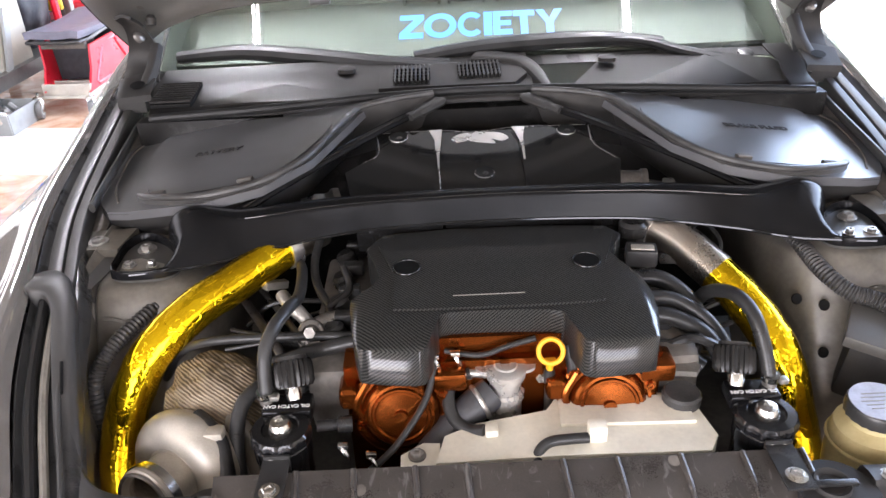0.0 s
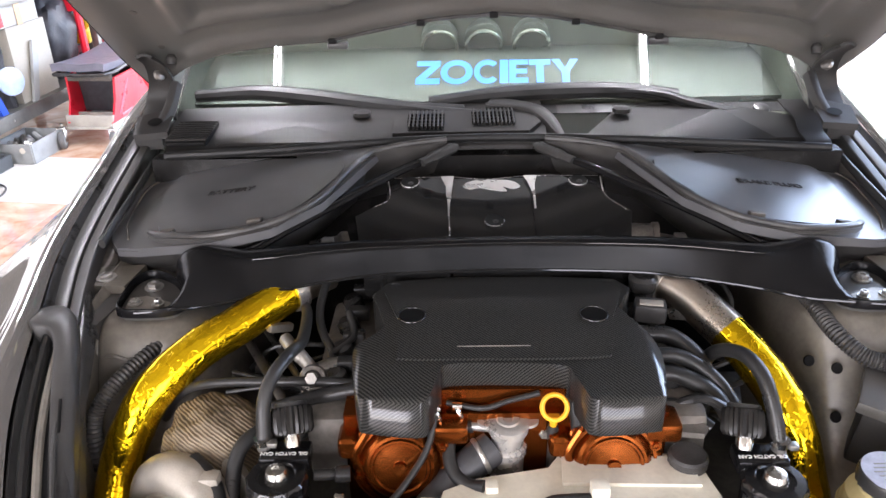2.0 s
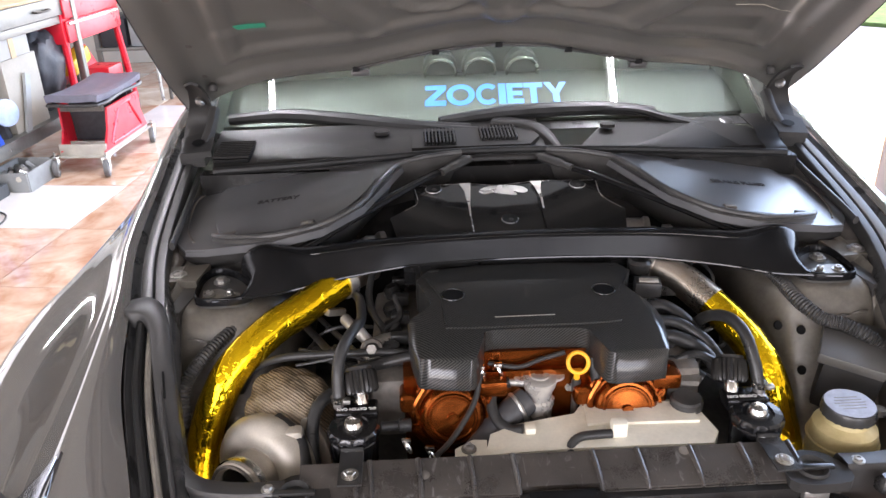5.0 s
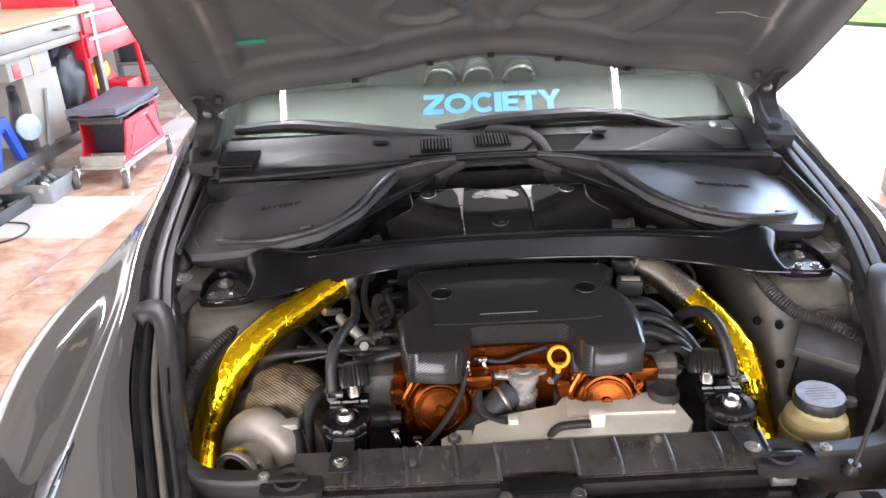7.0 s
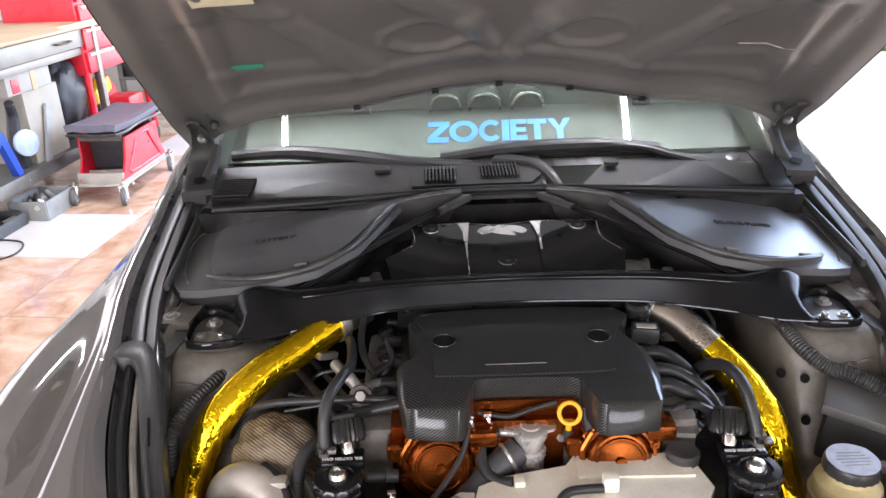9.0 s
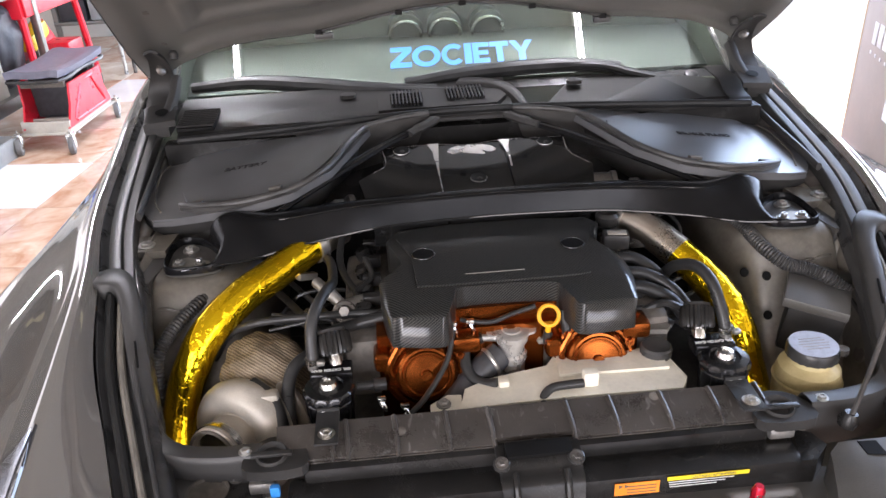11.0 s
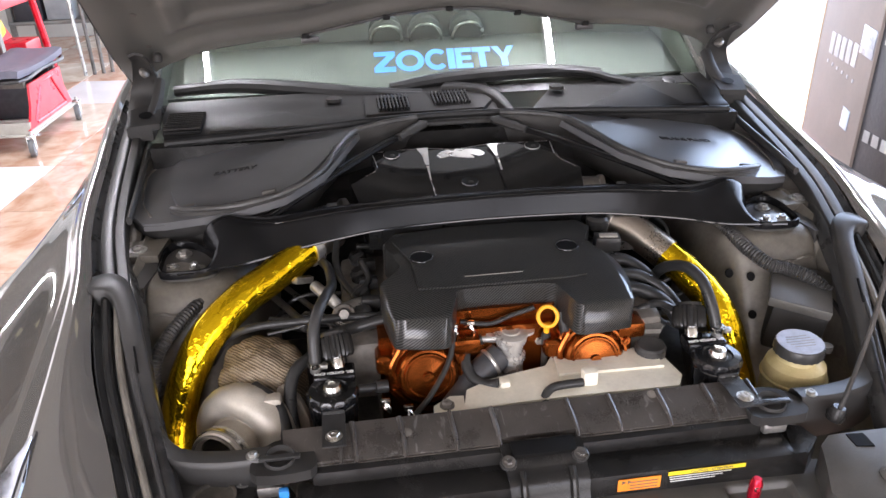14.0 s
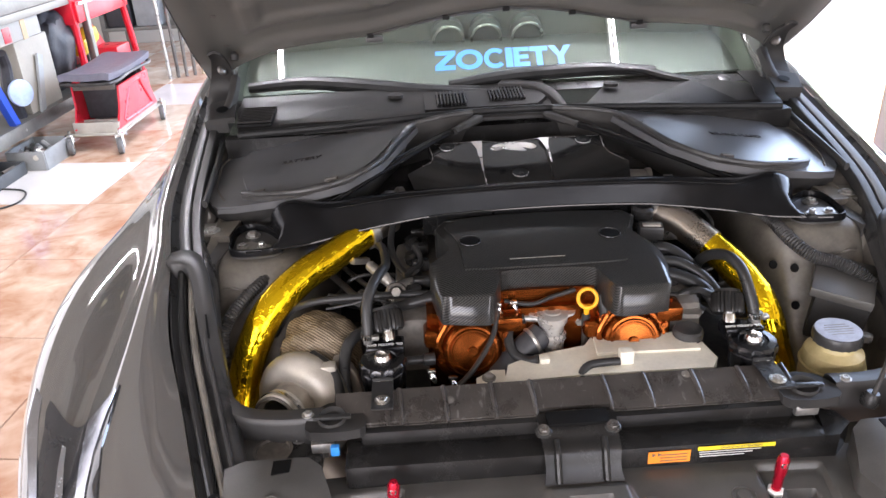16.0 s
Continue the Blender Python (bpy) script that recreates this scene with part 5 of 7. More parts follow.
pipe = thing("charge_pipe", (-0.55, 0.95, 0.5), "charge pipe wrapped in crinkled gold foil", "pipe", "gold charge pipes")
part("foil_wrap", tube([(-0.358, 1.113, 0.744), (-0.43, 1.035, 0.728), (-0.49, 0.975, 0.712), (-0.545, 0.925, 0.675), (-0.58, 0.895, 0.62), (-0.602, 0.875, 0.56), (-0.615, 0.855, 0.49), (-0.615, 0.84, 0.42)], 0.032, 48, 20, crumple(1)), GOLD, pipe, "crinkled gold foil wrap", 20)
part("bare_end", tube([(-0.31, 1.165, 0.748), (-0.345, 1.128, 0.746), (-0.38, 1.09, 0.741)], 0.031, 24), TI, pipe, "bare metal pipe end")
part("clamp", tube([(-0.352, 1.118, 0.745), (-0.366, 1.104, 0.743)], 0.0365, 24, 0), STEEL, pipe)
part("clamp_screw", box((-0.375, 1.055, 0.705), (0.045, 0.014, 0.014), 0.003, pose(0, 0, 0, 0, 20, 45)), CAST_DARK, pipe)
part("end_ring", ring((-0.612, 0.842, 0.43), 0.036, 0.003, (0, 0.1, 1)), GOLD, pipe)
pipe2 = thing("charge_pipe", (0.4, 0.95, 0.5), "charge pipe partly wrapped in crinkled gold foil", "pipe", "gold charge pipes")
part("foil_wrap", tube([(0.343, 1.04, 0.708), (0.375, 0.985, 0.685), (0.402, 0.93, 0.655), (0.420, 0.89, 0.61), (0.432, 0.868, 0.555), (0.448, 0.852, 0.495), (0.462, 0.84, 0.42)], 0.032, 48, 20, crumple(7)), GOLD, pipe2, "crinkled gold foil wrap", 20)
part("bare_end", tube([(0.255, 1.14, 0.748), (0.30, 1.09, 0.735), (0.35, 1.03, 0.704)], 0.0335, 24), TI, pipe2, "bare brushed pipe end")
part("coupler", tube([(0.235, 1.16, 0.75), (0.262, 1.132, 0.745)], 0.038, 24, 0), RUBBER, pipe2)
part("clamp", tube([(0.262, 1.132, 0.745), (0.272, 1.122, 0.742)], 0.0385, 24, 0), STEEL, pipe2)
part("clamp_screw", box((0.285, 1.075, 0.712), (0.035, 0.02, 0.02), 0.004, pose(0, 0, 0, 0, -20, -45)), STEEL, pipe2)

# ---- turbocharger ----
turbo = thing("turbocharger", (-0.49, 0.80, 0.45), "cast aluminium turbocharger compressor housing", "turbocharger")


def snail():
    """A volute whose pipe grows as it winds round the wheel."""
    axis = Vector((-0.42, -0.80, 0.18)).normalized()
    u = axis.cross(Vector((0, 0, 1))).normalized()
    v = u.cross(axis).normalized()
    c = Vector((-0.482, 0.795, 0.550))
    pts, n = [], 40
    for k in range(n + 1):
        a = radians(-60 + 320 * k / n)
        pts.append(c + 0.068 * (math.cos(a) * u + math.sin(a) * v))
    bm = tube(pts, lambda s: 0.022 + 0.021 * s, 18, 0)
    hub = lathe([(0, -0.05), (0.058, -0.05), (0.064, -0.03), (0.066, 0.0), (0.056, 0.022), (0.048, 0.028), (0.046, 0.062), (0.05, 0.066), (0.05, 0.08), (0.042, 0.084), (0.036, 0.07), (0.034, 0.03), (0, 0.03)], c, axis, 40)
    out = tube([pts[-1], pts[-1] + Vector((0.045, -0.02, -0.075)), pts[-1] + Vector((0.075, -0.03, -0.13))], 0.033, 18)
    return bm, hub, out, c, axis, u, v


sn, hub, outlet, tc, tax, tu, tv2 = snail()
part("volute", join(sn, outlet), CAST, turbo, smooth=60)
part("hub", hub, CAST, turbo, smooth=40)
part("inlet_clamp", lathe([(0.049, 0.06), (0.0525, 0.06), (0.0525, 0.074), (0.049, 0.074)], tc, tax, 36), CHROME, turbo, "bright band clamp")
part("inlet_mouth", lathe([(0.0, 0.05), (0.040, 0.05), (0.043, 0.086), (0.047, 0.086), (0.047, 0.06)], tc, tax, 36), DARK, turbo)
for k in range(5):
    a = radians(20 + 72 * k)
    part("bolt", bolt(tc + 0.075 * (math.cos(a) * tu + math.sin(a) * tv2) - tax * 0.03, 0.007, 0.01, tax), STEEL, turbo)
part("back_flange", lathe([(0.060, -0.062), (0.098, -0.060), (0.101, -0.054), (0.101, -0.046), (0.096, -0.042), (0.060, -0.042)], tc, tax, 44), CAST, turbo, "machined back flange", 40)
part("seam", tube([tc + (0.068 + 0.0) * (math.cos(a) * tu + math.sin(a) * tv2) + tax * (0.019 + 0.020 * k / 20) for k, a in enumerate(radians(-50 + 300 * k / 20) for k in range(21))], 0.0022, 6, 2), CAST, turbo)
part("ear", box(tc + Vector((0.055, -0.01, 0.075)), (0.03, 0.025, 0.03), 0.008), CAST, turbo)

WRAP = material("titanium_heat_wrap", (0.26, 0.195, 0.125), 0.6, 0.1, 0.2, 25, 0.5, 600, tint=(0.37, 0.29, 0.195))
wnt = WRAP.node_tree
wv = wnt.nodes.new("ShaderNodeTexWave")
wv.bands_direction, wv.inputs["Scale"].default_value, wv.inputs["Distortion"].default_value = "DIAGONAL", 74, 2.6
wco = wnt.nodes.new("ShaderNodeTexCoord")
wnt.links.new(wco.outputs["Object"], wv.inputs["Vector"])
wbp = wnt.nodes.new("ShaderNodeBump")
wbp.inputs["Strength"].default_value, wbp.inputs["Distance"].default_value = 0.6, 0.002
wnt.links.new(wv.outputs["Fac"], wbp.inputs["Height"])
wnt.links.new(wbp.outputs["Normal"], wnt.nodes["Principled BSDF"].inputs["Normal"])
wmix = wnt.nodes.new("ShaderNodeMix")
wmix.data_type, wmix.blend_type = "RGBA", "MULTIPLY"
wmix.inputs["Factor"].default_value = 0.55
old = wnt.nodes["Principled BSDF"].inputs["Base Color"].links[0].from_socket
wnt.links.new(old, wmix.inputs["A"])
wnt.links.new(wv.outputs["Color"], wmix.inputs["B"])
wnt.links.new(wmix.outputs["Result"], wnt.nodes["Principled BSDF"].inputs["Base Color"])
bl = bmesh.new()
bmesh.ops.create_icosphere(bl, subdivisions=5, radius=1.0)
for v in bl.verts:
    p = v.co.copy()
    f = 1 + 0.12 * noise.noise(p * 1.6) + 0.07 * noise.noise(p * 4) - 0.05 * (1 - abs(noise.noise(p * 2.4 + Vector((3, 1, 2))))) ** 8 - 0.16 * math.exp(-((p.x + 0.25) ** 2 + (p.y + 0.75) ** 2 + (p.z - 0.5) ** 2) * 9)
    v.co = Vector((p.x * 0.080, p.y * 0.085, p.z * 0.075)) * f
moved(bl, pose(-0.447, 0.89, 0.596, 15, 10, 20))
whole("turbine_blanket", bl, WRAP, "woven brown heat blanket bundled round the turbine", "heat blanket")

# ---- oil catch cans ----
BLACK_ANO = material("black_anodised", (0.010, 0.010, 0.011), 0.2, 0.4, 0.2, 20, coat=0.4)


def catch_can(s, bx, by, bz):
    """A billet catch can with lid, breather filter, hose and bracket; s mirrors the hose."""
    can = thing("oil_catch_can", (bx, by, bz - 0.14), "black anodised oil catch can with breather filter", "catch can", "oil catch cans")
    part("body", lathe([(0, -0.14), (0.036, -0.14), (0.038, -0.13), (0.038, -0.045), (0.040, -0.043), (0.040, -0.02), (0.0385, -0.018)], (bx, by, bz), (0, 0, 1), 40), BLACK_ANO, can)
    lid = part("lid", lathe([(0.0385, -0.018), (0.041, -0.016), (0.041, -0.004), (0.038, 0.0), (0.026, 0.001), (0.024, -0.002), (0.020, -0.002), (0, -0.001)], (bx, by, bz), (0, 0, 1), 48,
                            lambda a, h: 1 + (0.035 * math.cos(12 * a) if h > -0.0165 and h < -0.003 else 0)), BLACK_ANO, can)
    part("centre_bolt", lathe([(0, -0.002), (0.0165, -0.002), (0.0165, 0.003), (0.0125, 0.010), (0.006, 0.011), (0.005, 0.008), (0, 0.008)], (bx, by, bz), (0, 0, 1), 28), CHROME, lid, "bright button head bolt")
    part("port_block", box((bx - s * 0.004, by + 0.045, bz - 0.006), (0.07, 0.04, 0.022), 0.005), BLACK_ANO, can)
    part("lettering", lettering("OIL CATCH CAN", 0.0085, pose(bx - s * 0.004, by + 0.036, bz + 0.0058, 0, 0, 180), 0.0004, 0.0002), WHITE_INK, can, "white engraved words")
    fx = bx + (0.012 if s < 0 else -0.022)
    hx = bx + (-0.026 if s < 0 else 0.022)
    part("filter_neck", lathe([(0, 0), (0.011, 0), (0.012, 0.012), (0.011, 0.02), (0, 0.02)], (fx, by + 0.056, bz + 0.0), (0.15 * s, 0.7, 1), 18), CHROME, can)
    flt = part("filter", lathe([(0.014, 0.0), (0.026, 0.002), (0.028, 0.008), (0.028, 0.034), (0.027, 0.04), (0.012, 0.043), (0, 0.043)], (fx, by + 0.066, bz + 0.012), (0.15 * s, 0.75, 1), 48,
                               lambda a, h: 1 + (0.06 * math.cos(24 * a) if 0.003 < h < 0.036 else 0)), DEEP, can, "black pleated breather filter")
    part("filter_cap", lathe([(0, 0.04), (0.023, 0.04), (0.022, 0.046), (0, 0.047)], (fx, by + 0.066, bz + 0.012), (0.15 * s, 0.75, 1), 28), RUBBER, flt)
    part("hose_neck", lathe([(0, 0), (0.010, 0), (0.010, 0.02), (0, 0.02)], (hx, by + 0.05, bz + 0.002), (0, 0, 1), 16), STEEL, can)
    part("hose_clamp", lathe([(0.0105, 0), (0.013, 0), (0.013, 0.009), (0.0105, 0.009)], (hx, by + 0.05, bz + 0.014), (0, 0, 1), 20), CHROME, can)
    part("clamp_screw", box((hx + 0.014, by + 0.042, bz + 0.018), (0.012, 0.012, 0.008), 0.002), STEEL, can)
    part("bracket", join(box((bx + 0.0, by - 0.043, bz - 0.03), (0.034, 0.004, 0.04), 0.001), prism([(bx - 0.018, by - 0.12), (bx + 0.018, by - 0.12), (bx + 0.018, by - 0.045), (bx - 0.018, by - 0.045)], 0.639, 0.6425, 0.001)), PLASTIC, can, "black mounting bracket")
    for d in (-0.008, 0.008):
        part("screw", bolt((bx + d, by - 0.0455, bz - 0.022), 0.005, 0.005, (0, -1, 0.2)), CHROME, can)
    part("base_bolt", bolt((bx, by - 0.10, 0.6425), 0.0095, 0.007), CHROME, can)
    return hx, by + 0.05, bz


hx, hy, hz = catch_can(-1, -0.327, 0.762, 0.658)
whole("breather_hose", tube([(hx, hy, hz + 0.012), (-0.352, 0.835, 0.722), (-0.341, 0.862, 0.749), (-0.326, 0.91, 0.752), (-0.318, 0.96, 0.742), (-0.325, 1.04, 0.735), (-0.34, 1.10, 0.72)], lambda q: 0.0105 - 0.002 * q, 14), HOSE, "black rubber breather hose", "hose", "breather hoses")
hx, hy, hz = catch_can(1, 0.328, 0.748, 0.658)
whole("breather_hose", tube([(hx, hy, hz + 0.012), (0.344, 0.822, 0.712), (0.335, 0.852, 0.746), (0.325, 0.90, 0.748), (0.312, 0.95, 0.722), (0.306, 0.985, 0.682), (0.30, 0.99, 0.63)], 0.0105, 14), HOSE, "black rubber breather hose", "hose", "breather hoses")

# ---- coolant tank, filler neck, dipstick ----
tank = thing("coolant_tank", (0.06, 0.76, 0.56), "milky white coolant expansion tank", "tank")
part("body", join(slab([(-0.118, 0.715), (0.245, 0.708), (0.262, 0.735), (0.25, 0.80), (0.215, 0.826), (0.055, 0.822), (0.04, 0.80), (-0.06, 0.785), (-0.105, 0.765)], 0.55, 0.633, 0.009, 4, lambda x, y, z: -0.05 * max(0, 0.05 - x) if z > 0.6 else 0),
                  slab([(0.055, 0.765), (0.24, 0.76), (0.235, 0.815), (0.06, 0.818)], 0.60, 0.638, 0.004)), TANK, tank, smooth=50)
part("seam", tube([(-0.116, 0.7135, 0.596), (0.0, 0.711, 0.598), (0.245, 0.706, 0.60), (0.264, 0.735, 0.60)], 0.003, 8, 2), TANK, tank)
part("ear", prism([(-0.165, 0.705), (-0.115, 0.705), (-0.112, 0.755), (-0.135, 0.757), (-0.165, 0.735)], 0.606, 0.622, 0.004), TANK, tank)
part("bolt", bolt((-0.143, 0.733, 0.622), 0.0085, 0.009), DARK, tank)
part("cap", lathe([(0, 0), (0.027, 0), (0.027, 0.014), (0.024, 0.018), (0, 0.018)], (0.232, 0.805, 0.634), (0, 0, 1), 36, lambda a, h: 1 + (0.03 * math.cos(18 * a) if 0.001 < h < 0.015 else 0)), RUBBER, tank, "black screw cap")
part("spout", box((0.10, 0.742, 0.636), (0.026, 0.022, 0.045), 0.006), TANK, tank)
part("spout", box((-0.04, 0.765, 0.624), (0.018, 0.02, 0.03), 0.004), TANK, tank)
whole("overflow_hose", tube([(0.088, 0.736, 0.638), (0.06, 0.735, 0.638), (0.035, 0.732, 0.637), (0.02, 0.722, 0.63), (0.014, 0.708, 0.61), (0.013, 0.70, 0.58)], 0.0075, 12), HOSE, "black overflow hose on the coolant tank", "hose")
neck = thing("filler_neck", (-0.014, 0.84, 0.55), "cast coolant filler neck with a pressed steel cap", "radiator cap")
part("neck", lathe([(0.024, -0.12), (0.024, -0.055), (0.0275, -0.051), (0.0275, -0.042), (0.023, -0.038), (0.023, -0.022), (0.026, -0.019), (0.026, -0.010)], (-0.014, 0.838, 0.682), (0, -0.05, 1), 32), ZINC, neck)
part("cap", lathe([(0.024, -0.016), (0.0285, -0.015), (0.0290, -0.004), (0.0310, -0.003), (0.0310, 0.000), (0.0270, 0.002), (0.017, 0.0025), (0.015, 0.0045), (0.008, 0.005), (0.006, 0.003), (0, 0.003)], (-0.014, 0.838, 0.684), (0, -0.05, 1), 48), ZINC, neck, "pressed steel pressure cap")
for s in (-1, 1):
    part("cap_ear", prism(rounded([(-0.014 + s * 0.026, 0.826), (-0.014 + s * 0.040, 0.831), (-0.014 + s * 0.042, 0.845), (-0.014 + s * 0.026, 0.850)], 3), 0.680, 0.6845, 0.0015), ZINC, neck)
part("side_pipe", lathe([(0, 0), (0.007, 0), (0.007, 0.03), (0, 0.03)], (-0.036, 0.838, 0.672), (-1, 0.1, 0.05), 14), STEEL, neck)
part("mount_tab", prism([(0.01, 0.84), (0.055, 0.85), (0.055, 0.86), (0.01, 0.855)], 0.62, 0.672, 0.003), STEEL, neck)
part("tab_bolt", bolt((0.038, 0.843, 0.658), 0.008, 0.006, (0, -1, 0.1)), STEEL, neck)
part("hose_clamp", ring((-0.052, 0.825, 0.632), 0.024, 0.004, (-0.8, -0.3, -0.3)), STEEL, neck)
whole("radiator_hose", tube([(-0.035, 0.835, 0.64), (-0.065, 0.818, 0.625), (-0.10, 0.80, 0.60), (-0.14, 0.765, 0.565), (-0.19, 0.73, 0.53), (-0.24, 0.72, 0.50)], 0.025, 18), material("grey_silicone_hose", (0.035, 0.035, 0.038), 0.5, 0, 0.3), "thick grey radiator hose at the filler neck", "hose")
whole("vent_hose", tube([(-0.064, 0.84, 0.674), (-0.088, 0.84, 0.668), (-0.098, 0.82, 0.648), (-0.09, 0.795, 0.628), (-0.07, 0.778, 0.622), (-0.048, 0.766, 0.63)], 0.0098, 12), HOSE, "black vent hose looping to the tank", "hose")
dip = thing("dipstick", (0.055, 0.855, 0.6), "yellow ring handled oil dipstick", "dipstick")
part("ring_handle", moved(ring((0, 0, 0), 0.0172, 0.0036, (0, -1, 0.55), 28, 10), Matrix.Translation((0.048, 0.826, 0.716))), YELLOW, dip, "yellow plastic ring")
part("handle_stem", tube([(0.048, 0.828, 0.699), (0.048, 0.831, 0.680)], 0.0052, 10, 0), YELLOW, dip)
part("handle_bridge", box((0.048, 0.828, 0.6985), (0.016, 0.007, 0.007), 0.002), YELLOW, dip)
part("collar", lathe([(0, 0), (0.0075, 0), (0.0085, 0.018), (0.0065, 0.027), (0, 0.027)], (0.048, 0.834, 0.655), (0, -0.1, 1), 14), PLASTIC, dip)
part("guide_tube", tube([(0.048, 0.834, 0.658), (0.048, 0.84, 0.55)], 0.006, 10, 0), GUN, dip)

# ---- power steering reservoir, fuse box ----
ps = thing("fluid_reservoir", (0.485, 0.755, 0.53), "yellowed fluid reservoir with a black printed cap", "reservoir")
part("bottle", lathe([(0, -0.135), (0.045, -0.135), (0.052, -0.12), (0.054, -0.09), (0.054, -0.055), (0.05, -0.038), (0.036, -0.028), (0.034, -0.02), (0, -0.02)], (0.485, 0.757, 0.655), (0, 0, 1), 36), AGED, ps)
part("bottle_rib", ring((0.485, 0.757, 0.592), 0.0545, 0.003), AGED, ps)
part("strap", box((0.478, 0.702, 0.572), (0.022, 0.006, 0.045), 0.003), AGED, ps)
part("strap", box((0.478, 0.699, 0.59), (0.034, 0.006, 0.008), 0.002), AGED, ps)
capp = part("cap", lathe([(0, -0.024), (0.042, -0.019), (0.042, -0.004), (0.040, 0.0), (0, 0.001)], (0.485, 0.757, 0.658), (0, 0, 1), 48, lambda a, h: 1 + (0.03 * math.cos(20 * a) if h < -0.005 else 0)), PLASTIC, ps, "black ribbed screw cap")
CAP_LABEL = material("grey_cap_label", (0.34, 0.35, 0.41), 0.5, 0, 0.15, 60)
part("cap_label", lathe([(0, 0.0012), (0.039, 0.0012), (0.039, 0.0022), (0, 0.0024)], (0.485, 0.757, 0.658), (0, 0, 1), 40, lambda a, h: 1 + 0.05 * max(0, math.cos(2 * a - 1.3)) ** 12), CAP_LABEL, capp, "printed grey cap face")
for k in range(5):
    part("print_bar", box((0.485, 0.742 + 0.0075 * k, 0.6607), (0.052 - 0.007 * abs(k - 2), 0.0018, 0.0006), 0), CAST_DARK, capp)
part("side_bolt", lathe([(0, 0), (0.010, 0), (0.010, 0.012), (0, 0.014)], (0.553, 0.775, 0.62), (0, 0, 1), 16), GUN, ps)
fuse = thing("fuse_box", (0.54, 0.85, 0.55), "black plastic relay box with a stepped lid", "fuse box")
FR = pose(0, 0, 0, 4, 6, -31)
part("box_body", box((0.582, 0.922, 0.605), (0.10, 0.135, 0.10), 0.008, FR), ROUGH_BLACK, fuse)
part("lid", box((0.580, 0.918, 0.664), (0.112, 0.146, 0.020), 0.004, FR), FASCIA, fuse, "dull grey lid")
part("lid_clip", box((0.555, 0.868, 0.640), (0.03, 0.014, 0.03), 0.003, FR), ROUGH_BLACK, fuse)


# ---- corrugated looms, hoses and small plumbing ----
def loom(pts, r, ribs, label):
    return whole("corrugated_loom", tube(pts, r, 12, 40, lambda s, a: 1 + 0.09 * math.cos(2 * math.pi * ribs * s)), RUBBER, label, "wire loom")


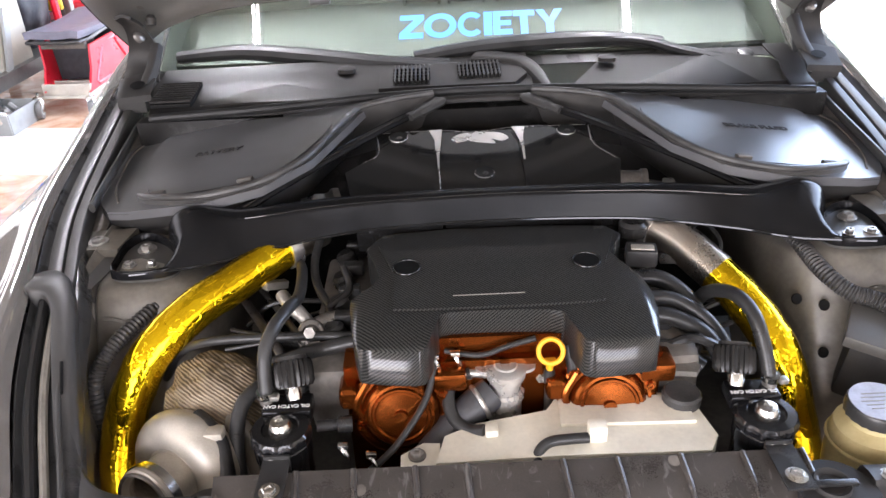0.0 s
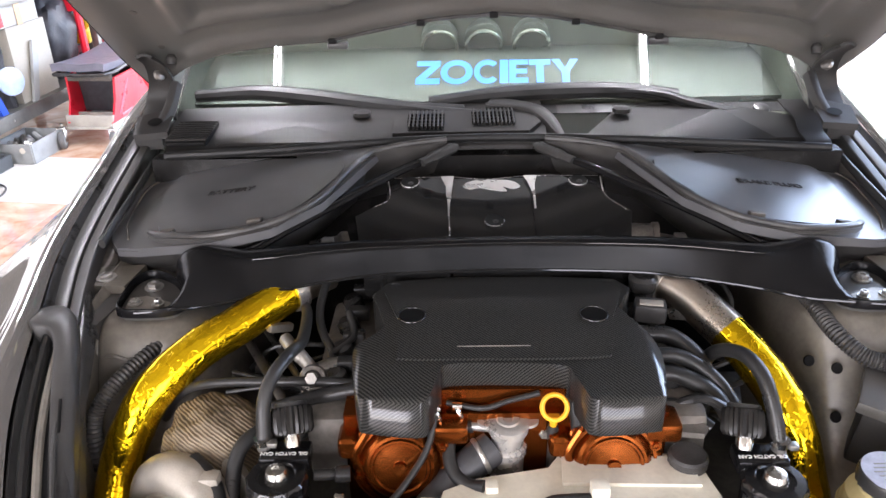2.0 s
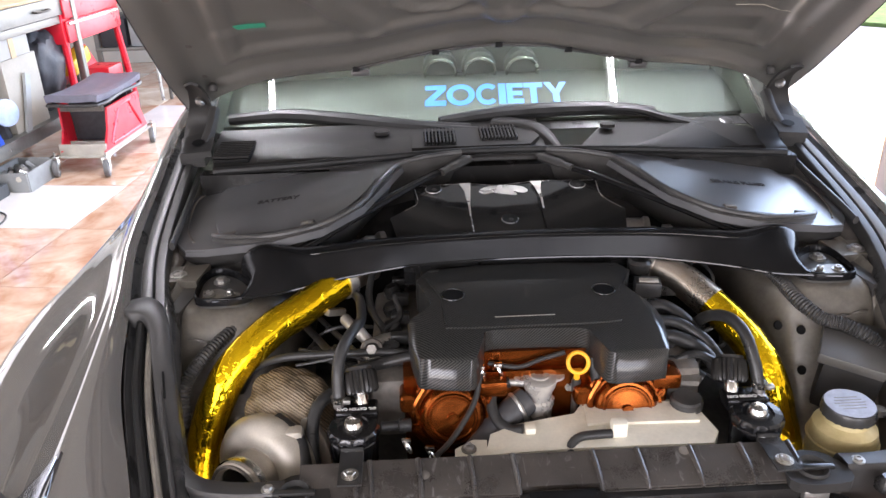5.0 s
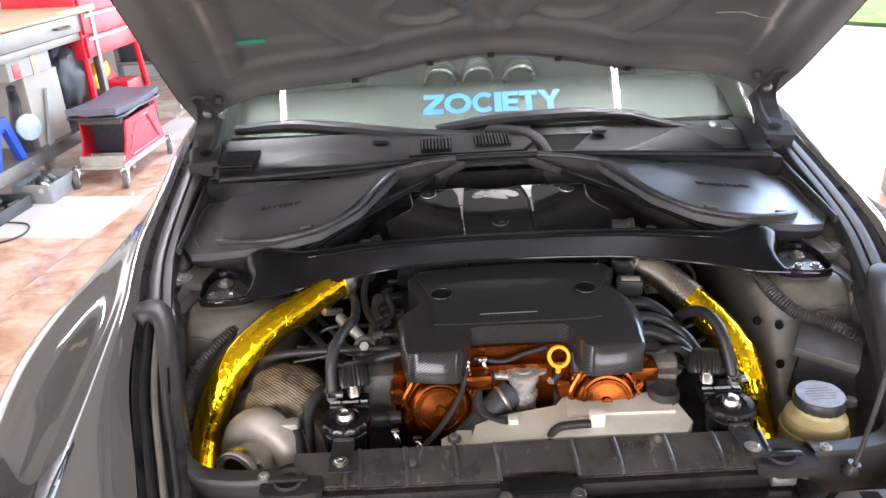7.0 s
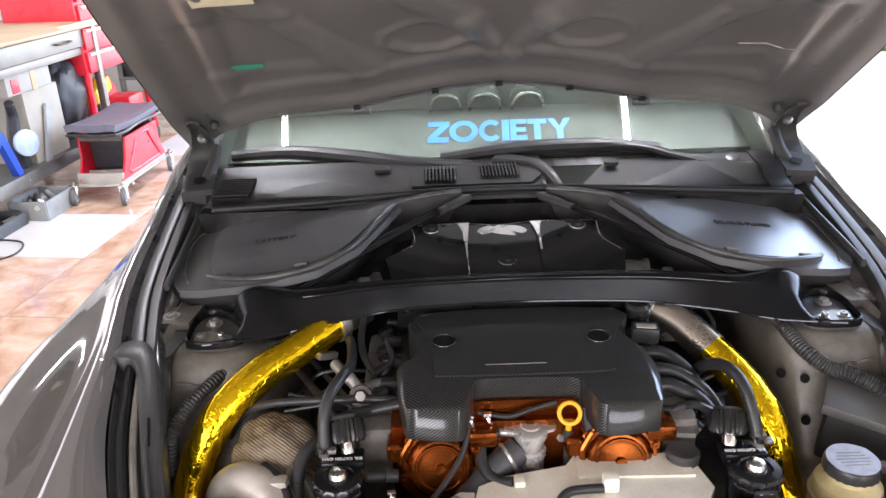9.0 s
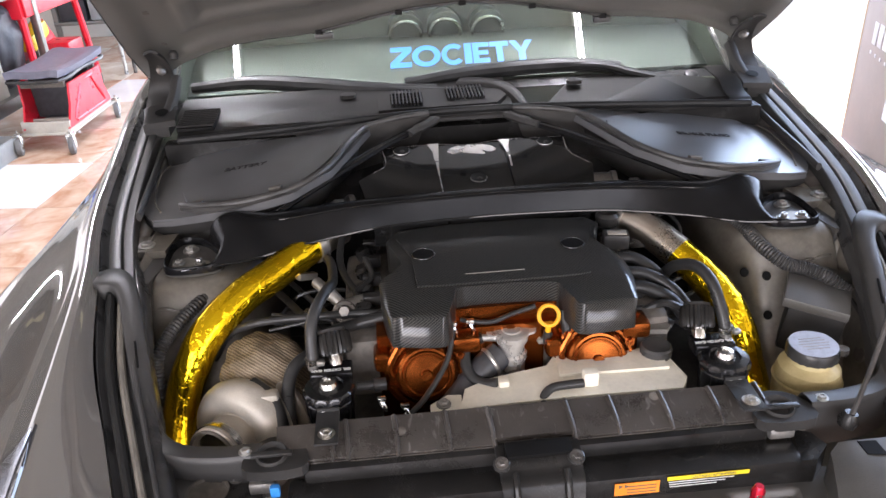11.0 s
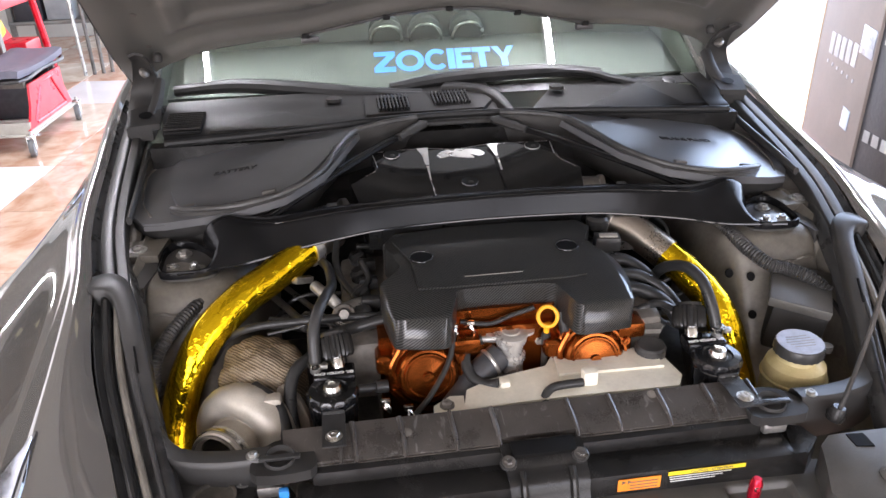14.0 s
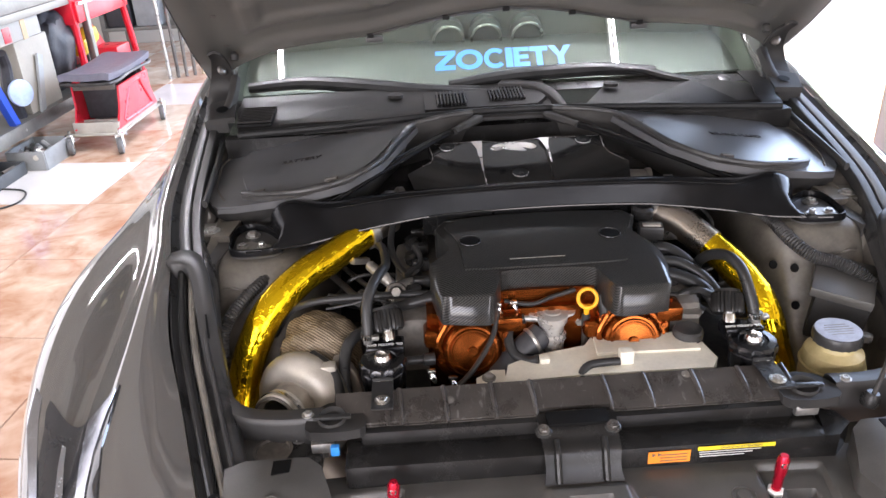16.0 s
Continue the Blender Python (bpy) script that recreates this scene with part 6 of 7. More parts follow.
loom([(-0.47, 1.15, 0.70), (-0.505, 1.10, 0.703), (-0.545, 1.045, 0.70), (-0.585, 0.985, 0.69), (-0.618, 0.935, 0.67), (-0.640, 0.91, 0.63), (-0.645, 0.90, 0.55)], 0.012, 58, "black corrugated loom beside the strut tower")
loom([(0.498, 1.12, 0.722), (0.503, 1.06, 0.722), (0.512, 1.005, 0.712), (0.540, 0.970, 0.695), (0.572, 0.952, 0.690), (0.602, 0.926, 0.682), (0.632, 0.905, 0.66)], 0.0135, 52, "thick black corrugated loom beside the strut tower")
for k, (pts, r, lab) in enumerate((
    ([(-0.55, 0.955, 0.60), (-0.515, 0.945, 0.655), (-0.46, 0.93, 0.685), (-0.36, 0.92, 0.695), (-0.27, 0.91, 0.700), (-0.20, 0.905, 0.695)], 0.0072, "black rubber hose crossing to the engine"),
    ([(-0.36, 0.90, 0.66), (-0.29, 0.895, 0.685), (-0.22, 0.895, 0.70), (-0.18, 0.90, 0.70)], 0.011, "black braided hose crossing to the engine"),
    ([(-0.34, 0.88, 0.61), (-0.28, 0.89, 0.65), (-0.22, 0.90, 0.665)], 0.009, "black rubber hose under the engine cover"),
    ([(-0.39, 0.74, 0.55), (-0.40, 0.79, 0.61), (-0.39, 0.83, 0.65), (-0.35, 0.87, 0.66)], 0.011, "black oil hose beside the catch can"),
    ([(-0.44, 0.72, 0.53), (-0.40, 0.70, 0.56), (-0.37, 0.72, 0.60)], 0.010, "black rubber hose beside the turbocharger"),
    ([(-0.40, 0.72, 0.56), (-0.42, 0.78, 0.62), (-0.46, 0.82, 0.635)], 0.012, "black rubber hose behind the turbocharger"),
    ([(0.19, 0.92, 0.70), (0.24, 0.92, 0.70), (0.29, 0.90, 0.68), (0.32, 0.87, 0.64)], 0.013, "black coolant hose beside the engine cover"),
    ([(0.19, 0.94, 0.72), (0.25, 0.945, 0.715), (0.30, 0.92, 0.69), (0.33, 0.88, 0.65)], 0.011, "black coolant hose beside the engine cover"),
    ([(0.19, 0.89, 0.67), (0.24, 0.885, 0.67), (0.28, 0.86, 0.65)], 0.010, "black rubber hose beside the engine cover"),
    ([(0.20, 1.00, 0.72), (0.25, 1.00, 0.715), (0.29, 0.97, 0.69), (0.30, 0.93, 0.66)], 0.014, "thick black hose beside the engine cover"),
    ([(0.31, 1.10, 0.74), (0.35, 1.12, 0.75), (0.365, 1.08, 0.74), (0.36, 1.05, 0.72)], 0.004, "thin black cable behind the charge pipe"),
    ([(-0.30, 1.14, 0.76), (-0.31, 1.08, 0.73), (-0.30, 1.03, 0.71), (-0.27, 0.98, 0.69)], 0.007, "thin black vacuum hose"),
    ([(-0.26, 1.06, 0.73), (-0.25, 1.02, 0.71), (-0.28, 0.98, 0.70), (-0.25, 0.95, 0.70)], 0.006, "thin black vacuum hose"),
    ([(-0.115, 0.83, 0.70), (-0.13, 0.80, 0.66), (-0.17, 0.76, 0.62), (-0.21, 0.73, 0.60), (-0.235, 0.72, 0.585)], 0.0048, "black cable loom over the cam cover"),
    ([(-0.10, 0.853, 0.705), (-0.05, 0.846, 0.70), (-0.01, 0.848, 0.712), (0.03, 0.85, 0.722)], 0.0042, "black hose along the timing cover"),
    ([(0.075, 0.845, 0.715), (0.082, 0.832, 0.67), (0.07, 0.825, 0.62)], 0.009, "black hose beside the dipstick"),
)):
    whole("hose", tube(pts, r, 12), HOSE, lab, "hose", "engine bay hoses")
wr = random.Random(11)
for s, x0, x1, y0, y1 in ((-1, -0.44, -0.24, 0.92, 1.09), (1, 0.21, 0.36, 0.86, 1.06)):
    har = thing("wiring_harness", (s * 0.3, 1.0, 0.6), "tangle of taped black wires and small connectors", "wiring", "engine harnesses")
    for k in range(7):
        f = k / 6
        p = [(x0 + (x1 - x0) * min(1, max(0, g + wr.uniform(-0.2, 0.2))), y0 + (y1 - y0) * (f * 0.8 + 0.1 + wr.uniform(-0.1, 0.1)), 0.645 + 0.03 * math.sin(3 * g + k) + wr.uniform(-0.02, 0.02)) for g in (0, 0.3, 0.6, 1)]
        part("wire", tube(p, wr.choice((0.003, 0.0045, 0.007)), 8, 6), HOSE, har)
        if k % 2:
            c = Vector(p[wr.randint(1, 2)])
            con = part("connector", box(c, (0.032, 0.022, 0.02), 0.004, pose(0, 0, 0, wr.uniform(-30, 30), wr.uniform(-30, 30), wr.uniform(0, 90))), PLASTIC_MATT, har)
            part("lock_tab", box(c + Vector((0.004, 0, 0.012)), (0.012, 0.008, 0.006), 0.0015), CAST_DARK if k == 3 else PLASTIC, con)
valve = thing("bypass_valve", (-0.30, 0.94, 0.66), "small cast bypass valve on a metal pipe", "valve")
part("valve_body", lathe([(0, 0), (0.010, 0), (0.011, 0.003), (0.012, 0.0045), (0.0135, 0.0025), (0.019, 0.003), (0.0215, 0.006), (0.0215, 0.011), (0.015, 0.014), (0.015, 0.034), (0.018, 0.038), (0.018, 0.046), (0, 0.046)], (-0.300, 0.917, 0.7015), (0, 0.7, -0.5), 28), GUN, valve)
part("knob", lathe([(0, -0.012), (0.009, -0.012), (0.010, 0.0), (0, 0.0)], (-0.300, 0.917, 0.7015), (0, 0.7, -0.5), 6), STEEL, valve)
part("pipe", tube([(-0.295, 0.948, 0.69), (-0.27, 0.962, 0.69), (-0.232, 0.962, 0.69)], 0.0165, 18), STEEL, valve, "bare cast pipe stub")
part("pipe", tube([(-0.303, 0.945, 0.695), (-0.318, 0.952, 0.712), (-0.335, 0.962, 0.725), (-0.350, 0.985, 0.728)], 0.0105, 14, 8, lambda q, a: 1 + 0.08 * (1 if 0.35 < q < 0.6 else 0)), CAST_DARK, valve)
link = thing("link_arm", (-0.42, 0.97, 0.6), "bare metal linkage arm below the charge pipe", "linkage")
part("arm", tube([(-0.44, 1.083, 0.66), (-0.40, 1.013, 0.66), (-0.36, 0.942, 0.657), (-0.345, 0.915, 0.64)], 0.008, 12, flat=0.6), GUN, link)
part("arm", tube([(-0.419, 1.119, 0.66), (-0.375, 1.045, 0.66), (-0.332, 0.97, 0.66), (-0.32, 0.945, 0.64)], 0.0055, 12), GUN, link)
for x, y, z in ((-0.242, 0.745, 0.625), (-0.205, 0.742, 0.610), (-0.115, 0.84, 0.695), (-0.085, 0.845, 0.695)):
    cl = thing("hose_clamp", (x, y, z), "small bright worm drive hose clamp", "hose clamp", "hose clamps")
    part("band", ring((x, y, z), 0.012, 0.003, (0.8, 0.4, 0.3), 20, 6), CHROME, cl)
    part("screw", box((x, y - 0.004, z + 0.013), (0.014, 0.008, 0.008), 0.002), CHROME, cl)
plug = thing("sensor_plug", (0.225, 1.02, 0.74), "grey and black sensor plug beside the cover", "plug")
part("plug_body", box((0.222, 1.03, 0.745), (0.05, 0.035, 0.03), 0.006, pose(0, 0, 0, 0, 0, -10)), PLASTIC, plug)
part("label", box((0.222, 1.025, 0.7615), (0.036, 0.016, 0.002), 0.0005, pose(0, 0, 0, 0, 0, -10)), CAST, plug)
part("cap", lathe([(0, 0), (0.022, 0), (0.024, 0.02), (0.018, 0.026), (0, 0.022)], (0.225, 1.10, 0.745), (0, 0, 1), 22), PLASTIC, plug)
whole("engine_lift_eye", prism([(0.19, 0.84), (0.26, 0.83), (0.27, 0.845), (0.255, 0.87), (0.19, 0.88)], 0.655, 0.664, 0.003), CAST_DARK, "cast lifting eye beside the cam cover", "bracket")

# ---- ribbed radiator cover and latch ----
rad = thing("radiator_cover", (-0.02, 0.66, 0.6), "scuffed black ribbed radiator cover panel", "radiator cover")


def rad_z(y):
    return lerp_table(((0.635, 0.612), (0.645, 0.620), (0.70, 0.635)), y)


edges = [-0.405, -0.318, -0.295, -0.220, -0.140, -0.073, 0.052, 0.122, 0.205, 0.285, 0.362]
for a, b in zip(edges, edges[1:]):
    y0, y1 = (0.638, 0.702) if a > -0.3 else (0.64, 0.70)
    if a == -0.073:
        y0 = 0.645
    part("panel", slab([(a + 0.002, y0), (b - 0.002, y0), (b - 0.006, y1), (a - 0.002, y1)], -0.014, 0.0, 0.004, 3, lambda x, y, z: rad_z(y)), SCUFFED, rad)
    part("rib", tube([(b - 0.001, 0.637, rad_z(0.637) - 0.003), (b - 0.002, 0.66, rad_z(0.66) + 0.001), (b - 0.005, 0.70, rad_z(0.70) + 0.001)], 0.0042, 8, 2), SCUFFED, rad)
    part("front_lip", slab([(a + 0.002, y0 - 0.003), (b - 0.002, y0 - 0.003), (b - 0.002, y0 + 0.004), (a + 0.002, y0 + 0.004)], 0.594, 0.612, 0.003), SCUFFED, rad)
for s, x in ((-1, -0.40), (1, 0.385)):
    part("hook_plate", prism(rounded([(x - 0.044, 0.618), (x + 0.036, 0.618), (x + 0.042, 0.655), (x + 0.02, 0.685), (x - 0.02, 0.69), (x - 0.05, 0.655)], 3), 0.606, 0.6235, 0.005), ROUGH_BLACK, rad)
    part("hook_socket", lathe([(0.016, 0.0), (0.022, 0.006), (0.024, 0.003), (0.024, -0.004), (0, -0.004)], (x - 0.01, 0.648, 0.625), (0, -0.1, 1), 24), ROUGH_BLACK, rad)
    part("hook_bar", box((x - 0.01, 0.646, 0.629), (0.062, 0.010, 0.006), 0.002), PLASTIC, rad)
for x, y in ((-0.215, 0.672), (0.19, 0.692)):
    part("peg_hole", lathe([(0, 0), (0.007, 0), (0.008, 0.0012), (0, 0.0014)], (x, y, rad_z(y)), (0, -0.3, 1), 14), DARK, rad)
latch = thing("bonnet_latch", (-0.012, 0.59, 0.55), "black bonnet latch bracket with two bolts", "latch")
part("plate", loft(resampled([[(-0.012 + u * w, y, z) for u in (-1, -0.5, 0, 0.5, 1)] for y, z, w in ((0.632, 0.616, 0.064), (0.600, 0.611, 0.064), (0.588, 0.600, 0.062), (0.570, 0.592, 0.062), (0.558, 0.565, 0.060), (0.545, 0.545, 0.064))], 3), 0.005), DEEP, latch)
for x in (-0.052, 0.024):
    part("flute", tube([(x, 0.583, 0.604), (x, 0.566, 0.592), (x, 0.553, 0.565), (x, 0.543, 0.55)], 0.0055, 8), DEEP, latch)
# black block on the plate, painted as the shade of an open slot
part("slot", box((-0.012, 0.617, 0.617), (0.10, 0.028, 0.008), 0.002, pose(0, 0, 0, 10, 0, 0)), BLACK, latch)
for x in (-0.07, 0.042):
    part("ear", lathe([(0, 0), (0.013, 0), (0.013, 0.006), (0.010, 0.008), (0, 0.008)], (x, 0.600, 0.606), (0, -0.4, 1), 20), PLASTIC, latch)
    part("bolt", bolt((x, 0.597, 0.613), 0.007, 0.007, (0, -0.4, 1)), GUN, latch)

# labels on the crash bar
LABEL_O = material("orange_label", (0.80, 0.22, 0.02), 0.5)
LABEL_Y = material("yellow_label", (0.80, 0.58, 0.02), 0.5)
lab = thing("caution_label", (0.24, 0.57, 0.56), "yellow and orange caution sticker on black crash bar", "label")
part("orange_panel", box((0.128, 0.5685, 0.566), (0.068, 0.001, 0.023), 0), LABEL_O, lab)
for k in range(3):
    part("print_bar", box((0.135, 0.5678, 0.571 - 0.006 * k), (0.044, 0.0006, 0.0016), 0), DARK, lab)
for x in (0.102, 0.111):
    part("warning_triangle", lathe([(0.0, 0), (0.004, 0), (0.004, 0.0006), (0, 0.0006)], (x, 0.568, 0.572), (0, -1, 0), 3), DARK, lab)
part("yellow_band", box((0.236, 0.5685, 0.578), (0.125, 0.001, 0.007), 0), LABEL_Y, lab)
part("words", lettering("CAUTION / ATTENTION", 0.0062, pose(0.243, 0.5678, 0.578, 90, 0, 0), 0.0002, 0.0001), DARK, lab)
for k in range(3):
    part("print_bar", box((0.226 - 0.006 * k, 0.5685, 0.571 - 0.0045 * k), (0.10 - 0.014 * k, 0.0008, 0.0012), 0), WHITE_INK, lab)

# red bonnet pins
for x, y, z in ((0.281, 0.515, 0.528), (-0.315, 0.518, 0.528)):
    pin = thing("bonnet_pin", (x, y, z), "red anodised bonnet pin standing in fascia", "bonnet pin", "bonnet pins")
    part("shaft", lathe([(0, 0), (0.0075, 0), (0.0075, 0.034), (0.0085, 0.038), (0.0095, 0.046), (0.0095, 0.066), (0.006, 0.074), (0, 0.074)], (x, y, z), (0.06, 0, 1), 20), RED_ANO, pin)
    part("eye", ring((x + 0.003, y - 0.008, z + 0.06), 0.0042, 0.0016, (0, 1, 0), 16, 6), CHROME, pin)
    part("nut", lathe([(0, 0), (0.013, 0), (0.013, 0.007), (0.011, 0.009), (0, 0.009)], (x, y, z), (0, -0.1, 1), 6), METAL_WHITE, pin, "pale hex nut")


# ---- workshop things beside the car ----
RED = material("red_enamel", (0.55, 0.008, 0.022), 0.34, 0, 0.1, 10, coat=0.1)
VINYL = material("grey_seat_vinyl", (0.11, 0.11, 0.14), 0.5, 0, 0.15, 20, 0.3, 300)
GALV = material("galvanised_steel", (0.175, 0.172, 0.158), 0.45, 0.8, 0.2, 6, 0.05, 60)
BIN = material("grey_bin_plastic", (0.24, 0.25, 0.25), 0.5, 0, 0.15)
CARD = material("cardboard", (0.48, 0.35, 0.22), 0.85, 0, 0.12, 8, 0.2, 80)
WOOD = material("pale_ply", (0.43, 0.31, 0.18), 0.6, 0, 0.2, 6, 0.1, 60)
BLUE = material("blue_enamel", (0.02, 0.07, 0.42), 0.4, 0, 0.1)
FOAM = material("white_board", (0.34, 0.33, 0.305), 0.7, 0, 0.04)
BLACK_CLOTH = material("black_fabric", (0.02, 0.02, 0.024), 0.5, 0, 0.3, 40, 0.5, 60)
TOOL_Y = material("yellow_tool_plastic", (0.75, 0.52, 0.02), 0.45)

# rolling stool: rotated frame with its own axes
TYRE = material("grey_caster_rubber", (0.10, 0.10, 0.10), 0.6)
TRAY = material("putty_plastic", (0.34, 0.32, 0.28), 0.5, 0, 0.15, 12)
stool = thing("rolling_stool", (-2.09, 4.28, 0), "red rolling workshop stool with grey padded seat", "stool")
SA = radians(4.5)


def st(x, y, z):
    return (-2.105 + x * math.cos(SA) + y * math.sin(SA), 4.435 - x * math.sin(SA) + y * math.cos(SA), z)


SM = pose(0, 0, 0, 0, 0, -4.5)
seat_rows = []
for u in np.linspace(-1, 1, 9):
    seat_rows.append([st(0.146 * v, 0.315 * u, 0.405 + 0.016 * u * u + 0.012 * v * v - 0.012 * max(0, abs(v) - 0.85) * 6) for v in np.linspace(-1, 1, 9)])
part("seat", loft(resampled(seat_rows, 2), -0.04), VINYL, stool, "grey padded seat", 50)
part("seat_edge", tube([st(0.144 * a, 0.312 * b, 0.397 + 0.008) for a, b in ((-1, -1), (1, -1), (1, 0), (1, 1), (-1, 1), (-1, 0), (-1, -1))], 0.010, 8, 4), RUBBER, stool)
for sx in (1, -1):
    rows = [[st(sx * 0.128, 0.31, 0.13), st(sx * 0.132, 0.24, 0.25), st(sx * 0.14, 0.22, 0.37)], [st(sx * 0.128, 0.10, 0.13), st(sx * 0.132, 0.08, 0.25), st(sx * 0.14, 0.08, 0.37)],
            [st(sx * 0.128, -0.10, 0.13), st(sx * 0.132, -0.08, 0.25), st(sx * 0.14, -0.08, 0.37)], [st(sx * 0.128, -0.31, 0.13), st(sx * 0.132, -0.24, 0.25), st(sx * 0.14, -0.22, 0.37)]]
    sidep = part("side_panel", loft(rows, 0.012), RED, stool, "red moulded side panel")
    for a, b in (((-0.22, 0.16), (-0.08, 0.33)), ((0.22, 0.16), (0.08, 0.33)), ((-0.2, 0.15), (0.2, 0.15)), ((-0.1, 0.34), (0.1, 0.34))):
        part("rib", tube([st(sx * 0.139, a[0], a[1]), st(sx * 0.147, b[0], b[1])], 0.009, 6, 0), RED, sidep)
for sy in (1, -1):
    part("end_panel", loft([[st(-0.12, sy * 0.12, 0.15), st(0.12, sy * 0.12, 0.15)], [st(-0.125, sy * 0.12, 0.38), st(0.125, sy * 0.12, 0.38)]], 0.01), BLACK_CLOTH, stool, "dark inner panel")
    part("brace", box(st(0, sy * 0.21, 0.365), (0.25, 0.03, 0.035), 0.004, SM), DARK, stool)
part("tray", join(box(st(0, 0, 0.105), (0.30, 0.66, 0.012), 0.004, SM), box(st(0.135, 0, 0.14), (0.01, 0.60, 0.07), 0.004, SM), box(st(-0.135, 0, 0.14), (0.01, 0.60, 0.07), 0.004, SM), box(st(0, 0.30, 0.14), (0.28, 0.012, 0.07), 0.006, SM), box(st(0, -0.30, 0.14), (0.28, 0.012, 0.07), 0.006, SM), box(st(0, -0.2, 0.14), (0.27, 0.008, 0.05), 0.002, SM)), TRAY, stool, "grey tool tray")
for sx in (1, -1):
    for sy in (1, -1):
        x, y, z = st(sx * 0.15, sy * 0.345, 0)
        c = part("caster_fork", join(box((x, y, 0.112), (0.05, 0.04, 0.014), 0.003), box((x - 0.018, y - 0.012, 0.075), (0.004, 0.03, 0.075), 0.001), box((x + 0.018, y - 0.012, 0.075), (0.004, 0.03, 0.075), 0.001), lathe([(0, 0), (0.008, 0), (0.008, 0.03), (0, 0.03)], (x, y, 0.11), (0, 0, 1), 10)), CHROME, stool)
        part("tyre", lathe([(0.028, -0.013), (0.047, -0.013), (0.05, -0.006), (0.05, 0.006), (0.047, 0.013), (0.028, 0.013)], (x, y - 0.02, 0.05), (1, 0.2, 0), 24), TYRE, c, "grey caster tyre")
        part("hub", lathe([(0, -0.013), (0.029, -0.014), (0.029, 0.014), (0, 0.014)], (x, y - 0.02, 0.05), (1, 0.2, 0), 20), BIN, c)

# steel bench along the wall
bench = thing("workbench", (-2.95, 4.3, 0), "galvanised steel workbench with drawers and lower shelf", "workbench")
BA = radians(5)


def bp(x, y, z):
    return (-2.42 + x * math.cos(BA) + y * math.sin(BA), 4.0 - x * math.sin(BA) + y * math.cos(BA), z)


BM = pose(0, 0, 0, 0, 0, -5)
part("lower_shelf", box(bp(-0.36, -0.25, 0.235), (0.72, 2.3, 0.03), 0.004, BM), GALV, bench)
part("shelf_front", box(bp(0.0, -0.25, 0.22), (0.02, 2.3, 0.075), 0.004, BM), GALV, bench)
part("worktop", box(bp(-0.36, -0.25, 0.955), (0.78, 2.4, 0.04), 0.006, BM), WOOD, bench, "pale plywood worktop")
for k in range(2):
    dr = part("drawer", box(bp(-0.02, -0.68 + 1.06 * k, 0.875), (0.04, 1.02, 0.105), 0.006, BM), GALV, bench, "steel drawer front")
    part("handle", tube([bp(0.0, -0.60 + 1.06 * k, 0.875), bp(0.035, -0.59 + 1.06 * k, 0.875), bp(0.035, -0.47 + 1.06 * k, 0.875), bp(0.0, -0.46 + 1.06 * k, 0.875)], 0.007, 8, 3), DARK, dr)
part("apron_rail", box(bp(-0.03, -0.30, 0.795), (0.03, 2.3, 0.045), 0.004, BM), GALV, bench)
for x, y in ((-0.0, 0.90), (-0.02, -1.42), (-0.7, 0.90), (-0.7, -1.42)):
    part("leg", box(bp(x, y, 0.468), (0.045, 0.045, 0.936), 0.005, BM), GALV, bench)
for y in (-0.9, -0.1, 0.7):
    part("rivet", lathe([(0, 0), (0.008, 0), (0.006, 0.004), (0, 0.005)], bp(0.012, y, 0.22), (1, 0, 0), 10), STEEL, bench)

whole("cardboard_sheet", prism([(-3.05, 3.35), (-2.28, 3.55), (-2.20, 4.25), (-2.55, 4.62), (-3.1, 4.5)], 0.976, 0.983, 0.001), CARD, "brown cardboard sheet lying on the workbench top", "cardboard")

# things on and under the bench
carton = thing("carton", bp(-0.3, 0.0, 0.25), "white carton with a red label on the shelf", "box")
BOARD = material("grey_board", (0.30, 0.28, 0.24), 0.8, 0, 0.08, 5, 0.1, 80)
part("carton_body", box(bp(-0.20, 0.29, 0.455), (0.30, 0.36, 0.41), 0.006, BM), BOARD, carton)
part("carton_lid", box(bp(-0.21, 0.20, 0.715), (0.33, 0.44, 0.11), 0.008, BM), FOAM, carton, "white lid section")
part("tape", box(bp(-0.043, 0.24, 0.715), (0.003, 0.05, 0.112), 0, BM), CARD, carton)
part("red_label", box(bp(-0.043, 0.06, 0.71), (0.004, 0.07, 0.08), 0.001, BM), RED, carton)
bag = bmesh.new()
bmesh.ops.create_icosphere(bag, subdivisions=4, radius=1)
for v in bag.verts:
    v.co = Vector((v.co.x * 0.13, v.co.y * 0.19, v.co.z * 0.26)) * (1 + 0.16 * noise.noise(v.co * 2.2) + 0.05 * noise.noise(v.co * 7))
moved(bag, pose(*bp(-0.17, 0.70, 0.50), 8, 6, 0))
whole("tool_bag", bag, BLACK_CLOTH, "slumped black fabric tool bag on shelf", "bag")
jack = thing("jack_stand", bp(-0.12, -0.05, 0.25), "blue jack with a pale round pad on shelf", "jack")
part("body", prism([(0, 0), (0.05, 0), (0.13, 0.20), (0.17, 0.20), (0.25, 0), (0.30, 0), (0.20, 0.26), (0.10, 0.26)], -0.02, 0.02, 0.004), BLUE, jack).matrix_local = Matrix.Translation(-Vector(bp(-0.12, -0.05, 0.25))) @ pose(*bp(-0.06, -0.14, 0.25), 90, 0, 85)
part("arm", box(bp(-0.06, 0.0, 0.50), (0.03, 0.05, 0.14), 0.008, BM @ pose(0, 0, 0, 6, 0, 0)), BLUE, jack)
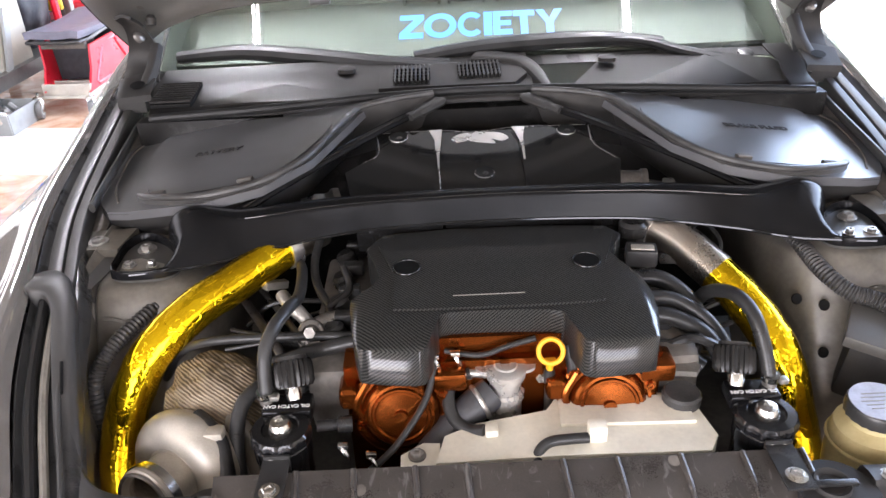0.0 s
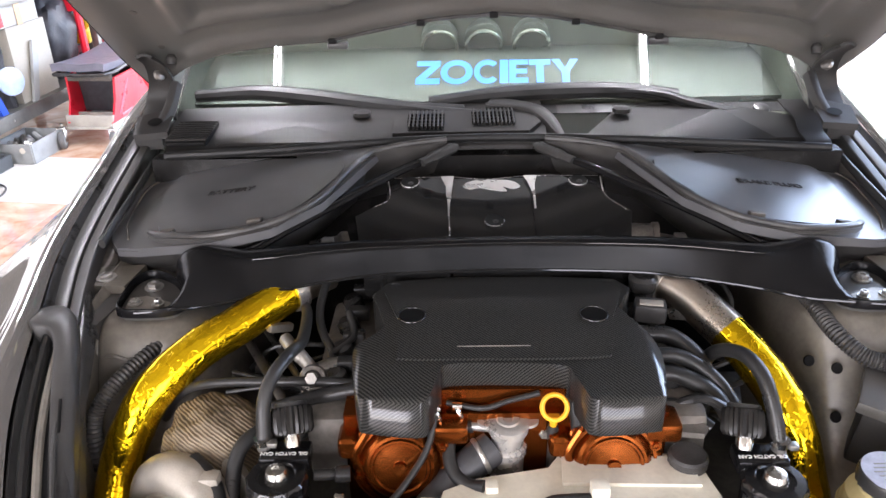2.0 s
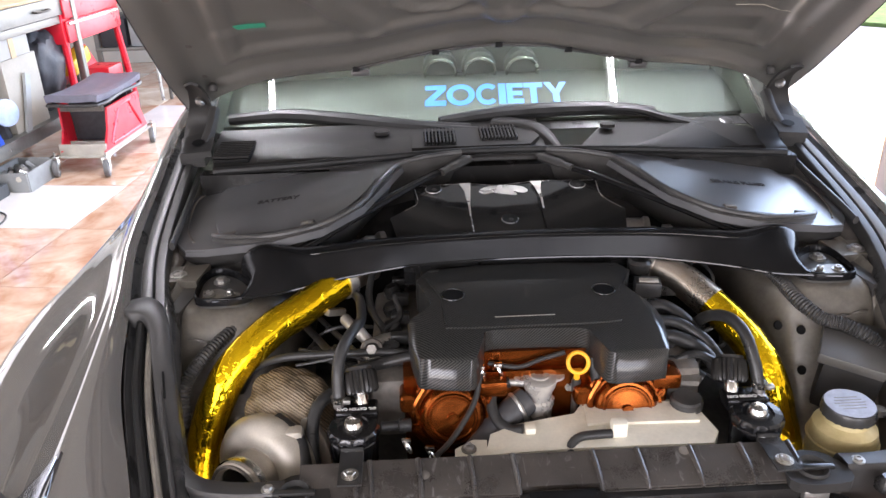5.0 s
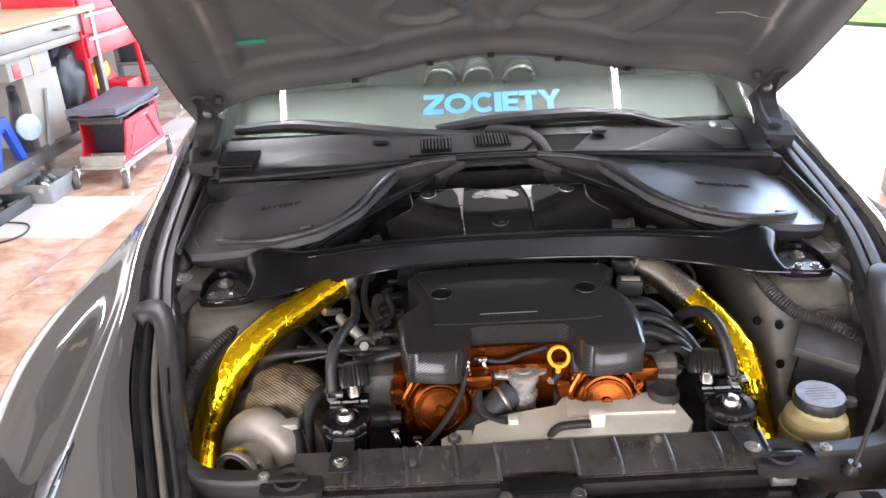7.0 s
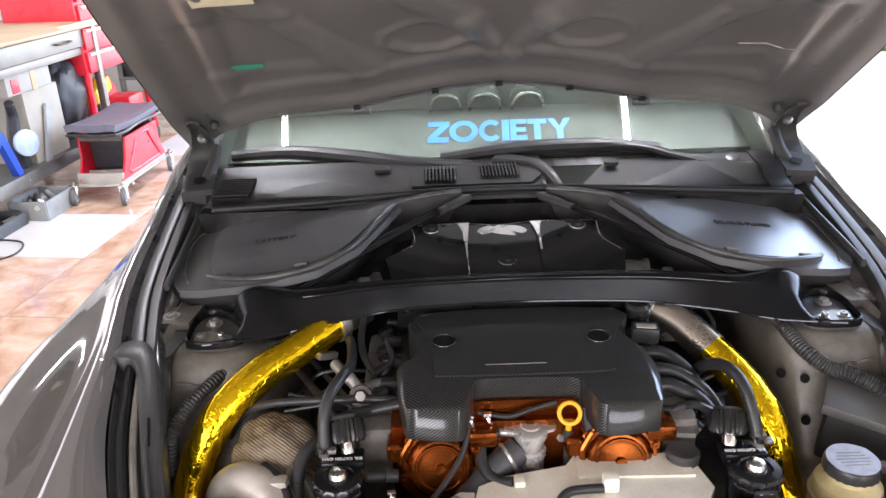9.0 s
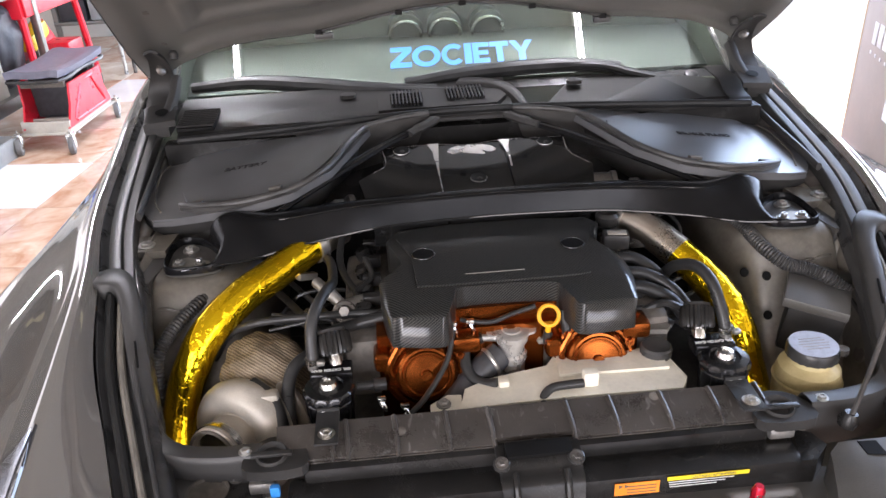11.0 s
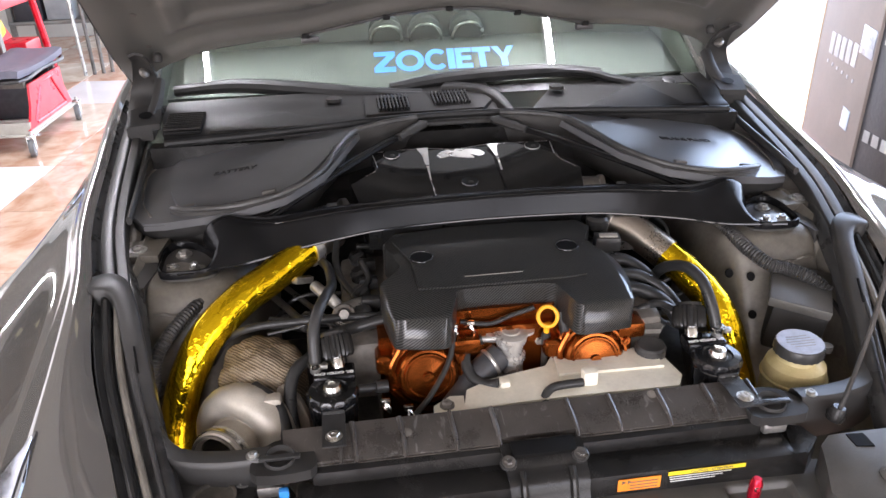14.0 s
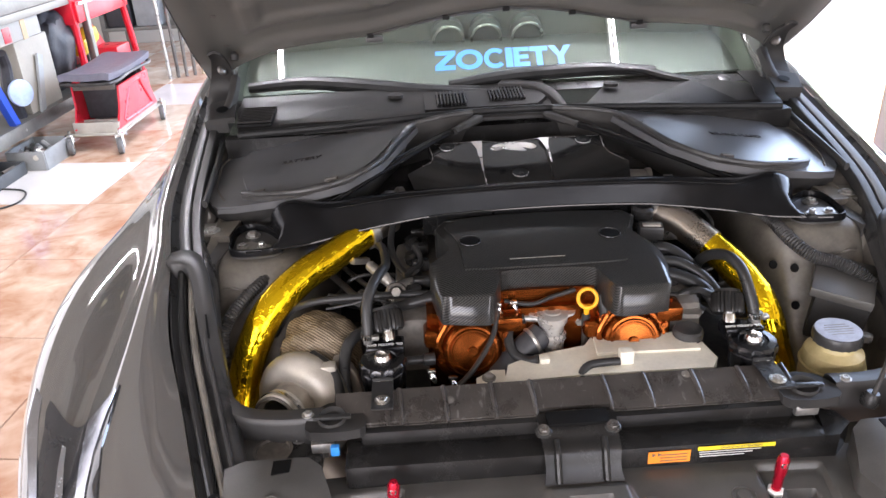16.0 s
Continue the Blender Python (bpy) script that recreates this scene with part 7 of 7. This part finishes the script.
part("disc", lathe([(0, 0), (0.075, 0), (0.075, 0.015), (0.06, 0.02), (0, 0.02)], bp(-0.06, 0.26, 0.40), (1, -0.5, 0.1), 28), material("pale_blue_enamel", (0.30, 0.38, 0.55), 0.4), jack)
part("stand", prism([(0, 0), (0.05, 0), (0.16, 0.30), (0.11, 0.32)], -0.008, 0.008, 0.003), BIN, jack).matrix_local = Matrix.Translation(-Vector(bp(-0.12, -0.05, 0.25))) @ pose(*bp(-0.05, 0.40, 0.25), 90, 0, 85)
jack.location.y -= 0.24
whole("clamp_tool", tube([bp(-0.10, 0.05, 0.25), bp(-0.10, 0.03, 0.42), bp(-0.09, 0.04, 0.55), bp(-0.06, -0.01, 0.63)], lambda q: 0.045 - 0.02 * q, 10), BLACK_CLOTH, "black clamp standing on the shelf", "tool")

# bins on the floor
for x, y, s, lab in ((-2.42, 3.98, 0.22, "grey parts bin full of small parts"), (-2.60, 3.62, 0.30, "dark grey open tray of loose parts")):
    b = thing("parts_bin", (x, y, 0), lab, "bin", "floor bins")
    h = 0.11 if s < 0.25 else 0.07
    m = BIN if s < 0.25 else material("dark_bin_plastic", (0.06, 0.065, 0.07), 0.5)
    R = pose(0, 0, 0, 0, 0, -6)
    part("tub", join(box((x, y, 0.008), (s, s * 1.3, 0.014), 0.003, R), *[box(Vector((x, y, h / 2)) + R.to_3x3() @ Vector(o), d, 0.004, R) for o, d in
                     (((s / 2, 0, 0), (0.012, s * 1.3, h)), ((-s / 2, 0, 0), (0.012, s * 1.3, h)), ((0, s * 0.65, 0), (s, 0.012, h)), ((0, -s * 0.65, 0), (s, 0.012, h)))]), m, b)
    for k in range(14):
        px, py = x + rng.uniform(-0.4, 0.4) * s, y + rng.uniform(-0.5, 0.5) * s
        part("loose_part", lathe([(0, 0), (0.016, 0), (0.016, 0.07), (0, 0.07)], (px, py, h * 0.55), (rng.uniform(-1, 1), rng.uniform(-1, 1), 0.15), 8), rng.choice((STEEL, DARK, CAST, BIN)), b)
whole("cable", tube([(-2.75, 3.30, 0.006), (-2.45, 3.22, 0.006), (-2.28, 3.32, 0.006), (-2.32, 3.50, 0.006), (-2.55, 3.56, 0.006)], 0.005, 8), RUBBER, "thin black cable lying on the floor", "cable")

# red tool trolley beyond the bench, its drawers towards the car
chest = thing("tool_trolley", (-2.58, 5.16, 0), "tall red tool trolley with drawers and open shelf", "tool trolley")


def cp(x, y, z):
    return (-2.315 + x * math.cos(BA) + (y - 5.16) * math.sin(BA), y - x * math.sin(BA), z)


part("drawer_case", box(cp(-0.25, 5.16, 0.95), (0.48, 0.80, 0.62), 0.01, BM), RED, chest)
for k in range(4):
    d = part("drawer_front", box(cp(0.0, 5.16, 0.715 + 0.145 * k), (0.02, 0.76, 0.13), 0.006, BM), RED, chest)
    part("drawer_pull", box(cp(0.015, 5.16, 0.765 + 0.145 * k), (0.018, 0.72, 0.016), 0.004, BM), CHROME, d)
for y, y2 in ((4.79, 4.79), (5.53, 5.64)):
    for x in (-0.03, -0.46):
        part("side_leg", tube([cp(x, y, 0.66), cp(x, y + 0.4 * (y2 - y), 0.45), cp(x, y2, 0.10)], 0.024, 8), RED, chest)
part("bottom_shelf", box(cp(-0.25, 5.2, 0.27), (0.48, 0.84, 0.05), 0.008, BM), RED, chest)
part("back_panel", box(cp(-0.48, 5.16, 0.45), (0.02, 0.80, 0.40), 0.004, BM), BLACK_CLOTH, chest)
for x in (-0.03, -0.46):
    for y in (4.80, 5.62):
        part("caster", lathe([(0, -0.015), (0.05, -0.015), (0.055, 0), (0.05, 0.015), (0, 0.015)], cp(x, y, 0.055), (1, 0, 0), 20), RUBBER, chest)
drill = thing("cordless_drill", cp(-0.10, 5.0, 0.30), "yellow and black cordless drill on trolley shelf", "drill")
part("motor_case", box(cp(-0.10, 5.0, 0.50), (0.10, 0.26, 0.10), 0.025, BM @ pose(0, 0, 0, 18, 0, 0)), TOOL_Y, drill)
part("grip", box(cp(-0.10, 4.98, 0.41), (0.07, 0.07, 0.16), 0.02, BM), DARK, drill)
part("battery", box(cp(-0.10, 4.98, 0.33), (0.11, 0.15, 0.065), 0.012, BM), DARK, drill)
case = thing("red_case", cp(-0.12, 5.34, 0.30), "open red plastic tool case on trolley shelf", "case")
part("case_base", box(cp(-0.12, 5.34, 0.35), (0.24, 0.22, 0.11), 0.012, BM), RED, case)
part("case_lid", box(cp(-0.22, 5.34, 0.46), (0.03, 0.22, 0.16), 0.01, BM @ pose(0, 0, 0, 0, -25, 0)), RED, case)
rack = thing("storage_rack", (-2.1, 6.9, 0), "crowded steel storage rack by the rear wall", "rack")
for x in (-2.9, -1.75):
    for y in (6.65, 7.2):
        part("upright", box((x, y, 0.8), (0.04, 0.04, 1.6), 0.004), GALV, rack)
for z in (0.3, 0.8, 1.3):
    part("shelf", box((-2.32, 6.92, z), (1.2, 0.6, 0.03), 0.004), GALV, rack)
for k in range(14):
    x, z = -2.8 + 0.3 * (k % 4) + rng.uniform(-0.05, 0.05), (0.315, 0.815, 1.315)[k % 3]
    h = rng.uniform(0.15, 0.32)
    whole("storage_box", box((x, 6.85 + rng.uniform(-0.05, 0.05), z + h / 2), (0.22, 0.3, h), 0.01), rng.choice((CARD, BIN, BLACK_CLOTH, WOOD, DARK)), "closed storage box on the steel rack", "box", "rack boxes")
for k in range(5):
    x = -2.2 + 0.06 * k
    whole("pole", tube([(x, 5.95 + 0.03 * k, 0.0), (x - 0.12 + 0.03 * k, 6.3, 1.3)], 0.014, 8, 0), rng.choice((WOOD, DARK, STEEL)), "long pole leaning by the storage rack", "pole", "leaning poles")

# cartons on the other side
PRINT = material("faded_print", (0.38, 0.38, 0.40), 0.8)
TALL = material("sun_faded_carton", (0.19, 0.162, 0.15), 0.8, 0, 0.1, 5, 0.1, 60)
big = thing("tall_carton", (2.22, 2.97, 0), "tall greyish brown carton with pale printed marks", "box")
BX = pose(2.225, 2.97, 0, 0, 0, -18)


def onbox(c, s, bev=0.004):
    return moved(box(c, s, bev), BX)


part("carton_body", onbox((0, 0, 0.62), (0.34, 0.79, 1.24), 0.008), TALL, big)
part("corner_tape", onbox((-0.155, 0.397, 0.62), (0.035, 0.004, 1.24), 0), CARD, big)
for k in range(5):
    part("print_block", onbox((-0.172, 0.17 - 0.085 * k, 0.60 + 0.004 * k), (0.003, 0.062, 0.10), 0.001), PRINT, big)
for k in range(6):
    part("print_dot", onbox((-0.172, 0.19 - 0.08 * k, 0.51), (0.003, 0.02, 0.014), 0.001), PRINT, big)
part("tape_patch", onbox((-0.172, -0.30, 0.70), (0.003, 0.17, 0.12), 0.001), material("blue_grey_tape", (0.16, 0.18, 0.22), 0.3), big)
part("smear", onbox((-0.172, -0.22, 0.34), (0.003, 0.10, 0.09), 0.001), material("pale_blue_tape", (0.24, 0.30, 0.38), 0.3), big)
dark = thing("black_carton", (2.09, 2.5, 0), "black carton with pale printed marks beside carton", "box")
DX = pose(2.095, 2.505, 0, 0, 0, -4)
part("carton_body", moved(box((0, 0, 0.42), (0.30, 0.28, 0.84), 0.008), DX), BLACK_CLOTH, dark)
part("tape_top", moved(box((0, 0, 0.843), (0.31, 0.20, 0.004), 0.001), DX), CARD, dark)
for z in (0.74, 0.33):
    for k in range(3):
        part("print_block", moved(box((-0.152, 0.075 - 0.065 * k, z), (0.003, 0.045, 0.05), 0.001), DX), material("dull_print", (0.30, 0.30, 0.31), 0.7) if k == 0 else bpy.data.materials["dull_print"], dark)
FILM = material("plastic_film", (0.70, 0.71, 0.73), 0.15, 0.3, 0.1, 30, coat=0.5)
fl = bmesh.new()
bmesh.ops.create_icosphere(fl, subdivisions=5, radius=1)
for v in fl.verts:
    p = v.co.copy()
    v.co = Vector((p.x * 0.20, p.y * 0.22, p.z * 0.32)) * (1 + 0.25 * noise.noise(p * 2.5) + 0.10 * abs(noise.noise(p * 7)))
moved(fl, pose(2.12, 2.14, 0.33))
whole("wrapped_bundle", fl, FILM, "bundle wrapped in crinkled clear plastic film", "bundle")
